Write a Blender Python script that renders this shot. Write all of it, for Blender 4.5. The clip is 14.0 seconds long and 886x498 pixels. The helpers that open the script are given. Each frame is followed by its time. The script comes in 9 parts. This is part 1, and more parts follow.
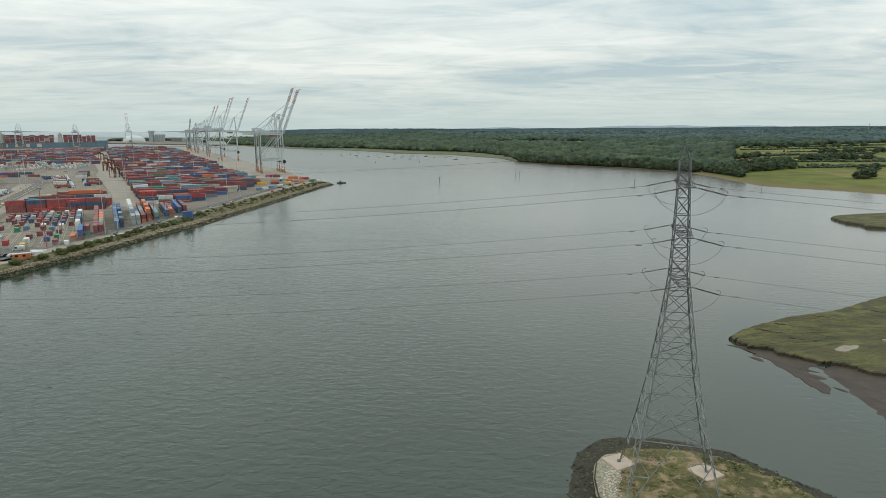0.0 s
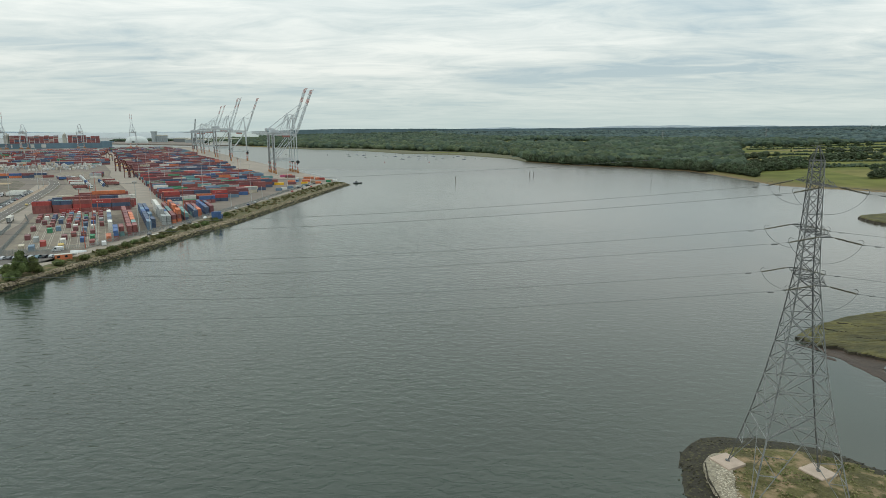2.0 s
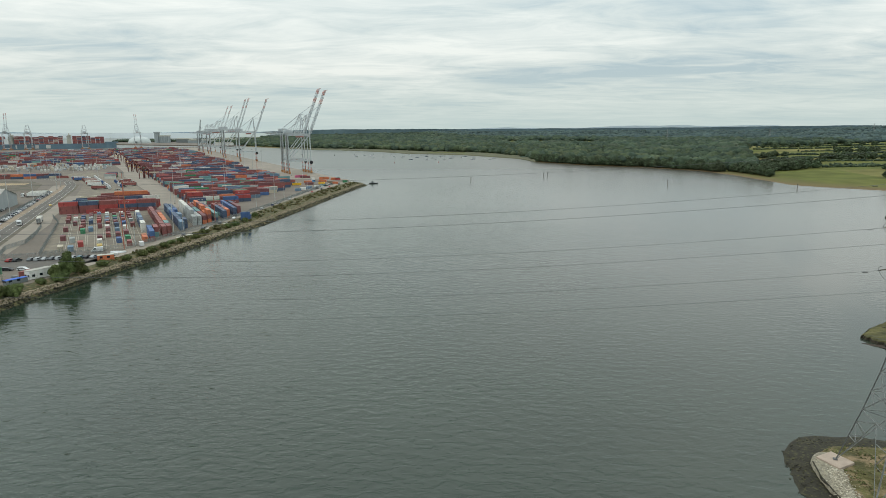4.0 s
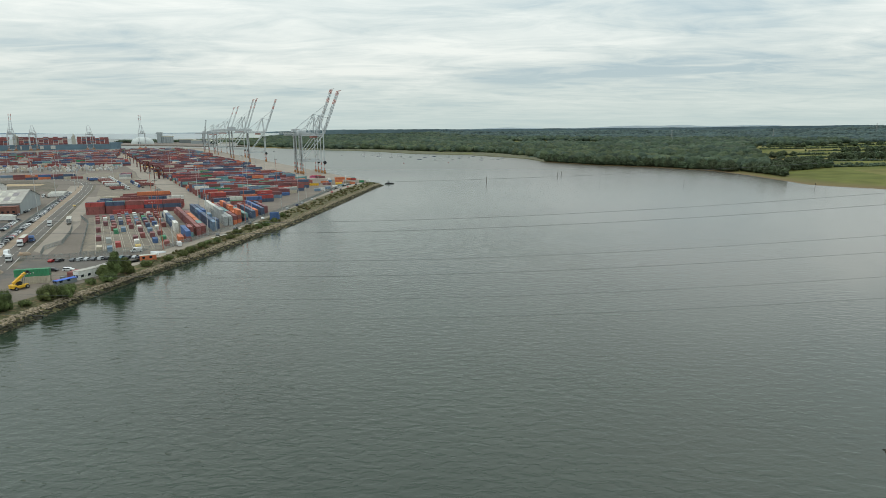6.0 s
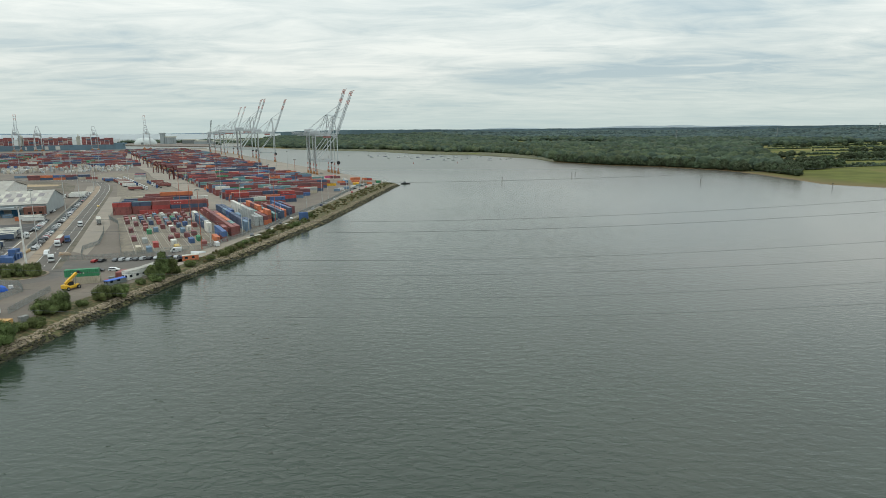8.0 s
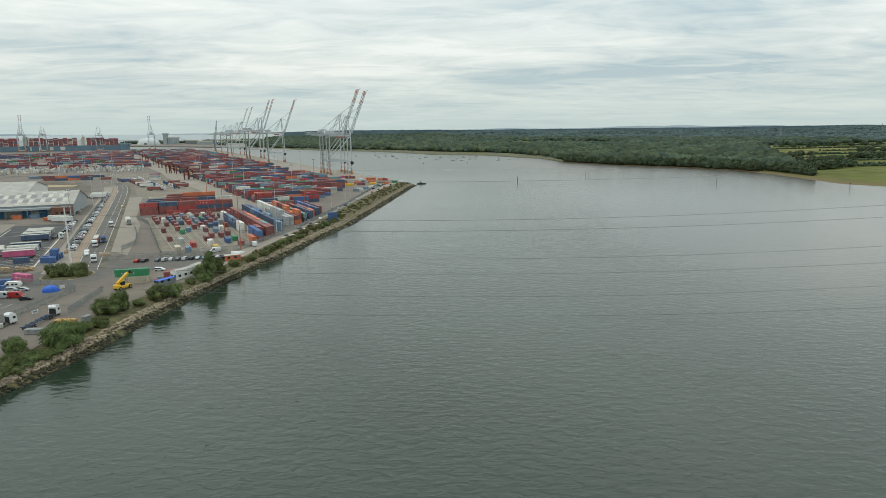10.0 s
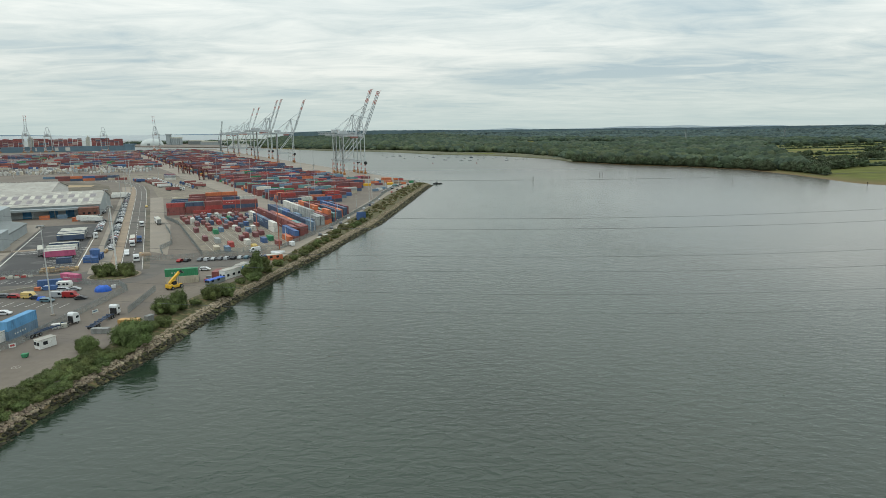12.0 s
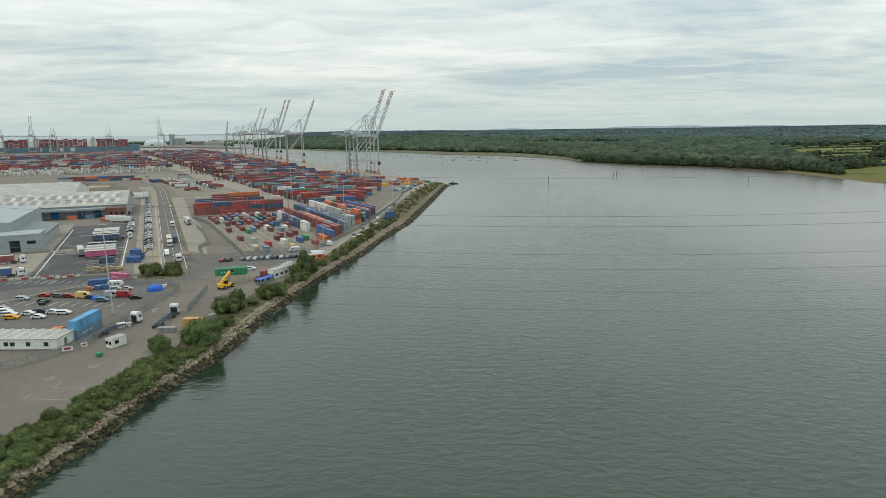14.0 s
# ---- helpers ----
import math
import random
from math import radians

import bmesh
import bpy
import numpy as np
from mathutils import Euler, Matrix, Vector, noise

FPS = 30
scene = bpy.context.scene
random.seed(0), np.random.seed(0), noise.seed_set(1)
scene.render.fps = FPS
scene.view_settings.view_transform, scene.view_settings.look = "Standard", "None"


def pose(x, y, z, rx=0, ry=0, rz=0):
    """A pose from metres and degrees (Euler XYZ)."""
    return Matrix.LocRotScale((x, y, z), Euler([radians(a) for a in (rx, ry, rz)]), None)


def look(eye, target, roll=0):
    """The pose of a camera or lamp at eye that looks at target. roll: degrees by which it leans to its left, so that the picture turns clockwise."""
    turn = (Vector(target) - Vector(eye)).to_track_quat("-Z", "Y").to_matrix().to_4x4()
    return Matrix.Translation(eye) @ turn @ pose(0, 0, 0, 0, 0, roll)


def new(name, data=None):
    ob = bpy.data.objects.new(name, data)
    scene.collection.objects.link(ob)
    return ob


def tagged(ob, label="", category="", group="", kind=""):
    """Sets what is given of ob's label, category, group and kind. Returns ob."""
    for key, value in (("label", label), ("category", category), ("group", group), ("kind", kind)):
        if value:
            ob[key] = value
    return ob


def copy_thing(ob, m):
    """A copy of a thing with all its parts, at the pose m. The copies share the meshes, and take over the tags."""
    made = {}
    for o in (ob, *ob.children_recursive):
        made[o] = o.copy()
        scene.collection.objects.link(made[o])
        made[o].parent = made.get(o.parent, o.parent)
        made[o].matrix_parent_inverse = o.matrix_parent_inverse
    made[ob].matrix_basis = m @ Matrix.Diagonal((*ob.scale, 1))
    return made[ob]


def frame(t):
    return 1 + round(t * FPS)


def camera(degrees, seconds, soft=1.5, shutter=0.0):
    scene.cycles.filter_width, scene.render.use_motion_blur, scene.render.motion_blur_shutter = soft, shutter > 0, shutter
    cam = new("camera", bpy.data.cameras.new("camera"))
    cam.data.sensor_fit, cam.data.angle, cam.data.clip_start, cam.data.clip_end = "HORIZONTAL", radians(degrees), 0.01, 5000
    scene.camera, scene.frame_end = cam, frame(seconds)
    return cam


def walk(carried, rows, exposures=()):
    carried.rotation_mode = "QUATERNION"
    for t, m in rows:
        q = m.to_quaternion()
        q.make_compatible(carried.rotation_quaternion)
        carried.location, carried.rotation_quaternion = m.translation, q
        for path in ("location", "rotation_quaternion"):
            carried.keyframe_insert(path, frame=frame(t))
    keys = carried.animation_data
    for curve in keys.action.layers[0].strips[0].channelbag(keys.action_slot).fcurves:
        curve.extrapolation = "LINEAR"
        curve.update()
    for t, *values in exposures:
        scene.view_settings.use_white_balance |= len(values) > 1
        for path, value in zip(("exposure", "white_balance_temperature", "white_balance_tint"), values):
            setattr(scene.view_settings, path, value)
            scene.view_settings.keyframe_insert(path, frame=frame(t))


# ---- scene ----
cam = camera(73.757, 14.0, soft=0.75)
PATH = [
    (0, pose(-0.00, 0.00, 63.60) @ pose(0, 0, 0, 0, 0, 0.055) @ pose(0, 0, 0, 78.501) @ pose(0, 0, 0, 0, 0, -0.026)),
    (0.5, pose(-5.20, 0.03, 63.58) @ pose(0, 0, 0, 0, 0, 0.026) @ pose(0, 0, 0, 78.506) @ pose(0, 0, 0, 0, 0, -0.044)),
    (1, pose(-10.39, 0.06, 63.56) @ pose(0, 0, 0, 0, 0, -0.003) @ pose(0, 0, 0, 78.511) @ pose(0, 0, 0, 0, 0, -0.062)),
    (1.5, pose(-15.57, 0.08, 63.54) @ pose(0, 0, 0, 0, 0, -0.031) @ pose(0, 0, 0, 78.516) @ pose(0, 0, 0, 0, 0, -0.080)),
    (2, pose(-20.74, 0.11, 63.52) @ pose(0, 0, 0, 0, 0, -0.060) @ pose(0, 0, 0, 78.521) @ pose(0, 0, 0, 0, 0, -0.096)),
    (2.5, pose(-25.91, 0.13, 63.50) @ pose(0, 0, 0, 0, 0, -0.088) @ pose(0, 0, 0, 78.526) @ pose(0, 0, 0, 0, 0, -0.114)),
    (3, pose(-31.07, 0.14, 63.47) @ pose(0, 0, 0, 0, 0, -0.115) @ pose(0, 0, 0, 78.532) @ pose(0, 0, 0, 0, 0, -0.130)),
    (4.2, pose(-43.43, 0.18, 63.41) @ pose(0, 0, 0, 0, 0, -0.179) @ pose(0, 0, 0, 78.545) @ pose(0, 0, 0, 0, 0, -0.170)),
    (5.5, pose(-56.78, 0.19, 63.32) @ pose(0, 0, 0, 0, 0, -0.246) @ pose(0, 0, 0, 78.561) @ pose(0, 0, 0, 0, 0, -0.210)),
    (6, pose(-61.90, 0.20, 63.28) @ pose(0, 0, 0, 0, 0, -0.271) @ pose(0, 0, 0, 78.567) @ pose(0, 0, 0, 0, 0, -0.225)),
    (6.5, pose(-67.01, 0.20, 63.24) @ pose(0, 0, 0, 0, 0, -0.295) @ pose(0, 0, 0, 78.573) @ pose(0, 0, 0, 0, 0, -0.241)),
    (7, pose(-72.12, 0.19, 63.20) @ pose(0, 0, 0, 0, 0, -0.319) @ pose(0, 0, 0, 78.579) @ pose(0, 0, 0, 0, 0, -0.255)),
    (7.5, pose(-77.22, 0.19, 63.16) @ pose(0, 0, 0, 0, 0, -0.343) @ pose(0, 0, 0, 78.585) @ pose(0, 0, 0, 0, 0, -0.269)),
    (8, pose(-82.31, 0.18, 63.11) @ pose(0, 0, 0, 0, 0, -0.366) @ pose(0, 0, 0, 78.592) @ pose(0, 0, 0, 0, 0, -0.284)),
    (9.2, pose(-94.50, 0.15, 63.00) @ pose(0, 0, 0, 0, 0, -0.421) @ pose(0, 0, 0, 78.608) @ pose(0, 0, 0, 0, 0, -0.317)),
    (10.5, pose(-107.67, 0.10, 62.86) @ pose(0, 0, 0, 0, 0, -0.478) @ pose(0, 0, 0, 78.626) @ pose(0, 0, 0, 0, 0, -0.350)),
    (11, pose(-112.72, 0.08, 62.80) @ pose(0, 0, 0, 0, 0, -0.499) @ pose(0, 0, 0, 78.633) @ pose(0, 0, 0, 0, 0, -0.363)),
    (11.5, pose(-117.77, 0.06, 62.74) @ pose(0, 0, 0, 0, 0, -0.519) @ pose(0, 0, 0, 78.640) @ pose(0, 0, 0, 0, 0, -0.374)),
    (12, pose(-122.80, 0.03, 62.68) @ pose(0, 0, 0, 0, 0, -0.539) @ pose(0, 0, 0, 78.647) @ pose(0, 0, 0, 0, 0, -0.387)),
    (12.5, pose(-127.83, -0.00, 62.62) @ pose(0, 0, 0, 0, 0, -0.560) @ pose(0, 0, 0, 78.654) @ pose(0, 0, 0, 0, 0, -0.399)),
    (13, pose(-132.86, -0.04, 62.55) @ pose(0, 0, 0, 0, 0, -0.580) @ pose(0, 0, 0, 78.662) @ pose(0, 0, 0, 0, 0, -0.410)),
    (13.5, pose(-137.88, -0.07, 62.49) @ pose(0, 0, 0, 0, 0, -0.599) @ pose(0, 0, 0, 78.669) @ pose(0, 0, 0, 0, 0, -0.422)),
    (14, pose(-142.89, -0.11, 62.42) @ pose(0, 0, 0, 0, 0, -0.617) @ pose(0, 0, 0, 78.677) @ pose(0, 0, 0, 0, 0, -0.432)),
]
walk(cam, PATH)

# ---------------------------------------------------------------- world and sun
G = 3.5                      # level of the terminal's ground above the water
world = bpy.data.worlds.new("overcast_sky")
scene.world = world
world.use_nodes = True
wn = world.node_tree
wn.nodes.clear()


def nd(tree, kind, **values):
    n = tree.nodes.new(kind)
    for key, value in values.items():
        if key in n.inputs:
            n.inputs[key].default_value = value
    return n


SUN_EL, SUN_AZ = 48.0, 250.0
w_out = wn.nodes.new("ShaderNodeOutputWorld")
w_bg = wn.nodes.new("ShaderNodeBackground")
w_bg.inputs["Strength"].default_value = 1.0
w_sky = wn.nodes.new("ShaderNodeTexSky")
w_sky.sky_type = "NISHITA"
w_sky.sun_disc = False
w_sky.sun_elevation, w_sky.sun_rotation = radians(SUN_EL), radians(SUN_AZ)
w_sky.air_density, w_sky.dust_density = 1.2, 2.0
w_dim = nd(wn, "ShaderNodeVectorMath")
w_dim.operation = "SCALE"
w_dim.inputs["Scale"].default_value = 0.10
wn.links.new(w_sky.outputs[0], w_dim.inputs[0])
w_tc = wn.nodes.new("ShaderNodeTexCoord")
w_sep = wn.nodes.new("ShaderNodeSeparateXYZ")
wn.links.new(w_tc.outputs["Generated"], w_sep.inputs[0])


def wmath(op, a, b=None, clamp=False):
    n = wn.nodes.new("ShaderNodeMath")
    n.operation, n.use_clamp = op, clamp
    for k, v in enumerate((a, b)):
        if v is None:
            continue
        if isinstance(v, (int, float)):
            n.inputs[k].default_value = v
        else:
            wn.links.new(v, n.inputs[k])
    return n.outputs[0]


# clouds lie on a high, flat layer: the direction is laid onto a plane overhead
w_up = wmath("MAXIMUM", w_sep.outputs["Z"], 0.0)
w_den = wmath("ADD", w_up, 0.07)
w_cx = wmath("DIVIDE", w_sep.outputs["X"], w_den)
w_cy = wmath("DIVIDE", w_sep.outputs["Y"], w_den)
w_comb = wn.nodes.new("ShaderNodeCombineXYZ")
wn.links.new(w_cx, w_comb.inputs[0])
wn.links.new(w_cy, w_comb.inputs[1])


def wnoise(scale, stretch, turn, detail, rough, dist=0.0, shift=(0, 0, 0)):
    m = wn.nodes.new("ShaderNodeMapping")
    m.inputs["Scale"].default_value = (scale, scale * stretch, 1)
    m.inputs["Rotation"].default_value = (0, 0, radians(turn))
    m.inputs["Location"].default_value = shift
    wn.links.new(w_comb.outputs[0], m.inputs[0])
    n = wn.nodes.new("ShaderNodeTexNoise")
    n.inputs["Scale"].default_value, n.inputs["Detail"].default_value = 1.0, detail
    n.inputs["Roughness"].default_value, n.inputs["Distortion"].default_value = rough, dist
    wn.links.new(m.outputs[0], n.inputs["Vector"])
    return n.outputs[0]


w_big = wnoise(0.32, 1.3, 12, 5, 0.55, 0.6, (2.2, 0.9, 0))
w_mid = wnoise(1.15, 1.7, -9, 8, 0.62, 0.9, (0.7, 2.2, 0))
w_sum = wmath("ADD", wmath("MULTIPLY", w_big, 0.62), wmath("MULTIPLY", w_mid, 0.42))
w_ramp = wn.nodes.new("ShaderNodeValToRGB")
w_ramp.color_ramp.elements[0].position, w_ramp.color_ramp.elements[0].color = 0.40, (0.44, 0.545, 0.58, 1)
w_ramp.color_ramp.elements[1].position, w_ramp.color_ramp.elements[1].color = 0.64, (0.83, 0.865, 0.82, 1)
_e = w_ramp.color_ramp.elements.new(0.50)
_e.color = (0.62, 0.69, 0.675, 1)
wn.links.new(w_sum, w_ramp.inputs[0])
# an even veil close to the horizon
w_veil = wmath("SUBTRACT", 1.0, wmath("MULTIPLY", w_up, 11.0, True), True)
w_hmix = wn.nodes.new("ShaderNodeMix")
w_hmix.data_type = "RGBA"
w_hmix.inputs["B"].default_value = (0.58, 0.70, 0.68, 1)
wn.links.new(wmath("MULTIPLY", w_veil, 0.85), w_hmix.inputs["Factor"])
wn.links.new(w_ramp.outputs[0], w_hmix.inputs["A"])
w_mix = wn.nodes.new("ShaderNodeMix")
w_mix.data_type = "RGBA"
w_mix.inputs["Factor"].default_value = 0.9
wn.links.new(w_dim.outputs[0], w_mix.inputs["A"])
wn.links.new(w_hmix.outputs["Result"], w_mix.inputs["B"])
# an overcast sky grows brighter towards the zenith
w_gain = nd(wn, "ShaderNodeVectorMath")
w_gain.operation = "SCALE"
wn.links.new(w_mix.outputs["Result"], w_gain.inputs[0])
wn.links.new(wmath("ADD", wmath("MULTIPLY", w_up, 1.1), 0.99), w_gain.inputs["Scale"])
wn.links.new(w_gain.outputs[0], w_bg.inputs["Color"])
wn.links.new(w_bg.outputs[0], w_out.inputs[0])

sun = new("sun", bpy.data.lights.new("sun", "SUN"))
sun.data.energy, sun.data.angle, sun.data.color = 0.6, radians(14), (1.0, 0.96, 0.90)
_az = radians(SUN_AZ)
sun.matrix_basis = look((0, 0, 300), (-math.sin(_az) * math.cos(radians(SUN_EL)), -math.cos(_az) * math.cos(radians(SUN_EL)), 300 - math.sin(radians(SUN_EL))))

# ---------------------------------------------------------------- materials


def srgb(r, g, b):
    return tuple(((c / 255) / 12.92 if c <= 10 else ((c / 255 + 0.055) / 1.055) ** 2.4) for c in (r, g, b))


def material(name, color, rough=0.75, metal=0.0, var=0.2, scale=0.25, fine=3.0, stretch=(1, 1, 1), bump=0.0, bump_scale=4.0,
             second=None, amount=0.5, random_tint=0.0, spec=0.5, per_island=None, leafy=0.0):
    """A Principled surface whose colour varies at two scales; second: a stain colour that shows in patches."""
    m = bpy.data.materials.new(name)
    m.use_nodes = True
    t = m.node_tree
    b = t.nodes["Principled BSDF"]
    b.inputs["Roughness"].default_value, b.inputs["Metallic"].default_value = rough, metal
    b.inputs["Specular IOR Level"].default_value = spec
    geo = t.nodes.new("ShaderNodeNewGeometry")
    mp = t.nodes.new("ShaderNodeMapping")
    mp.inputs["Scale"].default_value = stretch
    t.links.new(geo.outputs["Position"], mp.inputs[0])

    def noise_of(s, d=4.0):
        n = t.nodes.new("ShaderNodeTexNoise")
        n.inputs["Scale"].default_value, n.inputs["Detail"].default_value = s, d
        t.links.new(mp.outputs[0], n.inputs["Vector"])
        return n.outputs[0]

    big, small = noise_of(scale), noise_of(fine, 6.0)

    def mix(fac, a, bb, blend="MIX"):
        n = t.nodes.new("ShaderNodeMix")
        n.data_type, n.blend_type = "RGBA", blend
        for key, v in (("Factor", fac), ("A", a), ("B", bb)):
            if isinstance(v, (int, float)):
                n.inputs[key].default_value = v
            elif isinstance(v, tuple):
                n.inputs[key].default_value = (*v[:3], 1)
            else:
                t.links.new(v, n.inputs[key])
        return n.outputs["Result"]

    def curve(v, lo, hi):
        n = t.nodes.new("ShaderNodeMapRange")
        n.inputs["From Min"].default_value, n.inputs["From Max"].default_value = lo, hi
        t.links.new(v, n.inputs["Value"])
        return n.outputs[0]

    if per_island:
        gi = t.nodes.new("ShaderNodeValToRGB")
        gi.color_ramp.interpolation = "CONSTANT"
        while len(gi.color_ramp.elements) < len(per_island):
            gi.color_ramp.elements.new(0.5)
        for k, c in enumerate(per_island):
            gi.color_ramp.elements[k].position, gi.color_ramp.elements[k].color = k / len(per_island), (*c, 1)
        t.links.new(geo.outputs["Random Per Island"], gi.inputs[0])
        src = gi.outputs[0]
    else:
        src = tuple(color)
    dark = mix(1.0, src, (1 - var,) * 3, "MULTIPLY")
    light = mix(1.0, src, (1 + var,) * 3, "MULTIPLY")
    c1 = mix(curve(big, 0.32, 0.68), dark, light)
    c2 = mix(curve(small, 0.3, 0.7), mix(1.0, c1, (1 - var * 0.7,) * 3, "MULTIPLY"), mix(1.0, c1, (1 + var * 0.5,) * 3, "MULTIPLY"))
    if second is not None:
        c2 = mix(curve(noise_of(scale * 2.3, 8.0), 0.62 - 0.25 * amount, 0.72 - 0.15 * amount), c2, tuple(second))
    if leafy:
        lf = curve(geo.outputs["Random Per Island"], 0.0, 1.0)
        lf.node.inputs["To Min"].default_value, lf.node.inputs["To Max"].default_value = 1 - leafy, 1 + leafy
        sc = t.nodes.new("ShaderNodeVectorMath")
        sc.operation = "SCALE"
        t.links.new(c2, sc.inputs[0])
        t.links.new(lf, sc.inputs["Scale"])
        c2 = sc.outputs[0]
    if random_tint:
        oi = t.nodes.new("ShaderNodeObjectInfo")
        hs = t.nodes.new("ShaderNodeHueSaturation")
        t.links.new(curve(oi.outputs["Random"], 0.0, 1.0), hs.inputs["Hue"])
        mr = hs.inputs["Hue"].links[0].from_node
        mr.inputs["To Min"].default_value, mr.inputs["To Max"].default_value = 0.5 - 0.04 * random_tint, 0.5 + 0.04 * random_tint
        val = curve(oi.outputs["Random"], 0.0, 1.0)
        val.node.inputs["To Min"].default_value, val.node.inputs["To Max"].default_value = 1 - random_tint * 0.35, 1 + random_tint * 0.35
        t.links.new(val, hs.inputs["Value"])
        t.links.new(c2, hs.inputs["Color"])
        c2 = hs.outputs[0]
    t.links.new(c2, b.inputs["Base Color"])
    if bump:
        bn = t.nodes.new("ShaderNodeBump")
        bn.inputs["Strength"].default_value, bn.inputs["Distance"].default_value = 1.0, bump
        t.links.new(noise_of(bump_scale, 6.0), bn.inputs["Height"])
        t.links.new(bn.outputs[0], b.inputs["Normal"])
    return m


def glass_material(name):
    m = bpy.data.materials.new(name)
    m.use_nodes = True
    b = m.node_tree.nodes["Principled BSDF"]
    b.inputs["Base Color"].default_value = (0.02, 0.025, 0.03, 1)
    b.inputs["Roughness"].default_value = 0.06
    return m


def water_material():
    m = bpy.data.materials.new("river_water")
    m.use_nodes = True
    t = m.node_tree
    b = t.nodes["Principled BSDF"]
    b.inputs["Roughness"].default_value = 0.05
    b.inputs["IOR"].default_value = 1.333
    b.inputs["Specular IOR Level"].default_value = 1.0
    geo = t.nodes.new("ShaderNodeNewGeometry")

    def nz(scale, stretch, turn, detail, rough=0.55, dist=0.0):
        mp = t.nodes.new("ShaderNodeMapping")
        mp.inputs["Scale"].default_value = (scale, scale * stretch, 1)
        mp.inputs["Rotation"].default_value = (0, 0, radians(turn))
        t.links.new(geo.outputs["Position"], mp.inputs[0])
        n = t.nodes.new("ShaderNodeTexNoise")
        n.inputs["Scale"].default_value, n.inputs["Detail"].default_value = 1.0, detail
        n.inputs["Roughness"].default_value, n.inputs["Distortion"].default_value = rough, dist
        t.links.new(mp.outputs[0], n.inputs["Vector"])
        return n.outputs[0]

    def mth(op, a, bb):
        n = t.nodes.new("ShaderNodeMath")
        n.operation = op
        for k, v in enumerate((a, bb)):
            if isinstance(v, (int, float)):
                n.inputs[k].default_value = v
            else:
                t.links.new(v, n.inputs[k])
        return n.outputs[0]

    chop = nz(0.26, 1.9, 12, 2, 0.5, 0.5)        # short-crested wavelets of three to four metres
    rip = nz(0.85, 1.7, -10, 3, 0.6, 0.2)
    slick = nz(0.0055, 1.8, 25, 4, 0.55, 0.8)     # wind lanes and slicks
    mr = t.nodes.new("ShaderNodeMapRange")
    mr.inputs["From Min"].default_value, mr.inputs["From Max"].default_value = 0.36, 0.60
    mr.inputs["To Min"].default_value, mr.inputs["To Max"].default_value = 0.6, 1.0
    t.links.new(slick, mr.inputs["Value"])
    # the eastern reach lies calmer, in the lee of the marshes
    sp = t.nodes.new("ShaderNodeSeparateXYZ")
    t.links.new(geo.outputs["Position"], sp.inputs[0])
    lee = t.nodes.new("ShaderNodeMapRange")
    lee.inputs["From Min"].default_value, lee.inputs["From Max"].default_value = -20, 55
    lee.inputs["To Min"].default_value, lee.inputs["To Max"].default_value = 1.0, 0.34
    t.links.new(sp.outputs["X"], lee.inputs["Value"])
    bank = t.nodes.new("ShaderNodeMapRange")
    bank.inputs["From Min"].default_value, bank.inputs["From Max"].default_value = -222, -130
    bank.inputs["To Min"].default_value, bank.inputs["To Max"].default_value = 0.34, 1.0
    t.links.new(mth("SUBTRACT", sp.outputs["X"], mth("MULTIPLY", sp.outputs["Y"], 0.14)), bank.inputs["Value"])
    reach = t.nodes.new("ShaderNodeMapRange")      # smoother water up the wide reach
    reach.inputs["From Min"].default_value, reach.inputs["From Max"].default_value = 170, 400
    reach.inputs["To Min"].default_value, reach.inputs["To Max"].default_value = 1.0, 0.58
    t.links.new(sp.outputs["Y"], reach.inputs["Value"])
    upper = t.nodes.new("ShaderNodeMapRange")      # ruffled again below the far woods
    upper.inputs["From Min"].default_value, upper.inputs["From Max"].default_value = 620, 950
    upper.inputs["To Min"].default_value, upper.inputs["To Max"].default_value = 0.0, 1.0
    t.links.new(sp.outputs["Y"], upper.inputs["Value"])
    near = t.nodes.new("ShaderNodeMapRange")       # gentler wavelets in the nearest water
    near.inputs["From Min"].default_value, near.inputs["From Max"].default_value = 70, 210
    near.inputs["To Min"].default_value, near.inputs["To Max"].default_value = 1.15, 1.0
    t.links.new(sp.outputs["Y"], near.inputs["Value"])
    lane_off = mth("ABSOLUTE", mth("SUBTRACT", mth("SUBTRACT", sp.outputs["X"], mth("MULTIPLY", sp.outputs["Y"], 0.37)), mth("ADD", 14.0, mth("MULTIPLY", nz(0.012, 1.0, 0, 2), 30.0))), 0.0)
    oily = t.nodes.new("ShaderNodeMapRange")       # one long smooth slick drawn out by the tide
    oily.inputs["From Min"].default_value, oily.inputs["From Max"].default_value = 6, 15
    oily.inputs["To Min"].default_value, oily.inputs["To Max"].default_value = 0.12, 1.0
    t.links.new(lane_off, oily.inputs["Value"])
    calm = mth("MULTIPLY", mth("MULTIPLY", near.outputs[0], oily.outputs[0]), mth("MULTIPLY", mth("MULTIPLY", mth("MULTIPLY", mr.outputs[0], lee.outputs[0]), bank.outputs[0]), mth("MAXIMUM", reach.outputs[0], upper.outputs[0])))
    h = mth("MULTIPLY", mth("ADD", mth("MULTIPLY", chop, 1.0), mth("MULTIPLY", rip, 0.24)), calm)
    bn = t.nodes.new("ShaderNodeBump")
    bn.inputs["Strength"].default_value, bn.inputs["Distance"].default_value = 1.0, WAVE
    t.links.new(h, bn.inputs["Height"])
    t.links.new(bn.outputs[0], b.inputs["Normal"])
    fr = t.nodes.new("ShaderNodeMapRange")         # fine wind ripples roughen the upper reach
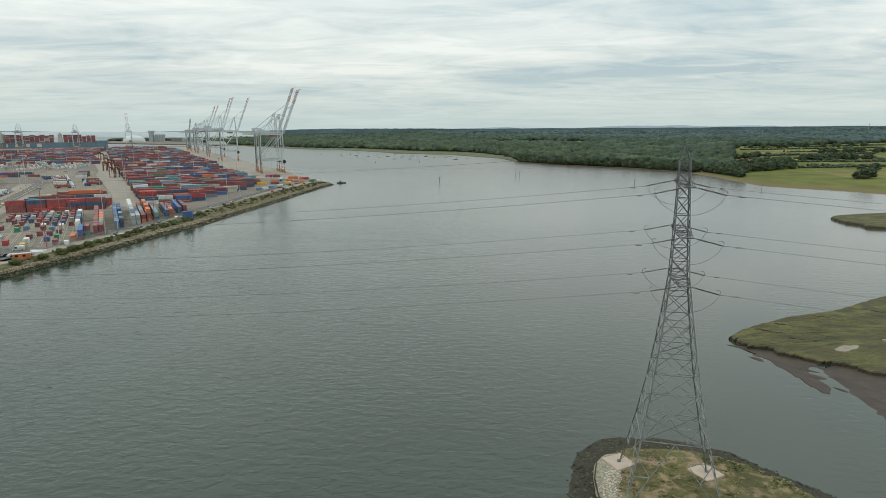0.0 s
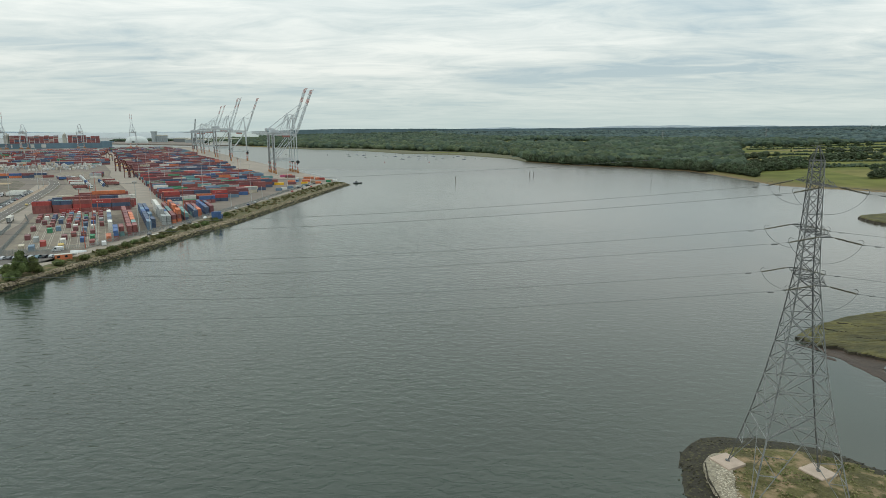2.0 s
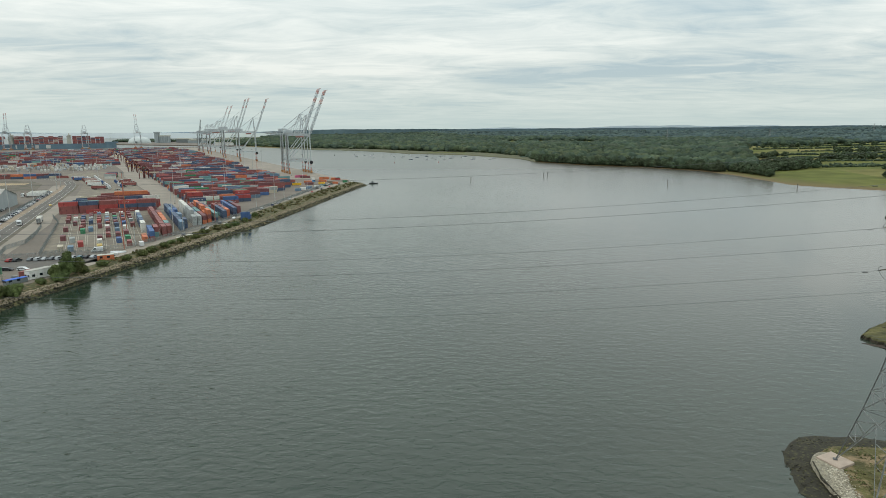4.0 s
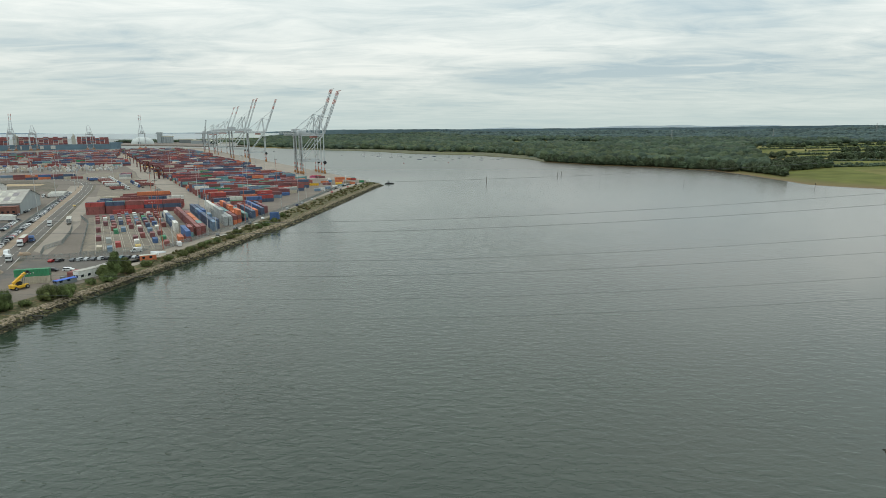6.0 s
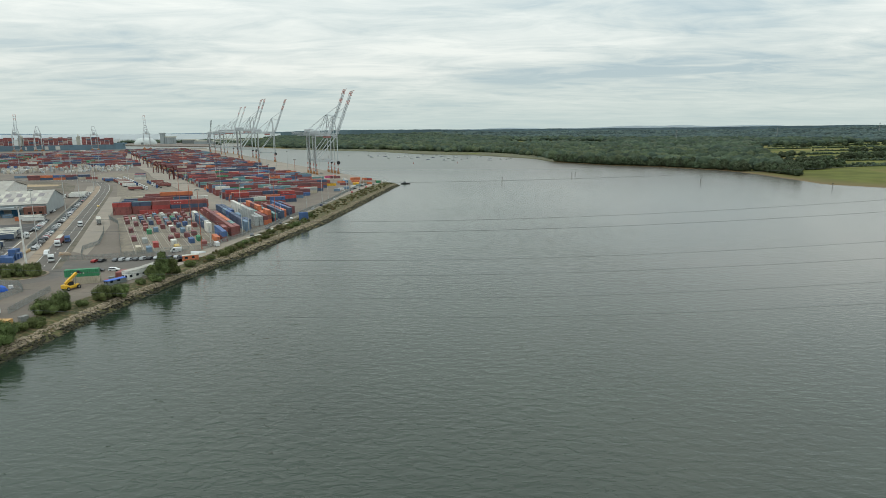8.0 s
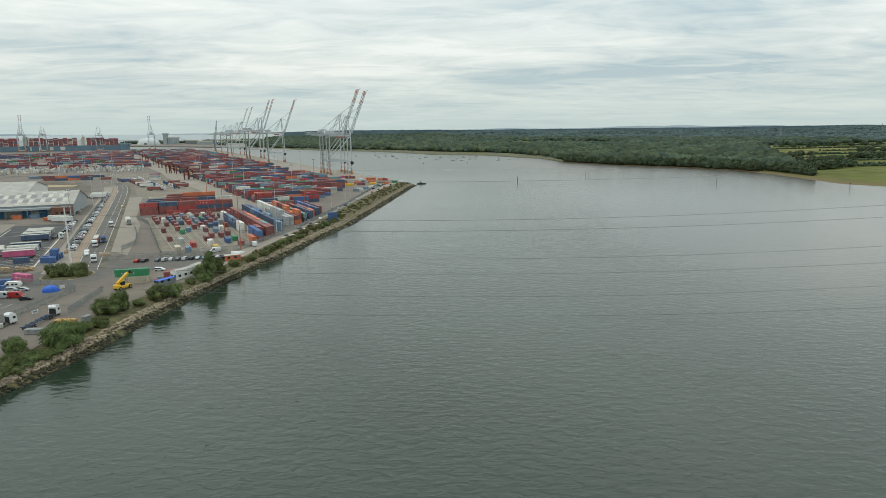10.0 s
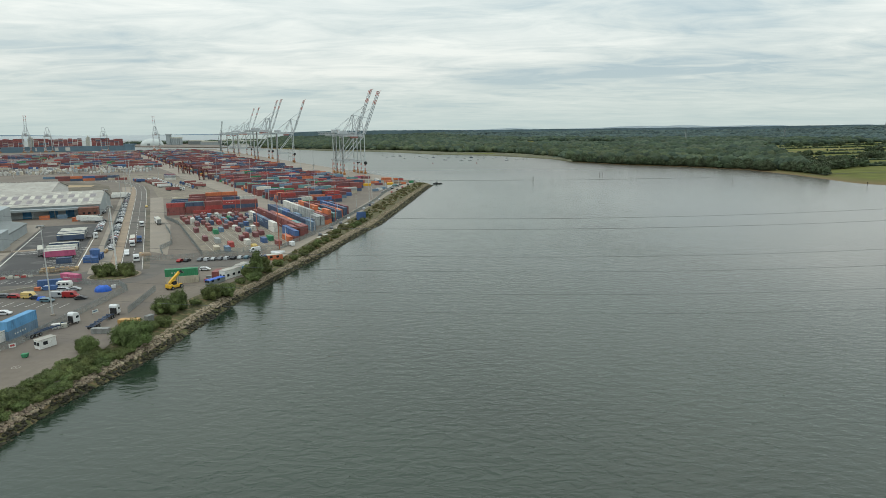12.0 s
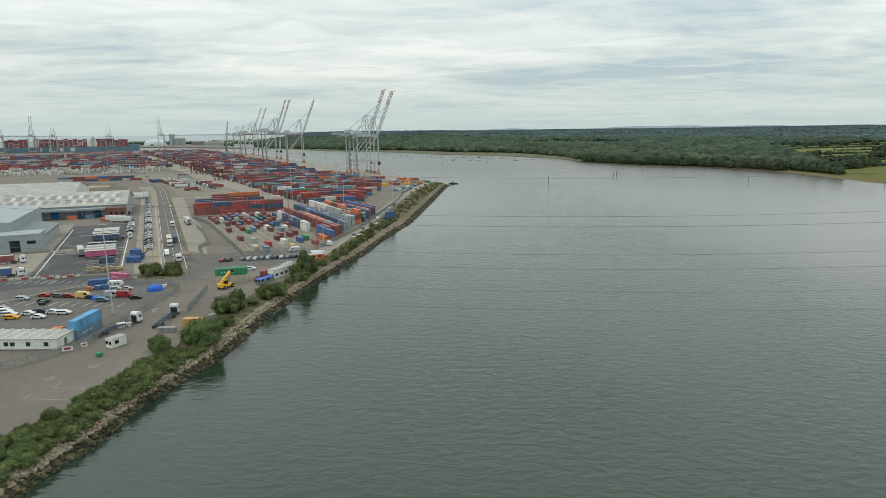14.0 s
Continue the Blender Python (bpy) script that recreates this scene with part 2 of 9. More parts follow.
    fr.inputs["From Min"].default_value, fr.inputs["From Max"].default_value = 260, 1000
    fr.inputs["To Min"].default_value, fr.inputs["To Max"].default_value = 0.10, 0.28
    t.links.new(sp.outputs["Y"], fr.inputs["Value"])
    t.links.new(fr.outputs[0], b.inputs["Roughness"])
    cr = t.nodes.new("ShaderNodeValToRGB")
    cr.color_ramp.elements[0].position, cr.color_ramp.elements[0].color = 0.35, (*WATER_A, 1)
    cr.color_ramp.elements[1].position, cr.color_ramp.elements[1].color = 0.65, (*WATER_B, 1)
    t.links.new(nz(0.013, 1.5, 10, 5), cr.inputs[0])
    # muddy shallows plus bright sky reflection, both put into the eastern water's colour
    east_side = t.nodes.new("ShaderNodeMapRange")
    east_side.inputs["From Min"].default_value, east_side.inputs["From Max"].default_value = -70, 70
    t.links.new(mth("ADD", sp.outputs["X"], mth("MULTIPLY", mth("SUBTRACT", nz(0.009, 1.6, 30, 3), 0.5), 120.0)), east_side.inputs["Value"])
    inner = t.nodes.new("ShaderNodeMapRange")
    inner.inputs["From Min"].default_value, inner.inputs["From Max"].default_value = 120, 280
    t.links.new(sp.outputs["Y"], inner.inputs["Value"])
    silt_sky = t.nodes.new("ShaderNodeMix")
    silt_sky.data_type = "RGBA"
    t.links.new(mth("MULTIPLY", east_side.outputs[0], inner.outputs[0]), silt_sky.inputs["Factor"])
    t.links.new(cr.outputs[0], silt_sky.inputs["A"])
    silt_sky.inputs["B"].default_value = (*SILT_SKY, 1)
    t.links.new(silt_sky.outputs["Result"], b.inputs["Base Color"])
    return m


def meadow_material():
    """Grassland cut into fields of slightly different greens, with a worn brown strip by the water's edge."""
    m = bpy.data.materials.new("meadow_fields")
    m.use_nodes = True
    t = m.node_tree
    b = t.nodes["Principled BSDF"]
    b.inputs["Roughness"].default_value, b.inputs["Specular IOR Level"].default_value = 0.95, 0.1
    geo = t.nodes.new("ShaderNodeNewGeometry")
    mp = t.nodes.new("ShaderNodeMapping")
    mp.inputs["Scale"].default_value, mp.inputs["Rotation"].default_value = (0.0045, 0.011, 0), (0, 0, radians(-14))
    t.links.new(geo.outputs["Position"], mp.inputs[0])
    vo = t.nodes.new("ShaderNodeTexVoronoi")
    vo.inputs["Scale"].default_value = 1.0
    t.links.new(mp.outputs[0], vo.inputs["Vector"])
    sep = t.nodes.new("ShaderNodeSeparateColor")
    t.links.new(vo.outputs["Color"], sep.inputs[0])
    cr = t.nodes.new("ShaderNodeValToRGB")
    for k, c in enumerate((srgb(92, 98, 50), srgb(106, 106, 58), srgb(86, 95, 48), srgb(120, 112, 70))):
        if k > 1:
            cr.color_ramp.elements.new(0.5)
        cr.color_ramp.elements[k].position, cr.color_ramp.elements[k].color = k / 3.2, (*c, 1)
    t.links.new(sep.outputs[0], cr.inputs[0])
    nz = t.nodes.new("ShaderNodeTexNoise")
    nz.inputs["Scale"].default_value, nz.inputs["Detail"].default_value = 0.03, 8.0
    t.links.new(geo.outputs["Position"], nz.inputs["Vector"])
    mr = t.nodes.new("ShaderNodeMapRange")
    mr.inputs["From Min"].default_value, mr.inputs["From Max"].default_value = 0.3, 0.7
    mr.inputs["To Min"].default_value, mr.inputs["To Max"].default_value = 0.72, 1.2
    t.links.new(nz.outputs[0], mr.inputs["Value"])
    sc = t.nodes.new("ShaderNodeVectorMath")
    sc.operation = "SCALE"
    t.links.new(cr.outputs[0], sc.inputs[0])
    t.links.new(mr.outputs[0], sc.inputs["Scale"])
    # the foreshore: mud and drift below about a metre, rough brown grass above it
    px = t.nodes.new("ShaderNodeSeparateXYZ")
    t.links.new(geo.outputs["Position"], px.inputs[0])
    hz = t.nodes.new("ShaderNodeMath")
    hz.operation = "MULTIPLY_ADD"
    t.links.new(nz.outputs[0], hz.inputs[0])
    hz.inputs[1].default_value = 1.6
    t.links.new(px.outputs["Z"], hz.inputs[2])
    fr = t.nodes.new("ShaderNodeValToRGB")
    fr.color_ramp.elements[0].position, fr.color_ramp.elements[0].color = 0.20, (0, 0, 0, 1)
    fr.color_ramp.elements[1].position, fr.color_ramp.elements[1].color = 0.68, (1, 1, 1, 1)
    dv = t.nodes.new("ShaderNodeMath")
    dv.operation = "DIVIDE"
    t.links.new(hz.outputs[0], dv.inputs[0])
    dv.inputs[1].default_value = 5.0
    t.links.new(dv.outputs[0], fr.inputs[0])
    mx = t.nodes.new("ShaderNodeMix")
    mx.data_type = "RGBA"
    mx.inputs["A"].default_value = (*srgb(112, 98, 74), 1)
    t.links.new(sc.outputs[0], mx.inputs["B"])
    t.links.new(fr.outputs[0], mx.inputs["Factor"])
    t.links.new(mx.outputs["Result"], b.inputs["Base Color"])
    return m


WAVE, WATER_A, WATER_B, SILT_SKY = 0.42, (0.014, 0.027, 0.017), (0.021, 0.037, 0.024), (0.078, 0.072, 0.058)
M = {}
M["water"] = water_material()
M["yard"] = material("worn_asphalt_yard", srgb(111, 102, 92), 0.9, var=0.16, scale=0.03, fine=0.6, second=srgb(104, 96, 89), amount=0.35)
M["yard_dark"] = material("rubbered_asphalt", srgb(100, 93, 86), 0.9, var=0.15, scale=0.3, fine=2)
M["concrete"] = material("quay_concrete", srgb(140, 131, 119), 0.88, var=0.12, scale=0.04, fine=0.8, second=srgb(132, 124, 114), amount=0.4)
M["road"] = material("road_asphalt", srgb(97, 92, 86), 0.9, var=0.14, scale=0.08, fine=1.2, stretch=(1, 1, 1), second=srgb(88, 85, 82), amount=0.3)
M["dark_asphalt"] = material("new_dark_asphalt", srgb(71, 70, 70), 0.9, var=0.10, scale=0.05, fine=1.0, second=srgb(99, 97, 95), amount=0.3)
M["faint_paint"] = material("worn_white_road_paint", srgb(156, 150, 141), 0.85, var=0.2, scale=0.8, fine=4)
M["paint"] = material("white_road_paint", srgb(205, 203, 196), 0.7, var=0.12, scale=0.6, fine=4)
M["rust_paint"] = material("orange_surfacing", srgb(142, 126, 108), 0.9, var=0.15, scale=0.15, fine=2)
M["bank"] = material("bank_earth_and_grass", srgb(74, 75, 44), 0.95, var=0.4, scale=0.3, fine=1.8, second=srgb(114, 98, 70), amount=0.55, bump=0.15, bump_scale=1.2)
M["rock"] = material("riprap_stone", srgb(148, 133, 113), 0.9, var=0.3, scale=0.8, fine=4, second=srgb(84, 77, 66), amount=0.4, random_tint=0.5, bump=0.06, bump_scale=3)
M["weed_rock"] = material("weedy_wet_rock", srgb(42, 39, 26), 0.85, var=0.35, scale=0.8, fine=4, second=srgb(72, 69, 40), amount=0.35, bump=0.05, bump_scale=2)
M["leaf"] = material("hedge_leaves", (0.098, 0.122, 0.042), 0.75, var=0.4, scale=0.30, fine=1.6, random_tint=0.5, spec=0.2, leafy=0.38)
M["leaf_dark"] = material("tree_leaves", (0.066, 0.088, 0.048), 0.75, var=0.4, scale=0.12, fine=0.9, random_tint=0.5, spec=0.15, leafy=0.4)
M["woods"] = material("distant_woodland", (0.05, 0.06, 0.03), 0.9, var=0.35, scale=0.015, fine=0.35, bump=0.8, bump_scale=0.5, spec=0.1,
                      per_island=[(0.052, 0.074, 0.046), (0.068, 0.090, 0.050), (0.046, 0.066, 0.046), (0.060, 0.080, 0.046), (0.080, 0.098, 0.056), (0.050, 0.072, 0.052), (0.064, 0.088, 0.058)])
# slightly bluer greens here paint in the haze of the middle distance
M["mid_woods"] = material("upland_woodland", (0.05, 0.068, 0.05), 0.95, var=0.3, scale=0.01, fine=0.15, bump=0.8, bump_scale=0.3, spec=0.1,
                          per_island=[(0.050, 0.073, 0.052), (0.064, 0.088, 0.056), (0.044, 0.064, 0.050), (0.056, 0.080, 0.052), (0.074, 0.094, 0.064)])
# bluer than the nearer woods: distance haze put into the leaf colour
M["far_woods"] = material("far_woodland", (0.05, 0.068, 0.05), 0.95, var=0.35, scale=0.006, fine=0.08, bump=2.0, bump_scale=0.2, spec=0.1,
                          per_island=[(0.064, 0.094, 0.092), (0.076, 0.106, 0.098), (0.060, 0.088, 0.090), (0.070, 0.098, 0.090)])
M["tuft"] = material("rough_grass_tufts", (0.1, 0.1, 0.05), 0.9, var=0.35, scale=0.18, fine=2.0, spec=0.1,
                     per_island=[(0.110, 0.128, 0.046), (0.135, 0.140, 0.056), (0.190, 0.160, 0.084), (0.098, 0.120, 0.044), (0.230, 0.190, 0.110), (0.122, 0.134, 0.052)])
M["scrub"] = material("dry_scrub_leaves", (0.120, 0.120, 0.052), 0.8, var=0.4, scale=0.12, fine=1.2, second=(0.19, 0.14, 0.075), amount=0.5, spec=0.15, leafy=0.35)
M["bark"] = material("tree_bark", (0.07, 0.055, 0.04), 0.9, var=0.3, scale=1, fine=6)
M["meadow"] = meadow_material()
M["mast"] = material("pale_mast_paint", srgb(176, 178, 176), 0.5, var=0.1, scale=0.5, fine=3)
M["reeds"] = material("reed_marsh", srgb(88, 88, 64), 0.95, var=0.22, scale=0.03, fine=0.5, bump=0.3, bump_scale=0.7)
M["marsh"] = material("salt_marsh_grass", srgb(82, 78, 42), 0.95, var=0.45, scale=0.10, fine=1.1, stretch=(0.7, 1.5, 1), second=srgb(64, 64, 38), amount=0.6, bump=0.6, bump_scale=0.7)
M["mud"] = material("tidal_mud", srgb(57, 45, 35), 0.55, spec=0.3, var=0.3, scale=0.25, fine=2.0, bump=0.06, bump_scale=1.0)
M["mud_dark"] = material("dark_mud_bank", srgb(52, 47, 34), 0.9, var=0.35, scale=0.5, fine=3, bump=0.1, bump_scale=2)
M["pale_mud"] = material("pale_dry_mud", srgb(132, 124, 108), 0.8, var=0.12, scale=0.5, fine=3)
M["isle_grass"] = material("island_rough_grass", srgb(84, 80, 44), 0.95, var=0.38, scale=0.16, fine=2.2, second=srgb(138, 118, 90), amount=0.55, bump=0.35, bump_scale=1.6)
M["shingle"] = material("pale_shingle", srgb(136, 129, 112), 0.9, var=0.3, scale=1.5, fine=7, bump=0.08, bump_scale=5)
M["pale_stone"] = material("pale_loose_stone", (0.4, 0.38, 0.33), 0.9, var=0.2, scale=1.5, fine=7, per_island=[srgb(168, 160, 142), srgb(146, 138, 120), srgb(186, 178, 160), srgb(124, 116, 98)])
M["pad"] = material("pale_concrete_pad", srgb(170, 153, 138), 0.85, var=0.10, scale=0.6, fine=4)
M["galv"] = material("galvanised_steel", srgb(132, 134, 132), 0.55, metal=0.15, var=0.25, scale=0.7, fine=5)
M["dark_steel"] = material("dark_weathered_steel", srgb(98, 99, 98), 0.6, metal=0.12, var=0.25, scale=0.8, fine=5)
M["insul"] = material("brown_insulators", srgb(92, 88, 72), 0.4, var=0.2, scale=2, fine=8)
M["wire"] = material("aluminium_conductor", srgb(92, 96, 96), 0.55, metal=0.4, var=0.1, scale=0.3, fine=3)
M["crane"] = material("crane_pale_paint", srgb(186, 192, 194), 0.5, var=0.10, scale=0.12, fine=1.0, second=srgb(164, 158, 150), amount=0.2)
M["crane_red"] = material("crane_red_bands", srgb(186, 132, 124), 0.5, var=0.15, scale=0.2, fine=2)
M["crane_orange"] = material("crane_orange_bogies", srgb(166, 116, 70), 0.6, var=0.2, scale=0.4, fine=3)
M["black"] = material("black_rubber_and_steel", srgb(34, 34, 36), 0.6, var=0.25, scale=1.0, fine=5)
M["tyre"] = material("tyre_rubber", srgb(30, 30, 31), 0.85, var=0.2, scale=3, fine=12)
M["straddle"] = material("straddle_dark_red", srgb(96, 44, 38), 0.6, var=0.2, scale=0.4, fine=3)
M["white"] = material("white_painted_metal", srgb(214, 214, 210), 0.5, var=0.08, scale=0.5, fine=3, second=srgb(180, 176, 168), amount=0.15)
M["roof_grey"] = material("corrugated_cement_roof", srgb(164, 161, 153), 0.85, var=0.12, scale=0.12, fine=1.5, second=srgb(150, 146, 140), amount=0.35)
M["roof_light"] = material("rooflight_panels", srgb(134, 128, 130), 0.7, var=0.15, scale=0.4, fine=2)
M["roof_pale"] = material("pale_roof_panels", srgb(186, 184, 172), 0.75, var=0.10, scale=0.4, fine=2)
M["clad_grey"] = material("grey_cladding", srgb(150, 158, 160), 0.6, var=0.08, scale=0.2, fine=2)
M["clad_pale"] = material("pale_dome_sheeting", srgb(186, 192, 190), 0.6, var=0.06, scale=0.05, fine=0.6)
M["clad_dark"] = material("dark_grey_cladding", srgb(112, 118, 118), 0.6, var=0.10, scale=0.2, fine=2)
M["brick"] = material("brick_wall", srgb(122, 84, 72), 0.9, var=0.2, scale=0.6, fine=5)
M["blue_door"] = material("blue_shutter", srgb(46, 108, 148), 0.55, var=0.15, scale=0.5, fine=4)
M["pale_mixed"] = material("pale_tank_paint", (0.5, 0.5, 0.5), 0.6, var=0.15, scale=0.3, fine=2, per_island=[srgb(196, 194, 188), srgb(176, 176, 172), srgb(186, 176, 158), srgb(160, 166, 170), srgb(204, 202, 198), srgb(140, 132, 124)])
M["glass"] = glass_material("dark_window_glass")
M["pole_red"] = material("red_oxide_mast", srgb(164, 92, 72), 0.6, var=0.15, scale=0.3, fine=2)
M["kerb"] = material("pale_kerb_concrete", srgb(158, 152, 140), 0.9, var=0.15, scale=0.3, fine=2)
M["lane_ground"] = material("stained_yard_concrete", srgb(124, 115, 101), 0.9, var=0.2, scale=0.12, fine=1.0, second=srgb(104, 98, 90), amount=0.4)
M["weedy"] = material("weedy_gravel", srgb(100, 92, 80), 0.95, var=0.25, scale=0.06, fine=0.7, second=srgb(76, 74, 58), amount=0.5)
M["sand"] = material("bare_sandy_earth", srgb(162, 142, 112), 0.95, var=0.15, scale=0.08, fine=0.9)
M["fence"] = material("galvanised_palisade", srgb(140, 144, 142), 0.6, metal=0.2, var=0.15, scale=0.5, fine=4)
M["wood"] = material("pale_pallet_wood", srgb(176, 148, 112), 0.85, var=0.22, scale=1.0, fine=6, random_tint=0.4)
M["yellow"] = material("yellow_machine_paint", srgb(214, 168, 44), 0.5, var=0.12, scale=0.6, fine=4)
M["tarp_blue"] = material("blue_tarpaulin", srgb(30, 92, 190), 0.5, var=0.2, scale=0.8, fine=4)
M["hull"] = material("ship_hull_blue", srgb(104, 128, 142), 0.6, var=0.1, scale=0.05, fine=0.6)
M["sail"] = material("white_boat_hull", srgb(206, 208, 208), 0.4, var=0.08, scale=0.5, fine=3)
# pale backdrop tones: the haze of distance is mixed into each colour
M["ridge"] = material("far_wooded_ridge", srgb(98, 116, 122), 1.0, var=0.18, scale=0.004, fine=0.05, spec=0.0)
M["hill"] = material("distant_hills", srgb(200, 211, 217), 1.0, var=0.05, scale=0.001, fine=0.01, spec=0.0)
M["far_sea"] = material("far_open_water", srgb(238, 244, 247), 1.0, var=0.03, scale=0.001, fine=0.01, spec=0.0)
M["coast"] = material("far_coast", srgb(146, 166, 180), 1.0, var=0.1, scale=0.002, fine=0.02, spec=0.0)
BOX_COLOURS = {
    "brown_red": srgb(134, 78, 74), "maroon": srgb(118, 72, 74), "red": srgb(164, 70, 66), "orange": srgb(196, 112, 74), "blue": srgb(66, 96, 142),
    "navy": srgb(68, 84, 108), "grey": srgb(158, 162, 160), "white": srgb(206, 204, 196), "green": srgb(52, 130, 90), "teal": srgb(104, 144, 142),
    "yellow": srgb(196, 168, 92), "magenta": srgb(184, 88, 122), "light_blue": srgb(92, 148, 190), "steel_blue": srgb(104, 128, 148), "cream": srgb(186, 176, 156), "tan": srgb(190, 146, 86)}
for _n, _c in BOX_COLOURS.items():
    M["box_" + _n] = material("container_paint_" + _n, _c, 0.6, var=0.14, scale=0.25, fine=1.6, stretch=(1, 1, 0.35), second=tuple(c * 0.55 for c in _c), amount=0.22)
_mixc = ["brown_red", "maroon", "brown_red", "red", "brown_red", "navy", "maroon", "blue", "grey", "brown_red", "maroon", "cream", "steel_blue", "green", "navy", "steel_blue", "maroon", "navy",
         "brown_red", "navy", "grey", "maroon", "maroon", "teal", "navy", "brown_red", "maroon", "brown_red", "white", "orange", "brown_red", "maroon"]
M["box_mixed"] = material("container_paint_mixed", (0.2, 0.1, 0.1), 0.6, var=0.15, scale=0.15, fine=1.2, per_island=[BOX_COLOURS[c] for c in _mixc])
# cargo colours lightened with grey: distance haze put into the paint
M["box_ship"] = material("ship_cargo_paint", (0.2, 0.1, 0.1), 0.6, var=0.15, scale=0.15, fine=1.2,
                         per_island=[srgb(140, 84, 80), srgb(122, 72, 76), srgb(160, 88, 82), srgb(136, 80, 78), srgb(118, 70, 74), srgb(150, 92, 88), srgb(84, 98, 116), srgb(132, 78, 76), srgb(168, 150, 140), srgb(126, 76, 78)])

# ---------------------------------------------------------------- mesh tools


class Build:
    """Collects boxes, beams and tubes; becomes one mesh."""

    def __init__(self):
        self.v, self.f, self.m = [], [], []

    def add(self, verts, faces, mi=0):
        k = len(self.v)
        self.v += [tuple(p) for p in verts]
        self.f += [tuple(i + k for i in f) for f in faces]
        self.m += [mi] * len(faces)
        return self

    def box(self, x0, x1, y0, y1, z0, z1, mi=0):
        return self.add([(x0, y0, z0), (x1, y0, z0), (x1, y1, z0), (x0, y1, z0), (x0, y0, z1), (x1, y0, z1), (x1, y1, z1), (x0, y1, z1)],
                        [(3, 2, 1, 0), (4, 5, 6, 7), (0, 1, 5, 4), (1, 2, 6, 5), (2, 3, 7, 6), (3, 0, 4, 7)], mi)

    def soft_box(self, x0, x1, y0, y1, z0, z1, b, mi=0):
        """A box whose upright edges and top rim are chamfered by b."""
        ring = [(x0 + b, y0), (x1 - b, y0), (x1, y0 + b), (x1, y1 - b), (x1 - b, y1), (x0 + b, y1), (x0, y1 - b), (x0, y0 + b)]
        cx, cy = (x0 + x1) / 2, (y0 + y1) / 2
        sx, sy = 1 - 2 * b / (x1 - x0), 1 - 2 * b / (y1 - y0)
        top = [(cx + (x - cx) * sx, cy + (y - cy) * sy) for x, y in ring]
        v = [(*p, z0) for p in ring] + [(*p, z1 - b) for p in ring] + [(*p, z1) for p in top]
        f = [tuple(range(7, -1, -1)), tuple(range(16, 24))]
        for r in (0, 8):
            f += [(r + k, r + (k + 1) % 8, r + 8 + (k + 1) % 8, r + 8 + k) for k in range(8)]
        return self.add(v, f, mi)

    def beam(self, p, q, w, h=None, mi=0):
        p, q = Vector(p), Vector(q)
        d = (q - p).normalized()
        a = d.cross(Vector((0, 0, 1)))
        a = a.normalized() if a.length > 1e-3 else Vector((1, 0, 0))
        b = a.cross(d)
        h = h or w
        v = [o + a * (sx * w / 2) + b * (sy * h / 2) for o in (p, q) for sx, sy in ((-1, -1), (1, -1), (1, 1), (-1, 1))]
        return self.add(v, [(3, 2, 1, 0), (4, 5, 6, 7), (0, 1, 5, 4), (1, 2, 6, 5), (2, 3, 7, 6), (3, 0, 4, 7)], mi)

    def angle(self, p, q, w, t=None, mi=0):
        """An L section, as lattice towers have."""
        p, q = Vector(p), Vector(q)
        d = (q - p).normalized()
        a = d.cross(Vector((0, 0, 1)))
        a = a.normalized() if a.length > 1e-3 else Vector((1, 0, 0))
        b = a.cross(d)
        t = t or w * 0.22
        prof = [(0, 0), (w, 0), (w, t), (t, t), (t, w), (0, w)]
        v = [o + a * (x - w / 2) + b * (y - w / 2) for o in (p, q) for x, y in prof]
        return self.add(v, [(5, 4, 3, 2, 1, 0), (6, 7, 8, 9, 10, 11)] + [(k, (k + 1) % 6, 6 + (k + 1) % 6, 6 + k) for k in range(6)], mi)

    def tube(self, p, q, r, n=8, r2=None, mi=0):
        p, q = Vector(p), Vector(q)
        d = (q - p).normalized()
        a = d.orthogonal().normalized()
        b = d.cross(a)
        r2 = r if r2 is None else r2
        v = [o + (a * math.cos(2 * math.pi * k / n) + b * math.sin(2 * math.pi * k / n)) * rr for o, rr in ((p, r), (q, r2)) for k in range(n)]
        return self.add(v, [tuple(range(n - 1, -1, -1)), tuple(range(n, 2 * n))] + [(k, (k + 1) % n, n + (k + 1) % n, n + k) for k in range(n)], mi)

    def sweep(self, pts, r, n=5):
        """A tube along a line of points."""
        pts = [Vector(p) for p in pts]
        v, f = [], []
        for i, p in enumerate(pts):
            d = (pts[min(len(pts) - 1, i + 1)] - pts[max(0, i - 1)]).normalized()
            a = d.cross(Vector((0, 0, 1)))
            a = a.normalized() if a.length > 1e-3 else Vector((1, 0, 0))
            b = a.cross(d)
            v += [p + (a * math.cos(2 * math.pi * k / n) + b * math.sin(2 * math.pi * k / n)) * r for k in range(n)]
        for i in range(len(pts) - 1):
            f += [(i * n + k, i * n + (k + 1) % n, (i + 1) * n + (k + 1) % n, (i + 1) * n + k) for k in range(n)]
        return self.add(v, f)

    def prism(self, outline, z0, z1, mi=0):
        n = len(outline)
        v = [(*p[:2], z0) for p in outline] + [(*p[:2], z1) for p in outline]
        return self.add(v, [tuple(range(n - 1, -1, -1)), tuple(range(n, 2 * n))] + [(k, (k + 1) % n, n + (k + 1) % n, n + k) for k in range(n)], mi)

    def side_prism(self, outline, y0, y1, mi=0):
        """An outline in x and z, drawn out from y0 to y1."""
        n = len(outline)
        v = [(x, y0, z) for x, z in outline] + [(x, y1, z) for x, z in outline]
        return self.add(v, [tuple(range(n)), tuple(range(2 * n - 1, n - 1, -1))] + [(n + k, n + (k + 1) % n, (k + 1) % n, k) for k in range(n)], mi)

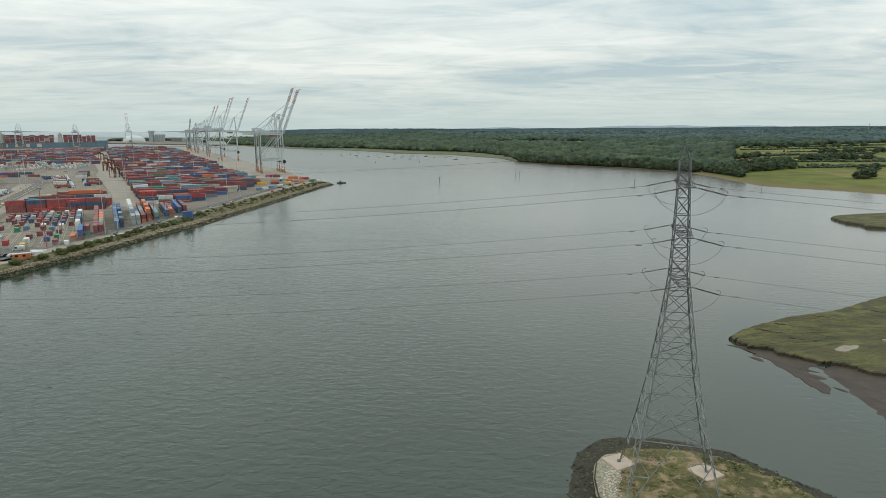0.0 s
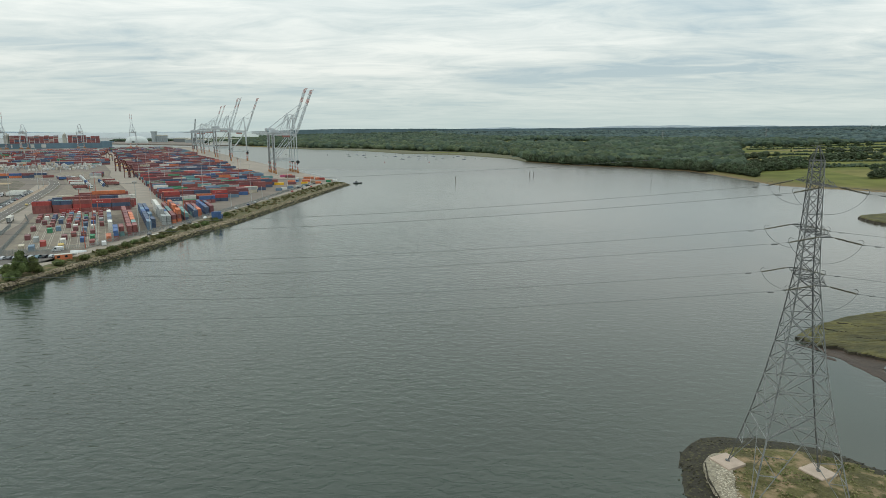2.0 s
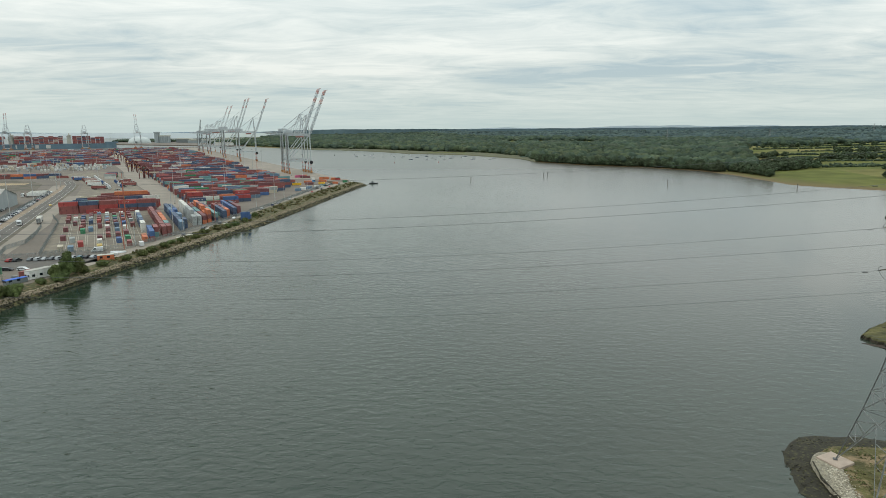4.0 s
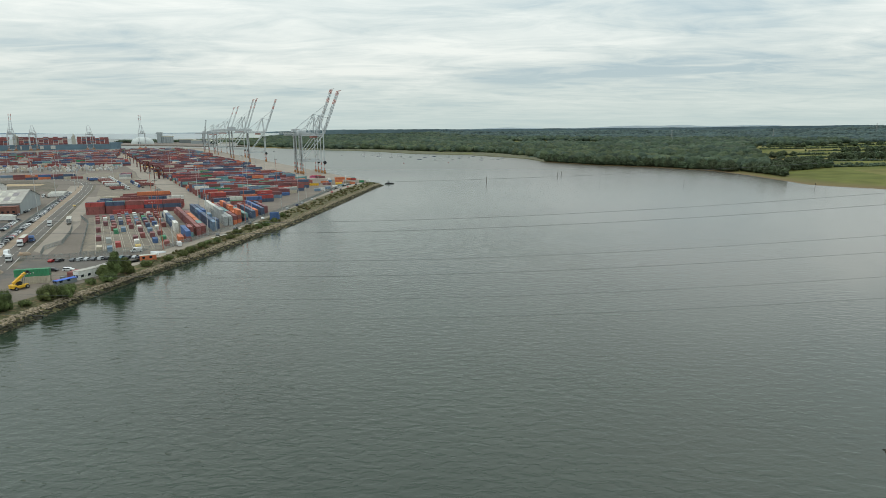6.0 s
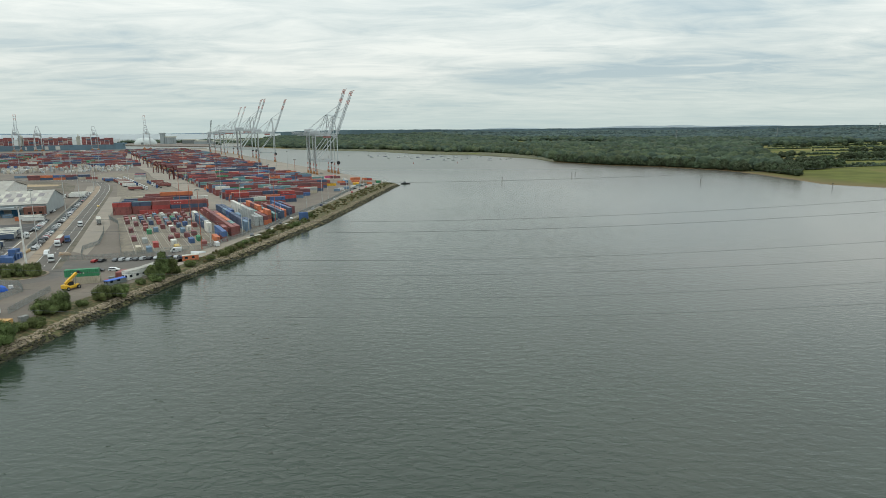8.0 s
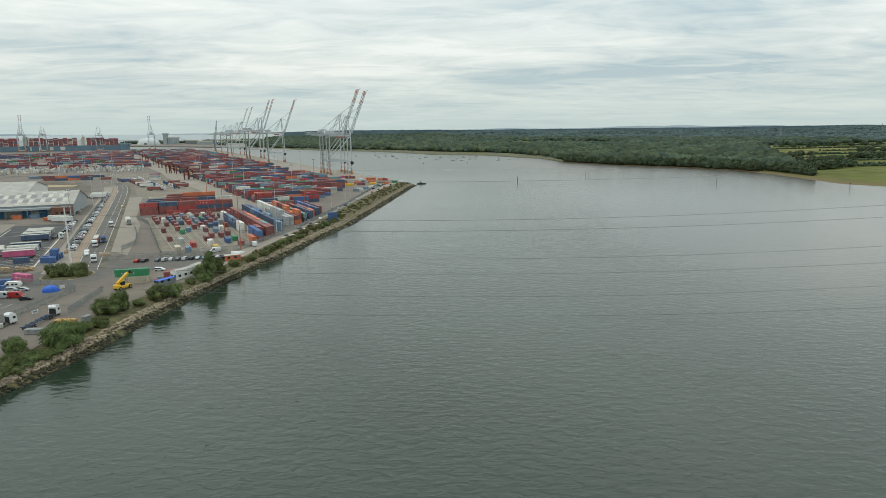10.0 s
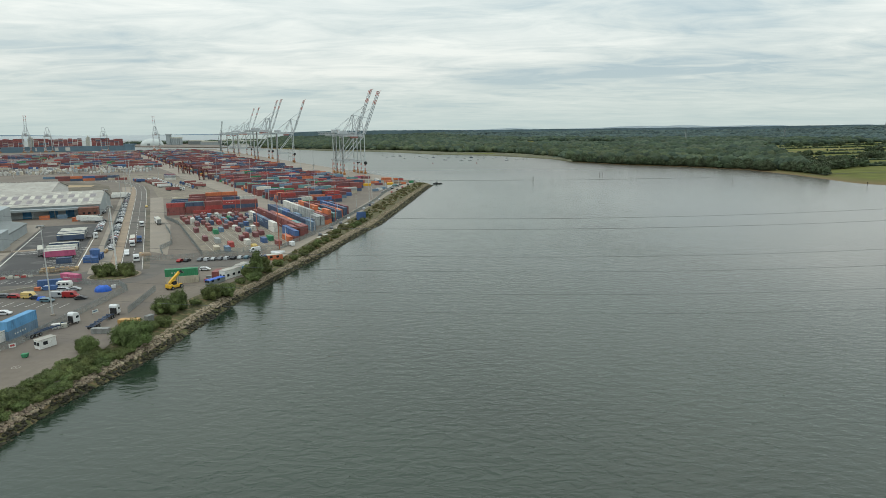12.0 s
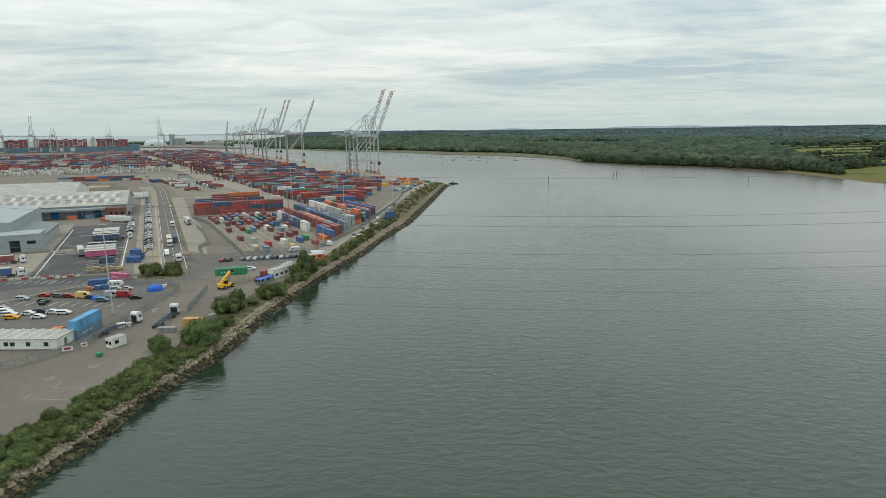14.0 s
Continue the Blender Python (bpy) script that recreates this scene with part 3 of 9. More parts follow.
    def mesh(self, name, mats):
        me = bpy.data.meshes.new(name)
        me.from_pydata(self.v, [], self.f)
        for x in (mats if isinstance(mats, (list, tuple)) else [mats]):
            me.materials.append(x)
        if any(self.m):
            me.polygons.foreach_set("material_index", self.m)
        me.update()
        return me


def part(name, b, mats, parent, label=""):
    """Links a Build (or a mesh) as one mesh object under a thing or a part."""
    ob = new(name, b if isinstance(b, bpy.types.Mesh) else b.mesh(name, mats))
    ob.parent = parent
    return tagged(ob, label) if label else ob


def thing(name, m, label, category, group="", kind="", b=None, mats=None):
    ob = new(name, None if b is None else (b if isinstance(b, bpy.types.Mesh) else b.mesh(name, mats)))
    ob.matrix_basis = m
    return tagged(ob, label, category, group, kind)


YO, YA = Vector((-220.0, 225.0)), radians(115)
EU, EV = Vector((math.cos(YA), math.sin(YA))), Vector((math.sin(YA), -math.cos(YA)))


def yd(u, v):
    """World x and y of a place of the terminal: u along its main road, v across, towards the river."""
    p = YO + EU * u + EV * v
    return p.x, p.y


def at(u, v, z=G, turn=0.0):
    """Pose in the terminal: local x along u, local y against v, turned by degrees."""
    x, y = yd(u, v)
    return pose(x, y, z, 0, 0, 115 + turn)


QO, QA = Vector((-208.0, 795.0)), radians(119.5)
QS, QW = Vector((math.cos(QA), math.sin(QA))), Vector((math.sin(QA), -math.cos(QA)))


def qy(s, w):
    p = QO + QS * s + QW * w
    return p.x, p.y


def lerp_table(table, x):
    return float(np.interp(x, [r[0] for r in table], [r[1] for r in table]))


rnd = random.Random(7)

# ---------------------------------------------------------------- water, land, far shore
thing("water", pose(0, 0, 0), "grey-green river water with small wind ripples", "river", kind="structure",
      b=Build().add([(-6000, -1500, 0), (6000, -1500, 0), (6000, 7000, 0), (-6000, 7000, 0)], [(0, 1, 2, 3)]), mats=M["water"])

# waterline of the terminal's bank, and the line its crest is set out from: y, x
SHORE = [(-60, -226), (40, -219), (96, -214.2), (109, -211.3), (115, -210.3), (126, -209.8), (135, -207.6), (145, -204.9), (157, -202.0), (188, -199), (213, -195.8), (239, -191.6),
         (256, -187.8), (273, -184.6), (294, -178.6), (322, -174.4), (361, -167.2), (390, -160.2), (491, -148), (579, -138), (640, -131), (672, -126)]
CREST = [(-60, -226), (40, -219), (96, -214.8), (105, -213), (115, -209.7), (124, -208), (133, -206.7), (147, -205.5), (161, -203), (182, -201.4), (197, -199.9),
         (213, -195.8), (229, -190.5), (271, -182.9), (383, -169), (545, -153.5), (640, -139.5), (672, -133)]


def shore_x(y):
    return lerp_table(SHORE, y)


def crest_x(y):
    return lerp_table(CREST, y)


def bank_wide(y):
    return 1 + (shore_x(y) - crest_x(y)) / 12.5


def bank_profile(d):
    return float(np.interp(d, [-9, -3, 0, 1.2, 3.5, 6, 9, 12.5], [-3.5, -1.2, 0.0, 0.75, 2.3, 3.0, 3.35, 3.5]))


def make_land():
    ys = list(np.arange(-60, 672.1, 4.0))
    ds = [-9, -3, -1, 0, 1.2, 2.4, 3.5, 5, 6, 7.5, 9, 11, 12.5]
    b = Build()
    v = []
    for y in ys:
        for d in ds:
            wob = 0.25 * noise.noise((d * 0.7, y * 0.33, 3.0)) if 0 < d < 11 else 0
            v.append((shore_x(y) - d * bank_wide(y), y, bank_profile(d) + wob))
    n = len(ds)
    f = [(i * n + k + 1, i * n + k, (i + 1) * n + k, (i + 1) * n + k + 1) for i in range(len(ys) - 1) for k in range(n - 1)]
    b.add(v, f)
    # the rounded end of the bank
    cx, cy = crest_x(672) - 12.5, 672
    fan = []
    for a in range(0, 8):
        t = radians(a * 14)
        for d in ds:
            r = (12.5 - d) * bank_wide(672)
            fan.append((cx + r * math.cos(t), cy + r * math.sin(t), bank_profile(d)))
    b.add(fan, [(i * n + k + 1, i * n + k, (i + 1) * n + k, (i + 1) * n + k + 1) for i in range(7) for k in range(n - 1)])
    thing("bank", pose(0, 0, 0), "grassy earth bank sloping down to the river", "bank", kind="structure", b=b, mats=M["bank"])
    # the flat of the terminal
    inner = [(crest_x(y) - 12.5, y) for y in ys]
    q = [qy(-112, 2), qy(300, 2), qy(1150, 2)]
    back = [(-800, 1860), (-930, 1815), (-947, 1801), (-1227, 1646), (-2013, 1210), (-2600, 1210), (-2600, -60)]
    out = inner + [(crest_x(672) - 10, 680)] + q + back
    g = Build().prism(out, -3.0, G)
    thing("ground", pose(0, 0, 0), "worn pale asphalt and concrete ground of the container terminal", "ground", kind="structure", b=g, mats=M["yard"])
    fd = Build().prism([(-1420, 2330), (-760, 2000), (-700, 2120), (-760, 2800), (-1500, 2800)], -3.0, G)
    thing("ground", pose(0, 0, 0), "far dockland with sheds and silos", "ground", kind="structure", b=fd, mats=M["yard"])
    # quay apron of pale concrete, with its edge beam and fenders
    qb = Build().prism([qy(-112, 2.6), qy(1150, 2.6), qy(1150, -58), qy(-60, -58)], -3.0, G + 0.01)
    thing("quay", pose(0, 0, 0), "pale concrete quay apron with vertical river wall", "quay", kind="structure", b=qb, mats=M["concrete"])


make_land()

# the far shore: waterline from the left bend to beyond the right edge of the view
FAR_SHORE = [(-1700, 4950), (-1500, 3600), (-1150, 2700), (-900, 2230), (-650, 1960), (-441, 1770), (-297, 1705), (-224, 1640), (-121, 1510), (7, 1465),
             (83, 1360), (128, 1290), (143, 1170), (216, 1070), (302, 1013), (369, 938), (381, 850), (379, 760), (376, 700), (397, 678), (439, 643), (461, 617),
             (600, 560), (900, 420), (1400, 200), (2600, -300), (5200, -900)]


def far_distance(px, py):
    """Signed distance inland of the far shore, for arrays."""
    best = np.full(px.shape, 1e9)
    sign = np.ones(px.shape)
    for (ax, ay), (bx, by) in zip(FAR_SHORE[:-1], FAR_SHORE[1:]):
        dx, dy = bx - ax, by - ay
        t = np.clip(((px - ax) * dx + (py - ay) * dy) / (dx * dx + dy * dy), 0, 1)
        ex, ey = px - ax - t * dx, py - ay - t * dy
        d = np.hypot(ex, ey)
        side = np.sign(dx * (py - ay) - dy * (px - ax))
        new_best = d < best
        sign = np.where(new_best, side, sign)
        best = np.minimum(best, d)
    return best * sign


def land_height(px, py, d):
    """Level of the far land: a low shelf, then gently rising, with a wooded ridge far to the east."""
    z = np.interp(d, [-200, -20, 0, 8, 60, 400, 1500, 4000], [-6, -3, 0, 1.2, 3, 7, 16, 24])
    ridge = np.exp(-(((px - 3300) / 1300.0) ** 2) - ((py - 3300) / 1000.0) ** 2) * 52
    ridge2 = np.exp(-(((px - 700) / 1500.0) ** 2) - ((py - 4300) / 500.0) ** 2) * 20
    return z + np.where(d > 300, ridge + ridge2, 0)


def make_far_land():
    xs = np.concatenate([np.arange(-1800, -500, 40.0), np.arange(-500, 1300, 12.0), np.arange(1300, 5200, 60.0)])
    ys = np.concatenate([np.arange(-900, 500, 60.0), np.arange(500, 1900, 12.0), np.arange(1900, 4951, 60.0)])
    gx, gy = np.meshgrid(xs, ys)
    d = far_distance(gx, gy)
    gz = land_height(gx, gy, d)
    n = len(xs)
    v = np.stack([gx.ravel(), gy.ravel(), gz.ravel()], -1)
    dd = d.ravel()
    f = []
    for j in range(len(ys) - 1):
        for i in range(n - 1):
            k = j * n + i
            if max(dd[k], dd[k + 1], dd[k + n], dd[k + n + 1]) > -60:
                f.append((k, k + 1, k + n + 1, k + n))
    me = bpy.data.meshes.new("far_ground")
    me.from_pydata(v.tolist(), [], f)
    me.materials.append(M["meadow"])
    ob = thing("ground", pose(0, 0, 0), "low green meadows and woodland floor on the far shore", "ground", kind="structure", b=me)
    return ob


make_far_land()

# distant hills and the sea's far coast, as plain low ridges
def ridge_strip(name, mat, pts, depth, label):
    b = Build()
    v = []
    for x, y, z in pts:
        v += [(x, y, -5), (x, y, z), (x * 1.01, y + depth, z * 0.6)]
    f = []
    for i in range(len(pts) - 1):
        f += [(3 * i, 3 * i + 3, 3 * i + 4, 3 * i + 1), (3 * i + 1, 3 * i + 4, 3 * i + 5, 3 * i + 2)]
    b.add(v, f)
    return thing(name, pose(0, 0, 0), label, "hills", kind="structure", b=b, mats=mat)

# ---------------------------------------------------------------- pylon with its conductors
PX, PY, PTURN = 39.85, 93.0, -12.5
VIEW_LEAN_X = -0.0277            # sideways shear per metre of height, set to fit the camera's view
P_HALF = [(1.8, 7.7), (13.5, 5.3), (21.5, 3.86), (28.0, 2.92), (33.5, 2.24), (37.4, 1.80), (40.1, 1.48), (43.0, 1.34), (45.2, 1.25), (47.6, 1.16), (50.3, 1.06),
          (52.9, 0.97), (55.1, 0.92), (56.9, 0.87), (58.7, 0.82)]
ARM_Z, ARM_L = (40.1, 47.6, 55.1), (6.2, 6.2, 6.2)


def make_pylon():
    root = thing("pylon", pose(PX, PY, 0, 0, 0, PTURN), "tall grey galvanised steel lattice pylon standing on a small island", "pylon")
    sg = ((-1, -1), (1, -1), (1, 1), (-1, 1))
    for sx, sy in sg:
        b = Build()
        for (z0, h0), (z1, h1) in zip(P_HALF[:-1], P_HALF[1:]):
            b.angle((sx * h0, sy * h0, z0), (sx * h1, sy * h1, z1), 0.20 if z0 < 38 else 0.15)
        # legs at positive y take the darker steel, the others the paler
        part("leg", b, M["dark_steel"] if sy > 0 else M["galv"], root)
    for k, ((z0, h0), (z1, h1)) in enumerate(zip(P_HALF[:-1], P_HALF[1:])):
        for side in range(4):
            (ax, ay), (bx, by) = sg[side], sg[(side + 1) % 4]
            A0, B0 = Vector((ax * h0, ay * h0, z0)), Vector((bx * h0, by * h0, z0))
            A1, B1 = Vector((ax * h1, ay * h1, z1)), Vector((bx * h1, by * h1, z1))
            b = Build()
            w = 0.11 if z0 < 30 else 0.095
            if k == 0:
                # the splayed foot panel: a K of two struts to the middle of the girt, with sub-struts
                mid = (A1 + B1) / 2
                for foot, top in ((A0, A1), (B0, B1)):
                    b.angle(foot, mid, w)
                    p = foot.lerp(mid, 0.5)
                    q = foot.lerp(top, 0.5)
                    b.angle(q, p, 0.12).angle(p, foot.lerp(top, 0.78), 0.12).angle(foot.lerp(mid, 0.75), foot.lerp(top, 0.78), 0.1)
                b.angle(A1, B1, w)
            elif k < 4:
                b.angle(A0, B1, w).angle(B0, A1, w).angle(A1, B1, 0.14).angle(A0.lerp(A1, 0.5), B0.lerp(B1, 0.5), 0.12)
                c = (A0 + B1 + B0 + A1) / 4
                for p0, p1 in ((A0, A1), (B0, B1)):
                    m = p0.lerp(p1, 0.5)
                    b.angle(m, p0.lerp(c, 0.55), 0.1).angle(m, p1.lerp(c, 0.55), 0.1)
            else:
                b.angle(A0, B1, w).angle(B0, A1, w)
                if k % 2 == 0 or z1 > 38:
                    b.angle(A1, B1, 0.11)
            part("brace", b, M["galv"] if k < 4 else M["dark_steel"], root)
    # plan diaphragms that stiffen the body
    for z, h in ((13.5, 5.3), (28.0, 2.92), (40.1, 1.48), (47.6, 1.16), (55.1, 0.90)):
        b = Build()
        b.angle((-h, -h, z), (h, h, z), 0.1).angle((h, -h, z), (-h, h, z), 0.1)
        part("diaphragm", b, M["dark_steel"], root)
    # the earth-wire peak
    b = Build()
    h = 0.82
    for sx, sy in sg:
        b.angle((sx * h, sy * h, 58.7), (sx * 0.1, sy * 0.1, 60.9), 0.13)
    b.beam((-1.0, 0, 60.9), (1.0, 0, 60.9), 0.07).beam((0, -0.5, 60.8), (0, 0.5, 60.8), 0.08)
    part("peak", b, M["dark_steel"], root)
    # crossarms reach out along local y, with strain strings to both sides
    for z, l in zip(ARM_Z, ARM_L):
        hw = lerp_table(P_HALF, z)
        for s in (-1, 1):
            arm = Build()
            for sx in (-1, 1):
                tip = Vector((sx * 0.75, s * l, z + 0.1))
                lo0, hi0 = Vector((sx * hw, s * hw, z)), Vector((sx * hw * 0.96, s * hw * 0.96, z + 1.1))
                arm.angle(lo0, tip, 0.09).angle(hi0, tip, 0.06)
                for q in (0.33, 0.66):
                    arm.angle(lo0.lerp(tip, q), hi0.lerp(tip, q), 0.045)
                    arm.angle(lo0.lerp(tip, q), hi0.lerp(tip, q - 0.33), 0.045)
            for q in (0.0, 0.5):
                tl, tr = Vector((-0.75, s * l, z + 0.1)), Vector((0.75, s * l, z + 0.1))
                a0, b0 = Vector((-hw, s * hw, z)).lerp(tl, q), Vector((hw, s * hw, z)).lerp(tr, min(1, q + 0.5))
                arm.angle(a0, b0, 0.07).angle(Vector((-hw, s * hw, z)).lerp(tl, q), Vector((hw, s * hw, z)).lerp(tr, q), 0.07)
            arm.box(-0.8, 0.8, s * l - 0.08, s * l + 0.08, z - 0.05, z + 0.13)
            ob = part("crossarm", arm, M["dark_steel"], root)
            for d in (-1, 1):
                st = Build()
                e = Vector((d * 4.95, s * l, z - 0.95))
                a0 = Vector((d * 0.8, s * l, z + 0.05))
                st.beam(a0, a0.lerp(e, 0.12), 0.08)
                for q in range(24):
                    p0, p1 = a0.lerp(e, 0.12 + q * 0.036), a0.lerp(e, 0.12 + q * 0.036 + 0.02)
                    st.tube(p0, p1, 0.15, 8, 0.09)
                st.beam(a0.lerp(e, 0.1), e, 0.07)
                part("insulator_string", st, M["insul"], ob)
                hn = Build()
                for q0, q1 in (((0, 0, 0), (d * 0.15, 0, 0.55)), ((d * 0.15, 0, 0.55), (d * -0.25, 0, 0.95)), ((d * -0.25, 0, 0.95), (d * -0.8, 0, 0.8)),
                               ((0, 0, 0), (d * 0.35, 0, -0.1))):
                    hn.tube(e + Vector(q0) * 0.8, e + Vector(q1) * 0.8, 0.035, 6)
                part("arcing_horn", hn, M["dark_steel"], ob)
            jl = Build().sweep([(a * 4.95 / 8, s * l, z - 0.95 - 3.1 * (1 - (a / 8) ** 2) ** 0.75) for a in range(-8, 9)], 0.028, 5)
            part("jumper_cable", jl, M["wire"], ob)
    for sx, sy in sg:
        b = Build()
        b.soft_box(sx * 7.75 - 0.35, sx * 7.75 + 0.35, sy * 7.75 - 0.35, sy * 7.75 + 0.35, 1.7, 2.0, 0.06)
        part("foot_block", b, M["dark_steel"], root)
    return root


pylon = make_pylon()
for _o in pylon.children_recursive:
    if _o.type == "MESH":
        for _v in _o.data.vertices:
            _v.co.x += VIEW_LEAN_X * math.cos(radians(PTURN)) * _v.co.z
            _v.co.y -= VIEW_LEAN_X * math.sin(radians(PTURN)) * _v.co.z


def pylon_world(x, y, z):
    c, s = math.cos(radians(PTURN)), math.sin(radians(PTURN))
    return Vector((PX + c * x - s * y + VIEW_LEAN_X * z, PY + s * x + c * y, z))


def conductor(z0, a, c, start, y_slope, length, n, r=0.024):
    """A sagging wire from start; away from the pylon its height falls by a and is curved by c."""
    sgn = 1 if length > 0 else -1
    pts = [Vector((start.x - sgn * abs(length) * k / n, start.y + y_slope * abs(length) * k / n, z0 - a * abs(length) * k / n + c * (abs(length) * k / n) ** 2)) for k in range(n + 1)]
    line = thing("power_line", pose(0, 0, 0), "thin grey overhead power line sagging across the river", "power line", "power lines", b=Build().sweep(pts, r, 5), mats=M["wire"])
    if r > 0.02:
        p = pts[0] + Vector((-sgn * 2.2, 0, -a * 2.2 - 0.1))
        part("vibration_damper", Build().tube(p + Vector((-0.45, 0, 0)), p + Vector((0.45, 0, 0)), 0.08, 6), M["dark_steel"], line)


for _z, _l in zip(ARM_Z, ARM_L):
    for _s in (-1, 1):
        _p = pylon_world(-5.0, _s * _l, _z - 0.95)
        conductor(_p.z, 0.104, 0.00033, _p, 0.08, 330, 60)
        _p = pylon_world(5.0, _s * _l, _z - 0.95)
        conductor(_p.z, 0.085, 0.00026, _p, -0.27, -330, 40)
_p = pylon_world(0, 0, 60.6)
conductor(_p.z, 0.085, 0.00027, _p, 0.08, 330, 50, 0.019)
conductor(_p.z, 0.07, 0.00022, _p, -0.27, -330, 40, 0.019)


# ---------------------------------------------------------------- the pylon's island and the salt marshes
def blob_outline(pts, per=5, wob=0.6, seed=0):
    """A smooth closed outline through a few corners, with an uneven edge."""
    out = []
    n = len(pts)
    for i in range(n):
        p0, p1, p2, p3 = (Vector(pts[(i + k - 1) % n]) for k in range(4))
        for k in range(per):
            t = k / per
            p = 0.5 * ((2 * p1) + (p2 - p0) * t + (2 * p0 - 5 * p1 + 4 * p2 - p3) * t * t + (3 * p1 - p0 - 3 * p2 + p3) * t ** 3)
            w = noise.noise((p.x * 0.35, p.y * 0.35, seed)) * wob + noise.noise((p.x * 1.3, p.y * 1.3, seed + 5)) * wob * 0.5
            out.append((p.x + w, p.y + w * 0.6))
    return out


def mound(name, outline, levels, label, mat, group="", wob=0.12):
    """A low mound: the outline shrunk in rings towards its middle; levels are pairs of shrink and height."""
    cx = sum(p[0] for p in outline) / len(outline)
    cy = sum(p[1] for p in outline) / len(outline)
    v, f = [], []
    n = len(outline)
    for k, (s, z) in enumerate(levels):
        for x, y in outline:
            px, py = cx + (x - cx) * s, cy + (y - cy) * s
            v.append((px, py, z + (noise.noise((px * 0.4, py * 0.4, 2.0)) * wob if 0 < k else 0)))
    for k in range(len(levels) - 1):
        f += [(k * n + i, k * n + (i + 1) % n, (k + 1) * n + (i + 1) % n, (k + 1) * n + i) for i in range(n)]
    v.append((cx, cy, levels[-1][1]))
    k = len(levels) - 1
    f += [(k * n + i, k * n + (i + 1) % n, len(v) - 1) for i in range(n)]
    return thing(name, pose(0, 0, 0), label, "island", group, "structure", b=Build().add(v, f), mats=mat)


ISLE = [(24.2, 94.0), (25.2, 99.0), (27.8, 106.0), (32.5, 111.3), (37.7, 113.2), (49.1, 112.0), (57.7, 108.0), (61.7, 102.6), (66.2, 97.5), (70.5, 92.0),
        (78, 80), (84, 62), (74, 48), (54, 46), (34, 58), (26, 76)]
mound("island_shore", blob_outline(ISLE, 8, 1.0, 1), [(1.07, -1.0), (1.035, 0.05), (0.96, 0.35), (0.92, 0.5)], "dark weed-covered shore of a small island", M["weed_rock"])
ISLE_TOP = blob_outline([(52 + (x - 52) * 0.87, 82 + (y - 82) * 0.86) for x, y in ISLE], 6, 0.9, 2)
ISLE_LEVELS = [(1.02, 0.2), (1.0, 0.75), (0.96, 1.0), (0.9, 1.2), (0.7, 1.4), (0.4, 1.5)]
mound("island", ISLE_TOP, ISLE_LEVELS,
      "small island with rough dry grass and bare earth", M["isle_grass"], wob=0.35)


def ellipse(cx, cy, rx, ry, turn, n=28, wob=0.1, seed=0):
    out = []
    for k in range(n):
        a = 2 * math.pi * k / n
        r = 1 + wob * noise.noise((math.cos(a) * 1.6, math.sin(a) * 1.6, seed))
        x, y = rx * r * math.cos(a), ry * r * math.sin(a)
        c, s = math.cos(radians(turn)), math.sin(radians(turn))
        out.append((cx + c * x - s * y, cy + s * x + c * y))
    return out


mound("shingle_patch", blob_outline([(29.2, 101.7), (32.2, 105.6), (35.0, 105.6), (35.0, 102), (33.0, 97.4), (30.8, 91.5), (29.6, 86), (27.4, 84), (27.4, 91.4), (27.7, 96.5)], 6, 0.5, 3),
      [(1.0, 0.9), (0.95, 1.36), (0.7, 1.46)], "strip of pale shingle beside the concrete pads", M["shingle"])
for _i, (_sx, _sy) in enumerate(((-1, -1), (1, -1), (1, 1), (-1, 1))):
    _p = pylon_world(_sx * 7.75, _sy * 7.75, 0)
    thing("concrete_pad", pose(_p.x, _p.y, 0, 0, 0, PTURN + 38), "square pale concrete foundation pad under a pylon leg", "concrete pad", "pylon foundation pads",
          b=Build().soft_box(-2.25, 2.25, -2.25, 2.25, 0.3, 1.78, 0.07), mats=M["pad"])

for _a, _b in (((27.2, 84), (27.3, 91)), ((27.3, 91), (28.0, 97)), ((28.0, 97), (29.6, 102))):
    thing("timber_edging", pose(0, 0, 0), "dark weathered timber edging along the shingle", "edging", "shingle edging", b=Build().beam((*_a, 1.15), (*_b, 1.15), 0.22, 0.8), mats=M["mud_dark"])
MARSH_A = [(89.5, 172.0), (95.3, 179.5), (106.4, 187.0), (120, 194.6), (141, 202.7), (172.5, 221.5), (230, 250), (300, 255), (300, 170), (220, 130), (150, 132),
           (117.2, 147.0), (112, 153), (104.9, 155.6), (97.8, 162.5)]
for _o in ([(88.5, 167.5), (91.4, 163), (93.0, 153), (93.6, 145), (94.4, 138), (96, 135.6), (98.6, 141), (98.2, 146), (100.5, 152), (106, 156), (100, 163), (92, 168.5)],
           [(103.4, 150.5), (102.5, 141.5), (101.3, 133.4), (101.1, 128.3), (100.1, 122.8), (104, 108), (150, 92), (240, 108), (290, 168), (220, 188), (140, 188), (119, 158), (109, 154)]):
    mound("mudflat", blob_outline(_o, 6, 0.8, 4), [(1.02, -0.5), (1.0, -0.02), (0.97, 0.07), (0.8, 0.14)], "wet brown tidal mud below the marsh edge", M["mud"], wob=0.10)
_mg = random.Random(17)
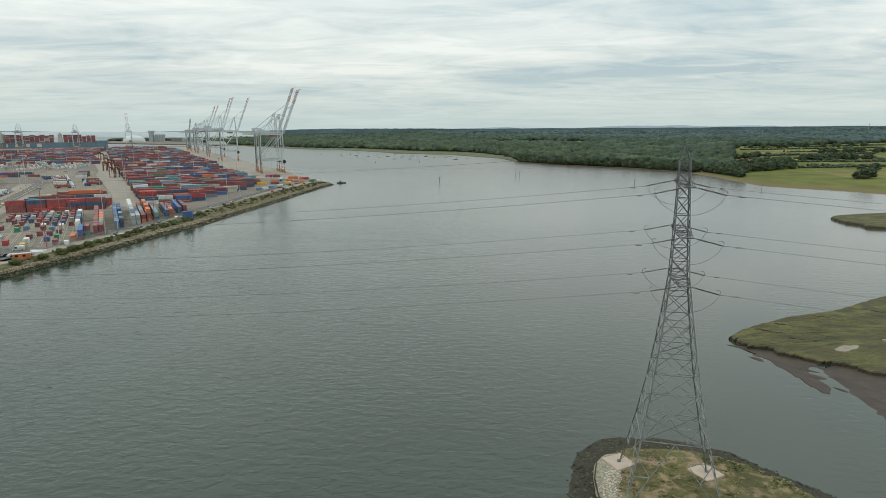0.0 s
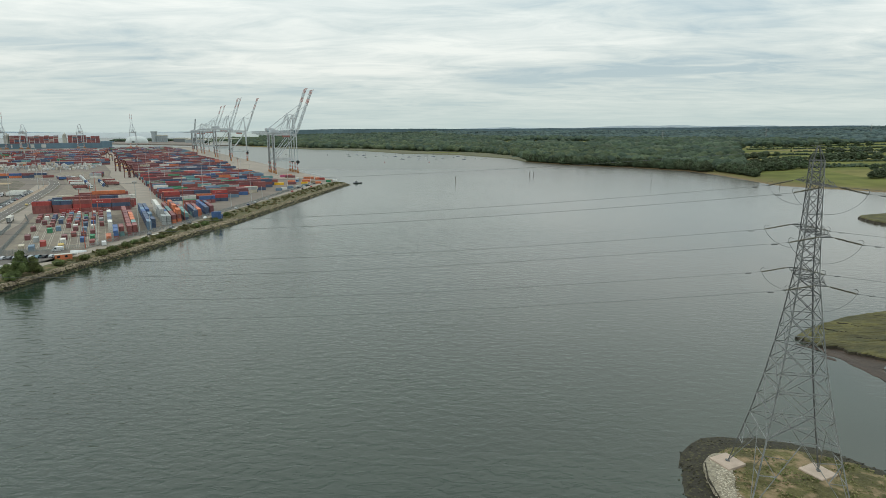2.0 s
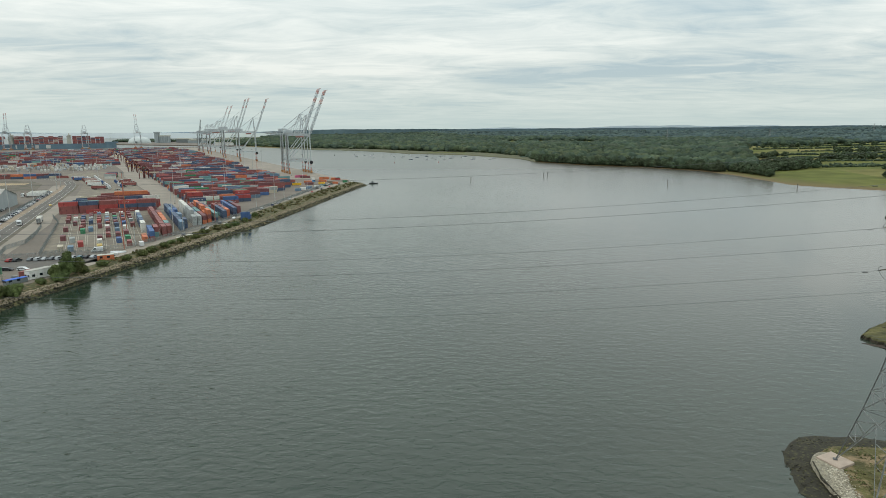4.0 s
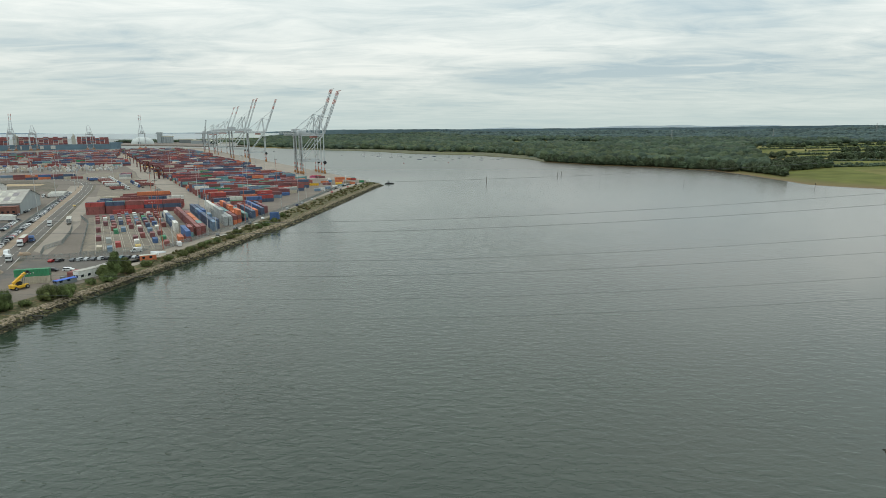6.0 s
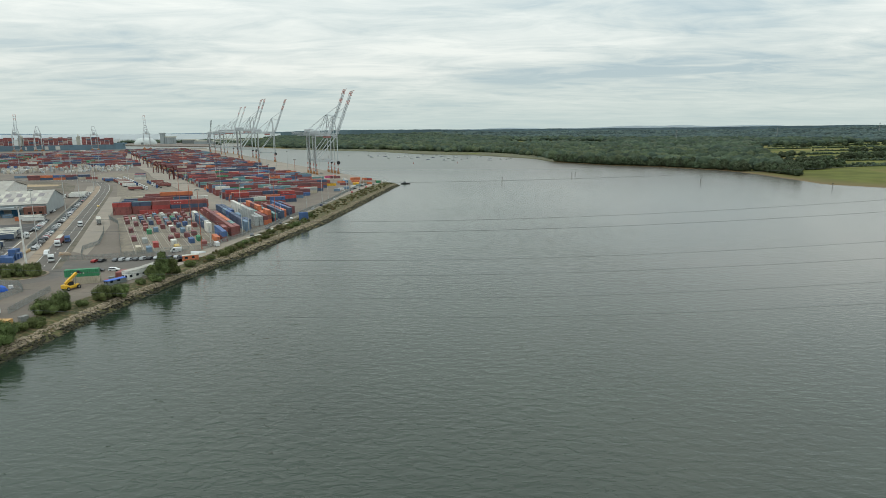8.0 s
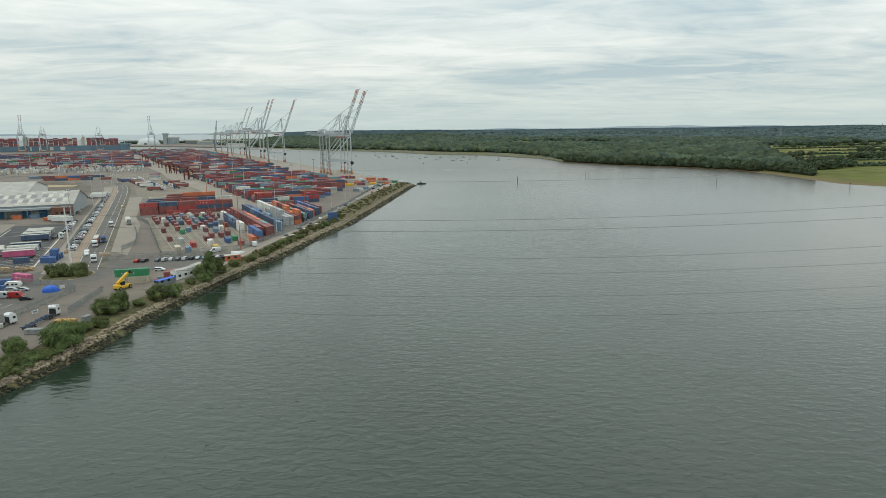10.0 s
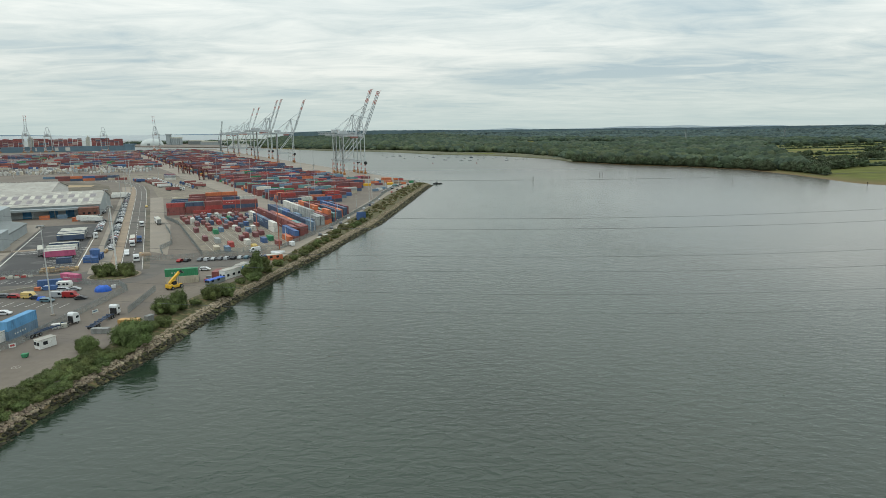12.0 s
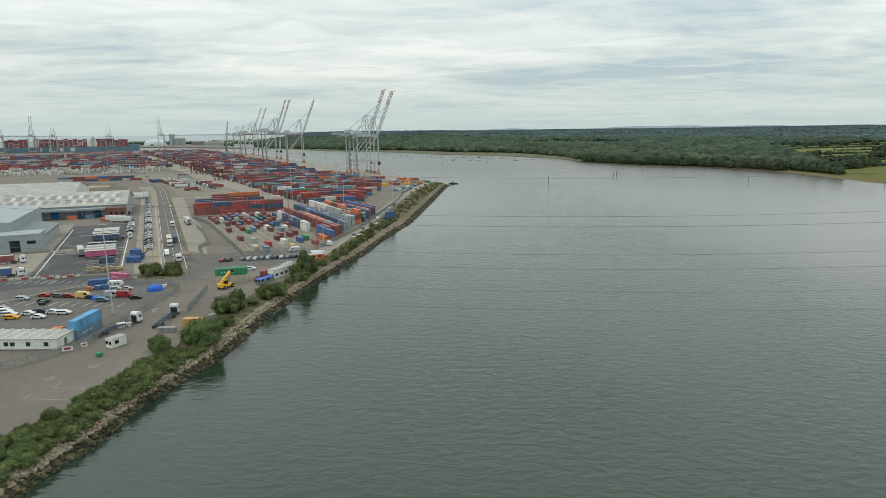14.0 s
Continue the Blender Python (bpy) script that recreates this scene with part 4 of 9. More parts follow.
for _k in range(46):
    _t = _mg.random()
    _cx = float(np.interp(_t, [0, 0.3, 0.6, 1], [92, 100, 112, 140])) + _mg.uniform(-5, 5)
    _cy = float(np.interp(_t, [0, 0.3, 0.6, 1], [160, 146, 136, 122])) + _mg.uniform(-9, 8)
    mound("mudflat", ellipse(_cx, _cy, _mg.uniform(1.2, 4.5), _mg.uniform(0.5, 1.5), _mg.uniform(-70, -20), 18, 0.7, _k), [(1.05, -0.3), (1.0, 0.0), (0.8, 0.1), (0.5, 0.16)],
          "small uneven hump of wet brown tidal mud", M["mud"], "mud humps", wob=0.05)
mound("salt_marsh", blob_outline(MARSH_A, 22, 2.2, 6), [(1.0, 0.85), (0.99, 1.1), (0.9, 1.2), (0.75, 1.25), (0.6, 1.3), (0.4, 1.3)], "low olive-green salt marsh with an eroded muddy edge", M["marsh"], wob=0.4)
# mud ring painted dark to give the shadow line below the marsh edge
mound("marsh_bank", blob_outline(MARSH_A, 22, 2.2, 6), [(1.006, -0.3), (1.001, 0.8), (0.98, 0.9)], "mud bank round the salt marsh, darkened for its shadow line", M["mud_dark"], wob=0.15)
mound("salt_marsh", blob_outline([(287, 430), (293, 437), (317, 447), (343, 454), (420, 470), (520, 470), (520, 400), (400, 370), (294, 386.5), (287, 399), (283, 412)], 6, 2.0, 8),
      [(1.0, 1.3), (0.985, 1.9), (0.8, 2.2), (0.5, 2.3)], "low olive-green salt marsh island with a dark edge", M["marsh"], wob=0.3)
# again a ring whose dark colour stands for the edge's shadow
mound("marsh_bank", blob_outline([(287, 430), (293, 437), (317, 447), (343, 454), (420, 470), (520, 470), (520, 400), (400, 370), (294, 386.5), (287, 399), (283, 412)], 6, 2.0, 8), [(1.012, -0.3), (1.002, 1.2), (0.97, 1.3)], "mud bank round the salt marsh island, darkened for shadow", M["mud_dark"], wob=0.15)
mound("mud_pool", ellipse(118.3, 163.6, 4.6, 1.9, 25, 22, 0.5, 4), [(1.0, 1.0), (0.97, 1.42), (0.5, 1.43)], "pale drying mud pool in the salt marsh", M["pale_mud"], wob=0.02)
mound("mud_pool", ellipse(136.0, 171.0, 1.9, 0.7, 10, 16, 0.4, 8), [(1.0, 1.0), (0.97, 1.45), (0.5, 1.46)], "small pale mud pool in the salt marsh", M["pale_mud"], wob=0.02)
for _line in (((110, 186.5), (114, 183.5), (121, 182), (126, 183)), ((100.5, 181), (105, 178), (112, 176)), ((128, 195), (135, 190), (146, 189)), ((118, 175), (121, 171), (127, 169)), ((107, 172.5), (112, 170), (119, 170.5)), ((150, 203), (158, 196), (170, 196))):
    thing("marsh_creek", pose(0, 0, 0), "narrow dark creek winding through the salt marsh", "creek", "marsh creeks", "structure", b=Build().sweep([(_line[0][0] + (_line[-1][0] - _line[0][0]) * k / 14, float(np.interp(k / 14, np.linspace(0, 1, len(_line)), [p[1] for p in _line])) + 2.2 * noise.noise((k * 0.9, _line[0][0], 1)), 1.22 - 0.012 * k) for k in range(15)], 0.24, 5), mats=M["mud_dark"])

# ---------------------------------------------------------------- woods of the far shore
def icosphere(sub):
    bm = bmesh.new()
    bmesh.ops.create_icosphere(bm, subdivisions=sub, radius=1.0)
    v = np.array([p.co[:] for p in bm.verts])
    f = np.array([[q.index for q in p.verts] for p in bm.faces])
    bm.free()
    return v, f


ICO1, ICO2, ICO3 = icosphere(1), icosphere(2), icosphere(3)
rng = np.random.default_rng(11)


def blobs(name, places, sub, label, mat, rough=0.22):
    """Joined crowns: rows of x, y, z of the base, radius, height."""
    bv, bf = (ICO1, ICO2, ICO3)[sub - 1]
    n, k = len(places), len(bv)
    a = rng.uniform(0, 2 * np.pi, n)
    c, s = np.cos(a)[:, None], np.sin(a)[:, None]
    az = np.arctan2(bv[:, 1], bv[:, 0])[None]
    p = rng.uniform(0, 6.28, (n, 3))
    lobes = 0.11 * np.sin(3 * az + p[:, 0:1]) * (1 - bv[:, 2][None] ** 2) + 0.09 * np.sin(5 * bv[:, 2][None] + 2 * az + p[:, 1:2]) + 0.06 * np.sin(7 * az - 6 * bv[:, 2][None] + p[:, 2:3])
    jit = 1 + rng.uniform(-rough, rough, (n, k)) + lobes
    x, y, z = bv[:, 0][None] * jit, bv[:, 1][None] * jit, bv[:, 2][None] * jit
    vx = (x * c - y * s) * places[:, 3:4] + places[:, 0:1]
    vy = (x * s + y * c) * places[:, 3:4] + places[:, 1:2]
    vz = places[:, 2:3] + places[:, 4:5] * (0.52 + 0.5 * z)
    v = np.stack([vx, vy, vz], -1).reshape(-1, 3)
    f = (bf[None] + (np.arange(n) * k)[:, None, None]).reshape(-1, 3)
    me = bpy.data.meshes.new(name)
    me.vertices.add(len(v))
    me.vertices.foreach_set("co", v.ravel())
    me.loops.add(f.size)
    me.loops.foreach_set("vertex_index", f.ravel())
    me.polygons.add(len(f))
    me.polygons.foreach_set("loop_start", np.arange(0, f.size, 3))
    me.polygons.foreach_set("loop_total", np.full(len(f), 3))
    me.update(calc_edges=True)
    me.materials.append(mat)
    return thing(name, pose(0, 0, 0), label, "woodland", kind="stuff", b=me)


# open fields of the far shore: x, y, half length, half width, turn
FIELDS = [(605, 790, 185, 92, 12), (760, 1010, 170, 55, 14), (730, 1190, 110, 45, 20), (980, 1200, 190, 70, 22), (870, 1420, 160, 60, 25), (1250, 1560, 220, 80, 30),
          (1150, 1830, 200, 70, 30), (1000, 780, 180, 90, 10), (1300, 1050, 220, 120, 15), (660, 1640, 170, 36, 8), (385, 2345, 190, 250, -6), (1500, 2000, 200, 70, 20)]


def in_field(x, y):
    hit = np.zeros(x.shape, bool)
    for cx, cy, a, b, turn in FIELDS:
        c, s = math.cos(radians(turn)), math.sin(radians(turn))
        dx, dy = x - cx, y - cy
        hit |= (np.abs(dx * c + dy * s) < a) & (np.abs(-dx * s + dy * c) < b)
    return hit


def noise2(x, y, s, z):
    return np.array([noise.noise((a * s, b * s, z)) for a, b in zip(x, y)])


def scatter(x0, x1, y0, y1, step, dmin, dmax):
    gx, gy = np.meshgrid(np.arange(x0, x1, step), np.arange(y0, y1, step))
    gx = gx.ravel() + rng.uniform(-0.45, 0.45, gx.size) * step
    gy = gy.ravel() + rng.uniform(-0.45, 0.45, gy.size) * step
    d = far_distance(gx, gy)
    keep = (d > dmin) & (d < dmax) & ~in_field(gx, gy)
    # only what lies within the sight of the path
    keep &= (gx > -0.95 * gy - 350) & (gx < 0.93 * gy + 220)
    # the meadows to the east are open, but for their own trees
    keep &= ~((gx > 0.487 * gy - 2) & (gy < 1900) & (gx > 380))
    return gx[keep], gy[keep], d[keep]


def edge_depth(x, y):
    """How far inland the trees begin: reeds and meadow lie in front of them on parts of the shore."""
    t = np.interp(x, [-1000, -441, -224, 7, 83, 128, 145, 160, 300, 370, 400, 470], [10, 40, 70, 105, 90, 50, 24, 8, 8, 14, 30, 40])
    return t


def make_woods():
    # first belt: single crowns
    x, y, d = scatter(-1300, 900, 640, 2900, 11, 6, 380)
    keep = d > edge_depth(x, y) + rng.uniform(-4, 6, len(d))
    x, y, d = x[keep], y[keep], d[keep]
    z = land_height(x, y, d)
    h = rng.uniform(6.5, 18.5, len(x)) + 5 * noise2(x, y, 0.02, 1.0)
    rows = np.stack([x, y, z - 1.0, rng.uniform(3.6, 6.4, len(x)) + 0.26 * h, h], -1)
    near = y < 1280
    blobs("woodland", rows[near], 3, "dense dark green broadleaf woodland along the far shore", M["woods"], 0.17)
    blobs("woodland", rows[~near], 2, "dense dark green woodland along the far shore upriver", M["woods"], 0.2)
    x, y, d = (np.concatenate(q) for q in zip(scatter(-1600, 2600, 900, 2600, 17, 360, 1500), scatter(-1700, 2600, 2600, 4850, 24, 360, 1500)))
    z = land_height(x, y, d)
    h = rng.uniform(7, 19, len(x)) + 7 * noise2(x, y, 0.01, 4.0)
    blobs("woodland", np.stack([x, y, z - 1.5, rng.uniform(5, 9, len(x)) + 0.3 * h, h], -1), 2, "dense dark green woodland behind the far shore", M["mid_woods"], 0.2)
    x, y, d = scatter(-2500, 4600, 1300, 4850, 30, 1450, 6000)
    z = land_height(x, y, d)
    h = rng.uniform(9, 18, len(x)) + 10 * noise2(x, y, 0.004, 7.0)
    blobs("woodland", np.stack([x, y, z - 2, rng.uniform(11, 25, len(x)), h * 1.15], -1), 1, "far dark woodland reaching to the horizon, tinted blue for haze", M["far_woods"], 0.2)


make_woods()


def dock_trees():
    """Trees on the dockland behind the terminal."""
    n = 900
    x = rng.uniform(-1480, -730, n)
    y = 2660 + rng.uniform(0, 140, n) + 60 * np.sin(x * 0.01)
    keep = y < 2790
    x, y = x[keep], y[keep]
    z = np.full(len(x), G - 0.5)
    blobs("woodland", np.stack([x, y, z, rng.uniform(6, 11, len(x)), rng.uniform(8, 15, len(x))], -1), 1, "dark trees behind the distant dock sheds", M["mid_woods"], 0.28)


dock_trees()

# reed beds between the water and the trees
def reed_strip():
    xs = np.linspace(-560, 150, 90)
    b = Build()
    v = []
    edge = [(p[0], p[1]) for p in FAR_SHORE if -660 < p[0] < 150]
    for x in xs:
        y0 = float(np.interp(x, [p[0] for p in edge], [p[1] for p in edge]))
        w = float(np.interp(x, [-560, -224, 7, 83, 150], [40, 75, 110, 95, 30]))
        wob = 10 * noise.noise((x * 0.02, 0, 0))
        v += [(x, y0 - 4 + wob, 0.05), (x, y0 + 2 + wob, 1.6), (x + 10, y0 + w * 0.5, 2.6), (x + 20, y0 + w, 4.2)]
    n = 4
    b.add(v, [(i * n + k, (i + 1) * n + k, (i + 1) * n + k + 1, i * n + k + 1) for i in range(len(xs) - 1) for k in range(3)])
    thing("reed_bed", pose(0, 0, 0), "flat olive-brown reed bed between river and woods", "reed bed", kind="stuff", b=b, mats=M["reeds"])


reed_strip()


def horizon_y(x, far):
    """Plan distance of the skyline, so that it stands at one depth after the fit to the view."""
    return far / float(np.interp(x, [-700, 0, 900], [1.176, 1.049, 0.946]))


_hx = np.linspace(-800, 4850, 160)
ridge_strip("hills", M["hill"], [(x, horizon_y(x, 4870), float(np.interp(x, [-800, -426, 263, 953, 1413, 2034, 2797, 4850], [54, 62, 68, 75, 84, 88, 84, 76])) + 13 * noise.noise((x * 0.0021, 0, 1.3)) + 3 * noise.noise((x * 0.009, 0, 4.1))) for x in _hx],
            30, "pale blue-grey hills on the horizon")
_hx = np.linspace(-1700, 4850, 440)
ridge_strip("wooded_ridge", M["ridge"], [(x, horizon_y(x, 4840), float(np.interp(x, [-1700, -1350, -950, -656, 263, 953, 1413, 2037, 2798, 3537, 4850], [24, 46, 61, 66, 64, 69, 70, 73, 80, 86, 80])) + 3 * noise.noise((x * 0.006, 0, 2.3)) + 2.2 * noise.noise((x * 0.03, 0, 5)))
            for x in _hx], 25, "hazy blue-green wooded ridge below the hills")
# upright strip added in place of distant sea, its top fitted to the skyline
ridge_strip("sea", M["far_sea"], [(x, horizon_y(x, 4800), 41.0) for x in np.linspace(-4050, -1150, 12)], 12, "upright pale grey-blue strip standing in for open water on the horizon")
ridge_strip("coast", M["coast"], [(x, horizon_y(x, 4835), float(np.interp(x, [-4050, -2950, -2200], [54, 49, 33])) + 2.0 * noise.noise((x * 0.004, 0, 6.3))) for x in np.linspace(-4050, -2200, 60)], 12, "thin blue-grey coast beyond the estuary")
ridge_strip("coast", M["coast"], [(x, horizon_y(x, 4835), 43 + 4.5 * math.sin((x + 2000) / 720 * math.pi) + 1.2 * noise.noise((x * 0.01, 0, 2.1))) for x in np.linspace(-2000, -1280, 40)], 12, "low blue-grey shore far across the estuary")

# ---------------------------------------------------------------- shipping containers
CW, CH, HC = 2.44, 2.59, 2.9        # container width, low and high-cube heights


def container_mesh(length, colour, high=CH):
    """Corrugated steel box with corner posts, rails and a ribbed roof; local x along its length, base at z = 0."""
    b = Build()
    hl, hw = length / 2, CW / 2
    p = 0.14
    for x0 in (-hl, hl - p):
        for y0 in (-hw, hw - p):
            b.box(x0, x0 + p, y0, y0 + p, 0, high)
    for y0 in (-hw, hw - p):
        b.box(-hl + p, hl - p, y0 + 0.01, y0 + p - 0.01, 0.02, 0.16)
        b.box(-hl + p, hl - p, y0 + 0.01, y0 + p - 0.01, high - 0.12, high)
    for x0 in (-hl, hl - p):
        b.box(x0 + 0.01, x0 + p - 0.01, -hw + p, hw - p, 0.02, 0.16)
        b.box(x0 + 0.01, x0 + p - 0.01, -hw + p, hw - p, high - 0.12, high)
    ribs = int(length / 0.75)
    pitch = (length - 2 * p) / ribs
    line = []
    for k in range(ribs):
        x = -hl + p + k * pitch
        line += [(x, 0.02), (x + pitch * 0.35, 0.02), (x + pitch * 0.5, 0.075), (x + pitch * 0.85, 0.075)]
    line.append((hl - p, 0.02))
    for s in (-1, 1):
        v = [(x, s * (hw - d), z) for z in (0.16, high - 0.12) for x, d in line]
        n = len(line)
        f = [(k, k + 1, n + k + 1, n + k) for k in range(n - 1)]
        b.add(v, f if s < 0 else [q[::-1] for q in f])
    b.box(-hl + p, hl - p, -hw + p, hw - p, high - 0.1, high - 0.02)
    b.box(-hl + 0.05, -hl + 0.09, -hw + p, hw - p, 0.16, high - 0.12)
    return b.mesh("container_body", M["box_" + colour])


def door_mesh(colour, high=CH):
    b = Build()
    b.box(0, 0.06, 0.02, CW / 2 - 0.15, 0.17, high - 0.13)
    for y in (0.25, 0.75):
        b.tube((0.09, y, 0.15), (0.09, y, high - 0.1), 0.03, 5, mi=1)
        b.box(0.06, 0.12, y - 0.1, y + 0.1, 1.0, 1.08, mi=1)
    return b.mesh("container_door", [M["box_" + colour], M["galv"]])


_cm = {}
COLOUR_WORDS = {"brown_red": "brown-red", "light_blue": "light blue", "steel_blue": "dull blue-grey"}


def container(m, length=12.19, colour="brown_red", group="stacked shipping containers", mark=False, name="shipping_container", where="in a terminal stack"):
    key = (length, colour)
    if key not in _cm:
        high = HC if length > 9 else CH
        _cm[key] = (container_mesh(length, colour, high), door_mesh(colour, high))
    size = "forty-foot" if length > 9 else "twenty-foot"
    ob = thing(name, m, f"{COLOUR_WORDS.get(colour, colour)} corrugated steel {size} container {where}", "container", group, b=_cm[key][0])
    for s in (1, -1):
        d = part("door", _cm[key][1], None, ob)
        d.matrix_basis = pose(length / 2 - 0.06, 0, 0) @ Matrix.Diagonal((1, s, 1, 1))
    if mark:
        mk = ("mark", mark, length)
        if mk not in _cm:
            b = Build()
            w = 0.42
            x = -length * 0.30
            for k in range(5):
                b.box(x, x + w, -CW / 2 - 0.025, -CW / 2 + 0.01, 1.25, 1.7)
                b.box(x, x + w, CW / 2 - 0.01, CW / 2 + 0.025, 1.25, 1.7)
                x += length * 0.085
            _cm[mk] = b.mesh("side_marking", M["paint"])
        tagged(part("side_marking", _cm[mk], None, ob, "row of pale marks along the side"), kind="stuff")
    return ob


def pick(weights):
    names = list(weights)
    return rnd.choices(names, [weights[n] for n in names])[0]


RED_MIX = {"brown_red": 6, "maroon": 5, "red": 3, "navy": 3, "blue": 2, "grey": 1.4, "white": 1.2, "green": 1, "orange": 2, "teal": 0.8, "steel_blue": 1}
NEAR_MIX = {"orange": 4, "brown_red": 4, "white": 2.2, "grey": 2.5, "navy": 3, "blue": 3, "maroon": 2.5, "red": 1.5, "teal": 1.2}
LOW_MIX = {"maroon": 7, "brown_red": 6, "navy": 3, "red": 0.9, "grey": 1.5, "white": 1.6, "blue": 1.0, "green": 0.7, "steel_blue": 1.6, "yellow": 0.3}


LEAN = 0.0875                # the near yard's lanes run a few degrees off the road's line


def lane(u, q, z=G, turn=0.0):
    """A place in the near yard: u along its lanes, q across them."""
    return at(u, q - LEAN * (u - 100), z, turn + 5.0)


LOW_BOXES = """94 12.9 maroon 115 22 green 85 17.4 grey 71 21.6 red 127 21 brown_red 121 25.8 steel_blue 125 13 maroon 59 17.4 steel_blue 151 30.4 red 62 13 cream
164 21.4 navy 153 21.6 maroon 151 25.9 navy 140 21.8 brown_red 173 30.6 maroon 176 35.2 grey 149 34.6 steel_blue 167 39.6 green 140 35.2 brown_red 186 44 white 145 39.6 maroon
117 34.6 maroon 124.5 34.6 white 158 39.6 navy 174 48.2 brown_red 138 44 blue 120 44 white 96 34.6 brown_red 95 39.3 maroon 87 30.3 maroon 74 30.3 white 58 30.2 yellow
81 43.6 green 76 39.1 blue 65 43.6 brown_red 100 43.8 maroon 112 39.4 steel_blue 159 48.4 maroon 183 39.6 maroon 186 26 maroon 149 17.2 maroon 163 35.2 steel_blue
182 21.4 brown_red 175 21.4 navy 165 26 grey 176 26 maroon 186 30.6 steel_blue 162 30.6 brown_red 186 35.2 white 176 44 maroon 165 44 navy 155 44 brown_red 186 48.4 maroon
148 48.4 grey 178 17.2 brown_red 168 17.2 white 183 13 maroon 172 13 brown_red 160 13 maroon 132 30.6 maroon 131 48.4 brown_red 156 35.2 maroon 133 39.6 navy"""


def low_block():
    """Twenty-foot boxes on the ground beside the river fence, standing in lanes."""
    w = LOW_BOXES.split()
    for us, qs, col in zip(w[0::3], w[1::3], w[2::3]):
        container(lane(float(us), float(qs) + rnd.uniform(-0.15, 0.15), G, rnd.uniform(-1, 1) + rnd.choice((0, 180))), 6.06, col, "single containers in the near yard", where="standing on the yard")
    for q in (13.0, 17.3, 21.6, 26.0, 30.4, 34.8, 39.4, 43.8, 48.3):
        b = Build()
        u0 = 52 + (q - 13) * 0.1
        for dv in (-1.75, 1.75):
            b.box(u0 - 100, 90, -dv - 0.14, -dv + 0.14, 0, 0.10)
        thing("lane_kerb", lane(100, q), "pair of pale concrete kerbs marking a container lane", "kerb", "container lane kerbs", b=b, mats=M["kerb"])


def near_stacks():
    """Long stacks that run away from the diagonal river fence: q, start, end, tiers, main colours."""
    cols = [(53.0, 104, 178, 2, "navy navy white steel_blue"), (51.6, 70, 84, 1, "orange orange"), (55.2, 70, 100, 2, "white navy brown_red"), (58.2, 84, 100, 2, "teal white brown_red"),
            (62.4, 84, 206, 2, "brown_red brown_red brown_red maroon"), (65.2, 86, 172, 2, "brown_red brown_red orange"), (73.4, 98, 200, 2, "navy blue navy steel_blue"),
            (76.2, 108, 196, 2, "navy blue steel_blue"), (83.0, 118, 196, 3, "white grey grey"), (85.8, 118, 190, 2, "blue grey maroon brown_red"), (89.0, 120, 198, 2, "brown_red maroon teal orange"),
            (92.4, 124, 200, 3, "orange brown_red maroon"), (97.2, 128, 196, 2, "teal navy brown_red"), (104.4, 138, 200, 2, "navy navy brown_red"), (107.4, 144, 200, 2, "orange brown_red orange"),
            (113.6, 152, 204, 2, "navy blue"), (117.8, 160, 206, 2, "navy maroon")]
    for q, u0, u1, tiers, main in cols:
        main = main.split()
        u = u0 + 6.1
        while u + 6.1 < u1:
            run = rnd.choice(main) if rnd.random() < 0.85 else pick(NEAR_MIX)
            for t in range(tiers - (rnd.random() < 0.12)):
                container(lane(u, q, G + t * HC, rnd.choice((0, 180))), 12.19, run if rnd.random() < 0.7 else rnd.choice(main), mark=rnd.choice((False, False, False, "a")))
            u += 12.35


def brown_rows():
    """Rows that stand across the road's direction, by the entrance."""
    rest = []
    for u, v0, nn, tiers, cols in ((206.5, -3.0, 5, 3, ["brown_red", "brown_red", "brown_red", "brown_red", "maroon", "brown_red", "brown_red", "red", "navy", "navy", "red", "navy", "brown_red", "red", "brown_red"]),
                                   (210.6, -2.6, 5, 3, None), (222, -1.0, 5, 2, None), (232, 0, 5, 3, None), (246, 1, 4, 2, None), (258, 2, 4, 2, None), (272, 3, 4, 3, None), (290, 4, 4, 2, None)):
        for t in range(tiers):
            for k in range(nn):
                col = cols[t * nn + k] if cols else pick({"brown_red": 5, "maroon": 4, "red": 2.5, "green": 1.2, "navy": 2, "white": 1.6, "teal": 1.4})
                if t == tiers - 1 and not cols and rnd.random() < 0.25:
                    continue
                if u > 240:
                    if t == 0:
                        rest.append((u, v0 + 6.1 + k * 12.35, tiers - (rnd.random() < 0.25), True, 12.19))
                    continue
                container(at(u - 0.05 * k, v0 + 6.1 + k * 12.35, G + t * HC, rnd.choice((89, -91))), 12.19, col, mark=rnd.choice((False, "a", False, False, False)))
    for k, col in ((1.35, "orange"), (2.5, "brown_red")):
        container(at(202.9, -3.0 + 6.1 + k * 12.35, G, 89), 12.19, "red" if col == "orange" else col, mark="a" if k < 2 else False)
    far_boxes("container_stacks", rest, "rows of stacked brown and green containers by the entrance", M["box_mixed"])


